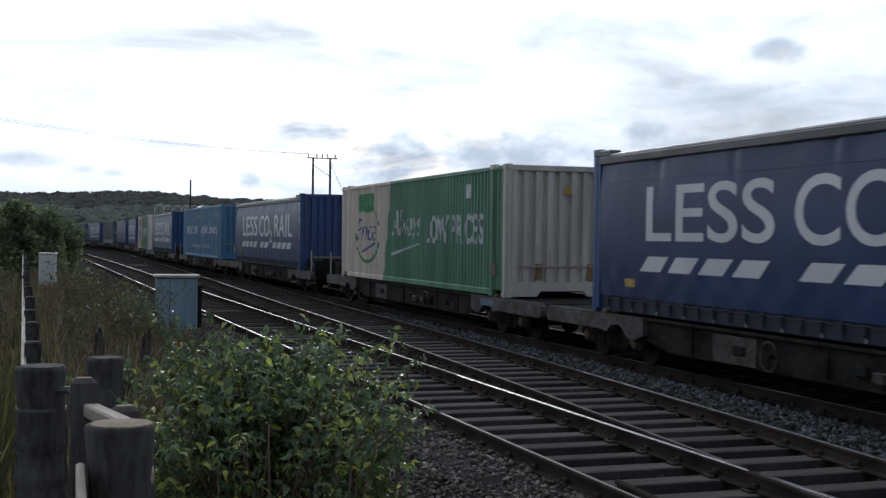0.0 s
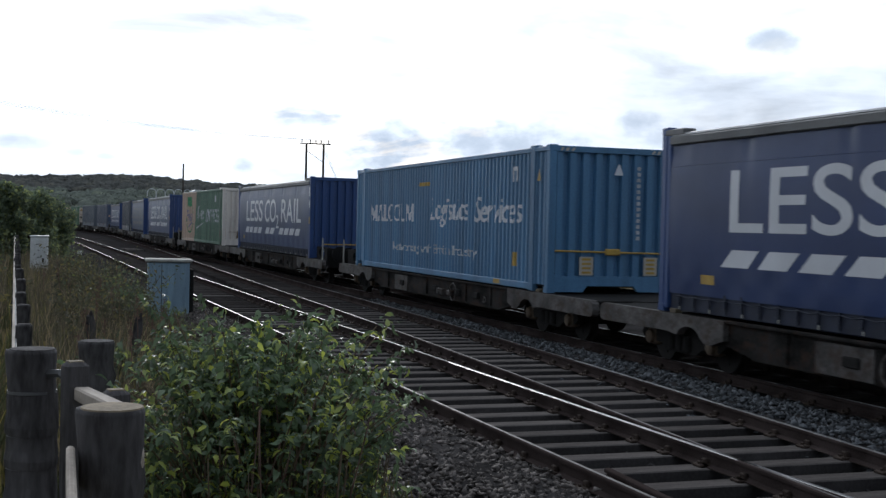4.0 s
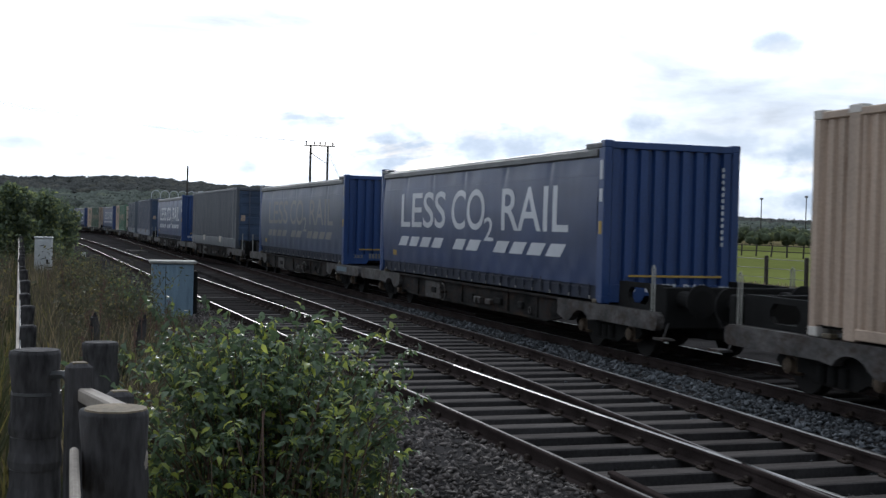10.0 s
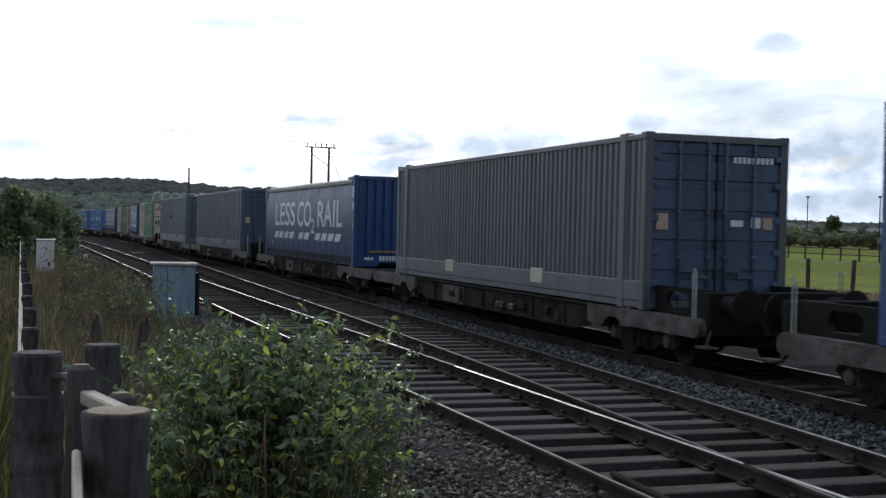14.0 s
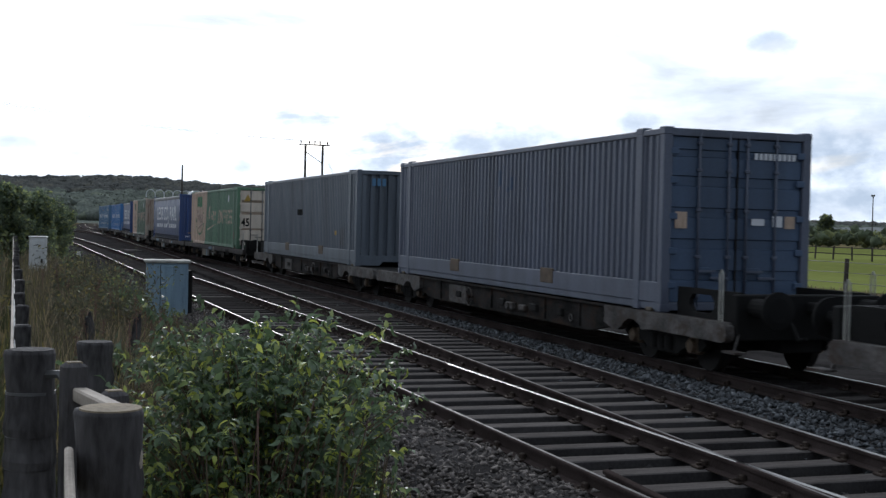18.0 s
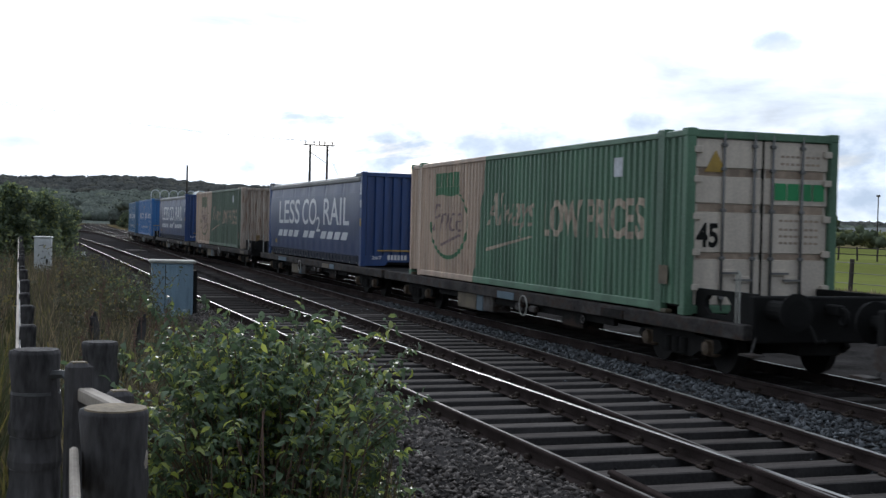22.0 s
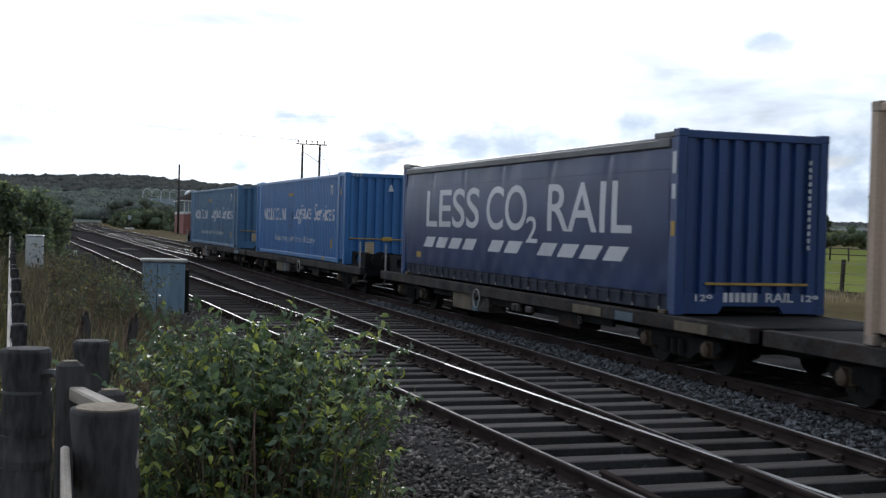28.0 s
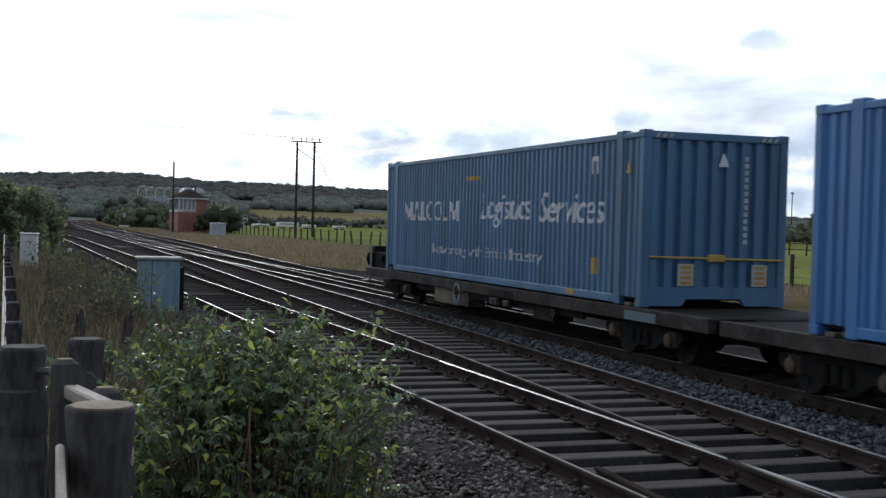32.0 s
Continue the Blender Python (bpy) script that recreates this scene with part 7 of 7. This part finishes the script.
for k in range(2):
    y = -wy + 0.66 + k * 1.2
    wn = part("window", Geo().box(wx - 0.1, y - 0.56, h1 + 0.12, wx + 0.03, y + 0.56, h2 - 0.05), M_WHITE, sb)
    for d in (-0.26, 0.26):
        part("pane", Geo().box(wx + 0.02, y + d - 0.21, h1 + 0.28, wx + 0.045, y + d + 0.21, h2 - 0.2), M_GLASS, wn)
part("sill", Geo().box(-wx - 0.05, -wy - 0.08, h1 - 0.08, wx + 0.08, -wy + 2.5, h1 + 0.0), M_WHITE, sb)
e = 0.28
part("roof", Geo().add([(-wx - e, -wy - e, h2), (wx + e, -wy - e, h2), (wx + e, wy + e, h2), (-wx - e, wy + e, h2), (-wx + 2.4, 0, h2 + 1.35), (wx - 2.4, 0, h2 + 1.35)],
                       [(0, 1, 5, 4), (1, 2, 5), (2, 3, 4, 5), (3, 0, 4), (3, 2, 1, 0)]), M_SLATE, sb, "brown tiled hipped roof")
part("gutter", Geo().box(-wx - e, -wy - e - 0.06, h2 - 0.12, wx + e, -wy - e + 0.06, h2 + 0.02).box(wx + e - 0.06, -wy - e, h2 - 0.12, wx + e + 0.06, wy + e, h2 + 0.02), M_WHITE, sb)
part("stove_pipe", Geo().tube([(-1.2, 1.2, h2 + 0.5), (-1.2, 1.2, h2 + 2.0)], 0.12, 8), M_POLE, sb)


def pole(name, x, y, height, r0, label, lean=0.0, group="poles"):
    p = thing(name, label, "pole", group, at=pose(x, y, ground_z(x, y), 0, lean))
    part("shaft", Geo().tube([(0, 0, -0.3), (0, 0, height * 0.5), (0, 0, height)], [r0, r0 * 0.85, r0 * 0.7], 10), M_POLE, p, smooth=True)
    return p


pole("telegraph_pole", -175, 22.1, 9.9, 0.17, "single dark wooden pole beside the signal box", group="single pole")
hp = thing("power_pole", "twin-legged wooden power pole with a crossarm and insulators", "power pole", at=pose(-159.3, 37.2, ground_z(-159, 37), 0, 0, 0))
PH = 12.55
for dx, dy in ((1.35, -1.25), (-1.35, 1.05)):
    part("leg", Geo().tube([(0.0, dy, -0.3), (0.0, dy, PH)], [0.19, 0.14], 10), M_POLE, hp, smooth=True)
part("crossarm", Geo().box(-0.07, -2.15, PH - 0.12, 0.07, 2.0, PH + 0.03, 0.02), M_POLE, hp)
for y in (-1.85, -0.75, 0.0, 0.7, 1.7):
    part("insulator", Geo().tube([(0, y, PH + 0.03), (0, y, PH + 0.18), (0, y, PH + 0.2), (0, y, PH + 0.34), (0, y, PH + 0.36), (0, y, PH + 0.5)], [0.06, 0.05, 0.13, 0.06, 0.12, 0.03], 8), M_INSULATOR, hp)
part("brace", Geo().tube([(0, -1.2, PH - 1.0), (0, 1.0, PH - 2.4)], 0.05, 6), M_POLE, hp)
part("stay_wire", Geo().tube([(0, 1.05, PH - 0.8), (-0.5, 3.0, PH - 4.6)], 0.025, 4), M_WIRE, hp)
part("stay_wire", Geo().tube([(0, 1.05, PH - 0.3), (-0.7, 3.6, PH - 5.5)], 0.02, 4), M_WIRE, hp)
for k, y in enumerate((-1.85, 0.0, 1.7)):
    wl = thing("overhead_wire", "thin sagging overhead line wire", "wire", "overhead wires")
    a, b = Vector((-159.3, 37.2 + y, ground_z(-159, 37) + PH + 0.45)), Vector((-134.7, -9.4 + y * 0.6, 14.6))
    pts = [a.lerp(b, u) - Vector((0, 0, 3.2 * u * (1 - u))) for u in np.linspace(0, 1, 14)]
    part("wire", Geo().tube(pts, 0.011, 4), M_WIRE, wl)

# ======== fences, field things ========
post_far = Geo().box(-0.07, -0.07, -0.2, 0.07, 0.07, 1.35, 0.02).mesh("post", M_POLE)
ff = thing("field_fence", "post and wire fence between verge and pasture", "fence")
x = -20.0
while x > -240:
    y = 30.8 + 0.25 * math.sin(x * 0.05)
    part("post", post_far, M_POLE, ff, at=pose(x, y, ground_z(x, y), 3 * rng.normal(), 3 * rng.normal()))
    x -= 2.9
for z in (0.4, 0.8, 1.2):
    part("wire", Geo().tube([(xx, 30.8 + 0.25 * math.sin(xx * 0.05), ground_z(xx, 31) + z) for xx in np.linspace(-20, -240, 40)], 0.012, 4), M_WIRE, ff)
ff = thing("field_fence", "wooden fence across the pasture", "fence")
for k in range(46):
    x, y = -40 - 3.0 * k, 72 + 0.12 * k
    part("post", post_far, M_POLE, ff, at=pose(x, y, ground_z(x, y), 3 * rng.normal(), 3 * rng.normal()))
for z in (0.55, 1.15):
    part("rail", Geo().box(-178, -0.04, z, -40, 0.04, z + 0.1), M_POLE, ff, at=pose(0, 0, 0) @ Matrix.Translation((0, 74.0, ground_z(0, 74))) @ pose(0, 0, 0, 0, 0, -1.2))
gate = thing("field_gate", "dark timber strut gate post beside the field fence", "gate", at=pose(-37.5, 31.0, ground_z(-37, 31)))
part("gate_post", Geo().box(-0.12, -0.12, -0.2, 0.12, 0.12, 1.7, 0.02), M_POLE, gate)
part("gate_post", Geo().box(-0.1, 1.9, -0.2, 0.1, 2.1, 1.3, 0.02), M_POLE, gate)
part("strut", Geo().tube([(0, 0.1, 0.9), (-0.9, 1.2, 0.0)], 0.06, 6), M_POLE, gate)


# hedges and trees in the fields
ico = bmesh.new()
bmesh.ops.create_icosphere(ico, subdivisions=2, radius=1.0)
ICO_V = np.array([v.co for v in ico.verts])
ICO_F = np.array([[v.index for v in p.verts] for p in ico.faces])
ico.free()


def bank_of_leaves(name, spots, label, mat, leaf, per, seed, category="hedge", kind="stuff"):
    """Uneven rounded clumps with leaves standing out of them."""
    q = np.random.default_rng(seed + 200)
    cs = [(x, y, z) for x, y, z, w in spots]
    v, f = leaf_cloud(cs, [1.12 * w for x, y, z, w in spots], per, leaf, 0.1, 0.8, seed)
    vs, fs, n = [v], [f], len(v)
    for x, y, z, w in spots:
        bump = 1 + 0.24 * q.normal(size=(len(ICO_V), 1))
        vs.append(ICO_V * bump * (w, w, w * q.uniform(0.7, 1.0)) * 0.80 + (x, y, z))
        fs.append(ICO_F + n)
        n += len(ICO_V)
    return tagged(new(name, raw_mesh(name, np.concatenate(vs), np.concatenate(fs), mat, True)), label, category, kind=kind)


# white caravan and a low trailer parked in the far field
fx, fy = -440.0, 78.0
fz = ground_z(fx, fy)
caravan = thing("caravan", "white caravan parked far off in the field", "caravan", at=pose(fx, fy, fz, 0, 0, -80))
part("body", Geo().box(-3.8, -1.15, 0.45, 3.8, 1.15, 2.75, 0.15), M_PALE_ROOF, caravan)
for u in (-3.1, -1.7, 1.2):
    part("window", Geo().box(u, 1.13, 1.45, u + 0.8, 1.17, 2.1, 0.01), M_BLACK, caravan)
for u in (-0.5, 0.35):
    part("wheel", Geo().tube([(u, 0.93, 0.32), (u, 1.13, 0.32)], 0.32, 14, caps=True), M_BLACK, caravan)
trailer = thing("trailer", "low white flat trailer beside the caravan", "trailer", at=pose(fx + 1.0, fy - 8.5, fz, 0, 0, -80))
part("bed", Geo().box(-4.0, -0.95, 0.5, 4.0, 0.95, 1.25, 0.05), M_PALE_ROOF, trailer)
for u in (-0.45, 0.3):
    part("wheel", Geo().tube([(u, 0.72, 0.3), (u, 0.94, 0.3)], 0.3, 14, caps=True), M_BLACK, trailer)

r = np.random.default_rng(5)
tree("field_tree", -187, 113, 8.6, 4.6, "round dark field tree beyond the pasture", 6500, 0.5, 0.35, None, 61, 0.0, 110)
tree("field_tree", -196, 119, 6.0, 3.8, "smaller dark tree beside the round one", 4000, 0.5, 0.3, None, 62, 0.0, 80)
tree("field_tree", -247, 181.5, 7.2, 2.0, "dark tree in the far hedge", 3500, 0.7, 0.4, None, 63, 0.1, 60)
spots = []
for k in range(420):           # hedge across the fields
    u = r.random()
    spots.append((-300 + 330 * u, 152 + 3 * r.normal() + 18 * u, 0.6 + 1.6 * r.random(), 1.3))
for k in range(380):           # taller trees behind it
    u = r.random()
    spots.append((-340 + 260 * u, 176 + 6 * r.normal() + 22 * u, 0.8 + (2.2 + 1.6 * noise.noise((u * 9, 3, 1))) * r.random(), 1.5))
bank_of_leaves("field_hedge", spots, "dark clipped hedge along the pasture's far side", M_LEAF_SCRUB, 0.42, 30, 71)
spots = []
for k in range(900):           # scrub round the signal box and along the far track
    u = r.random()
    x = -196 - 170 * u
    spots.append((x, LINE_D(x) + (9 if x > -245 else 4.6) + 22 * r.random() ** 0.9, 0.2 + 2.6 * r.random() ** 1.8, 1.5))
spots = [p for p in spots if p[1] < -0.149 * p[0]]      # the scrub stops at the pasture
bank_of_leaves("lineside_scrub", spots, "dark green scrub and bushes along the far curve", M_LEAF_SCRUB, 0.42, 46, 72, "scrub")
spots = [(-176 + 3 * r.normal(), 29.0 + 0.8 * r.normal(), 1.2 + 1.4 * r.random(), 1.3) for k in range(60)] + [(-179.5 + 0.8 * r.normal(), 27.6 + 0.8 * r.normal(), 0.9 + 1.2 * r.random(), 0.9) for k in range(30)]
bank_of_leaves("scrub", spots, "dark bushes beside the signal box", M_LEAF_DARK, 0.4, 40, 73, "scrub")
spots = []
for k in range(700):           # wooded side of the line to the left of the far tracks
    x = -150 - 260 * r.random()
    spots.append((x, LINE_A(x) - 5 - 35 * r.random() ** 1.5 if x > -230 else LINE_B(x) - 4.8 - 24 * r.random() ** 1.4, 0.4 + 2.8 * r.random() ** 1.5, 1.7))
bank_of_leaves("line_bushes", spots, "dark bushes between the diverging lines", M_LEAF_SCRUB, 0.42, 40, 74, "scrub")
spots = []
for k in range(1500):          # belt of trees across the middle distance
    u = r.random()
    y = -160 + 620 * u
    x = -430 - 40 * r.random() + 90 * max(0, u - 0.45)
    top = 8.0 - 5.6 * max(0.0, min(1.0, (u - 0.36) / 0.04))
    if abs(y - LINE_B(x) - 2) < 6.5:
        continue
    spots.append((x, y, top * r.random() ** 0.9, 2.4 if u < 0.38 else 1.3))
bank_of_leaves("tree_belt", spots, "belt of dark trees at the foot of the hill", M_LEAF_HAZED, 0.7, 24, 75, "woods")

# wooded hill: terrain under a canopy of many uneven clumps
def ridge_top(az):
    """Height of the skyline's crest at an azimuth (degrees from the line, 180 straight down it)."""
    ks = ((186, 31.5), (180, 32.5), (176, 35.4), (174.5, 35.3), (171, 31.6), (166, 29.6), (162, 27.6), (156, 24.0), (150, 18.0), (144, 14.0), (136, 12.0))
    for (a0, h0), (a1, h1) in zip(ks, ks[1:]):
        if a1 <= az <= a0:
            return h0 + (h1 - h0) * (a0 - az) / (a0 - a1)
    return 31.0 if az > 186 else 12.0


hv = []
HA, HR = np.linspace(200, 128, 73), np.array([520, 600, 700, 800, 900, 985, 1080, 1300])
for a in HA:
    for q in HR:
        up = min(1.0, max(0.0, (q - 520) / 440)) ** 1.3
        z = -0.6 + (ridge_top(a) - 5.5) * up * (1.0 if q < 1000 else 0.92)
        hv.append((q * math.cos(radians(a)), q * math.sin(radians(a)), z))
hf = [(i * 8 + j, (i + 1) * 8 + j, (i + 1) * 8 + j + 1, i * 8 + j + 1) for i in range(len(HA) - 1) for j in range(7)]
tagged(new("hill", raw_mesh("hill", hv, hf, M_LEAF_HAZED, True)), "long low hill on the horizon under its woods", "hill", kind="structure")
hv = []
HA2, HR2 = np.linspace(169.5, 134, 40), np.array([500, 540, 600, 660, 705])
for a in HA2:
    for q in HR2:
        up = min(1.0, max(0.0, (q - 520) / 440)) ** 1.3
        hv.append((q * math.cos(radians(a)), q * math.sin(radians(a)), -0.2 + (ridge_top(a) - 5.5) * up))
hf = [(i * 5 + j, (i + 1) * 5 + j, (i + 1) * 5 + j + 1, i * 5 + j + 1) for i in range(len(HA2) - 1) for j in range(4)]
tagged(new("hill_field", raw_mesh("hill_field", hv, hf, M_FIELD_FAR, True)), "pale strip of field at the foot of the hill", "field", kind="structure")
for name, low, high, count, mat, label in (("crest_woods", 800, 1000, 6000, M_WOOD_CREST, "dark woods along the crest of the hill"), ("slope_woods", 560, 800, 6500, M_LEAF_HAZED, "grey-green woods and scrub on the hill's slope")):
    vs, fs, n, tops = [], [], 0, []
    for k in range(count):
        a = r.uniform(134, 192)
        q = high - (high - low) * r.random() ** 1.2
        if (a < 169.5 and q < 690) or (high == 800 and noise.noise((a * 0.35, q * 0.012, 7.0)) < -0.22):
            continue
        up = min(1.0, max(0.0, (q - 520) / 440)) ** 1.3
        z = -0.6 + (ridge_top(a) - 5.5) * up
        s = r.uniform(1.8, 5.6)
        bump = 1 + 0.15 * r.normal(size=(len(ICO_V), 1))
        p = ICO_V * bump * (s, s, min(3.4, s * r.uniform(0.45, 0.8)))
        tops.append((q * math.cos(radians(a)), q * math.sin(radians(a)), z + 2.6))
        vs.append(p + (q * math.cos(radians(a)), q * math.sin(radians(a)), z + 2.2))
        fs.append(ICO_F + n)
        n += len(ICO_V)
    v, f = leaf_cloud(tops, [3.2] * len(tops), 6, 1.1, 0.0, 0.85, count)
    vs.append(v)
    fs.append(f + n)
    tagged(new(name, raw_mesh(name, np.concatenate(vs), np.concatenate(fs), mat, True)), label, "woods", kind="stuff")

# arched canopies of a yard, half hidden behind the signal box
yard = thing("arched_shed", "long pale shed with a row of arched roof hoops", "shed", at=pose(-447, 52, ground_z(-440, 52)))
for k in range(5):
    y = -6.4 + k * 3.1
    hoop = [(0.0, y + 1.5 * math.cos(a), 11.3 + 1.45 * math.sin(a)) for a in np.linspace(0, math.pi, 12)]
    part("hoop", Geo().tube(hoop, 0.14, 6), M_PALE_ROOF, yard)
for y in np.arange(-7.95, 9, 3.1):
    part("column", Geo().box(-0.12, y - 0.12, 0, 0.12, y + 0.12, 11.3), M_PALE_ROOF, yard)
for y in (8.6, 12.2):
    part("roof_vault", Geo().prism([(-2.1, 0), (2.1, 0)] + [(2.1 * math.cos(a), 1.75 * math.sin(a)) for a in np.linspace(0.1, 3.04, 12)], -9, 0), M_PALE_ROOF, yard, "pale vaulted roof", at=pose(-1, y, 11.0, 0, 0, 90))
part("shed_wall", Geo().box(-10, -8, 0, -9.6, 16, 9.6), M_PALE_CAB, yard)

# parked vans and low sheds at the far edge of the pasture
for i, (x, y, l, w, h) in enumerate([(-323, 63.5, 4.4, 2.4, 0.6), (-322, 70.5, 5.6, 2.4, 1.15), (-321, 76.0, 3.4, 2.2, 0.7), (-318, 83.5, 3.2, 2.2, 0.6)]):
    vn = thing("parked_trailer", "small white trailer parked at the field's edge", "trailer", "far trailers", at=pose(x, y, ground_z(x, y), 0, 0, 90 + 6 * (i % 3)))
    part("body", Geo().box(-l / 2, -w / 2, 0.35, l / 2, w / 2, h + 0.5, 0.12), M_WHITE, vn)
    part("window_strip", Geo().box(-l / 2 + 0.6, -w / 2 - 0.02, h - 0.05, l / 2 - 0.6, -w / 2 + 0.01, h + 0.2), M_GLASS, vn)
    for dx in (-l / 4, l / 4):
        part("wheel", Geo().tube([(dx, -w / 2 + 0.1, 0.28), (dx, w / 2 - 0.1, 0.28)], 0.28, 10), M_BLACK, vn)
shed = thing("farm_shed", "long low shed with a pale curved roof across the fields", "shed", at=pose(-285, 226, ground_z(-285, 226), 0, 0, 55))
part("wall", Geo().box(-26, -6, 0, 26, 6, 3.0), M_WAGON, shed)
part("roof", Geo().prism([(-27, 2.9), (27, 2.9), (26, 4.2), (0, 4.9), (-26, 4.2)], -6.6, 6.6), M_PALE_ROOF, shed)
for x, y, h in ((-262, 172, 11.0), (-264.7, 186.8, 12.0), (-236, 186, 11.5), (-300, 160, 10.5)):
    lp = pole("lamp_mast", x, y, h, 0.16, "thin grey floodlight mast in the distance", group="floodlight masts")
    part("lamp_head", Geo().box(-0.5, -0.2, h, 0.5, 0.2, h + 0.45, 0.05), M_WIRE, lp)


# ======== motion of the train ========
path_x = np.arange(70.0, -430.0, -0.5)
path_y = np.array([LINE_C(x) for x in path_x])
seg = np.hypot(np.diff(path_x), np.diff(path_y))
path_s = 70.0 - np.concatenate([[0], np.cumsum(seg)])      # arc length, equal to x where the line is straight


def on_line(s):
    return Vector((np.interp(s, path_s[::-1], path_x[::-1]), np.interp(s, path_s[::-1], path_y[::-1]), 0.0))


def run(t):
    """How far the train has come at t seconds."""
    tt = np.linspace(0, t, 200)
    vv = np.interp(tt, KNOT_T, KNOT_V)
    return float(np.sum((vv[1:] + vv[:-1]) / 2) * (tt[1] - tt[0])) if t > 0 else 0.0


def wagon_pose(s):
    a, b = on_line(s - BOGIE_X), on_line(s + BOGIE_X)
    m = (a + b) / 2
    return pose(m.x, m.y, 0.0, 0, 0, math.degrees(math.atan2(b.y - a.y, b.x - a.x)))


def motions():
    steps = [0.5 * k for k in range(65)]
    gone = [run(t) for t in steps]
    for n in range(1, 19):
        rows = [(t, wagon_pose(wagon_s[n] + d)) for t, d in zip(steps, gone)]
        walk(wagons[n], rows)
        dx = REAR[n - 1] + CL / 2 - wagon_s[n]
        walk(boxes[n], [(t, m @ pose(dx, 0, DECK)) for t, m in rows])
    # wheels: the same turning for all wheels that sit alike in their bogies
    times = [k / 30.0 for k in range(961)]
    fine = np.interp(times, steps, gone)
    lead = {}
    for b in [o for w in wagons.values() for o in w.children if o.name.startswith("bogie")]:
        for ws in [o for o in b.children if o.name.startswith("wheelset")]:
            ax = 0.9 if ws.matrix_basis.translation.x > 0 else -0.9
            if ax not in lead:
                walk(ws, [(t, pose(ax, 0, WHEEL_R, 0, math.degrees(d / WHEEL_R) % 360.0, 0)) for t, d in zip(times, fine)])
                lead[ax] = ws
            else:
                ws.rotation_mode = "QUATERNION"
                keys = ws.animation_data_create()
                keys.action = lead[ax].animation_data.action
                keys.action_slot = lead[ax].animation_data.action_slot


motions()
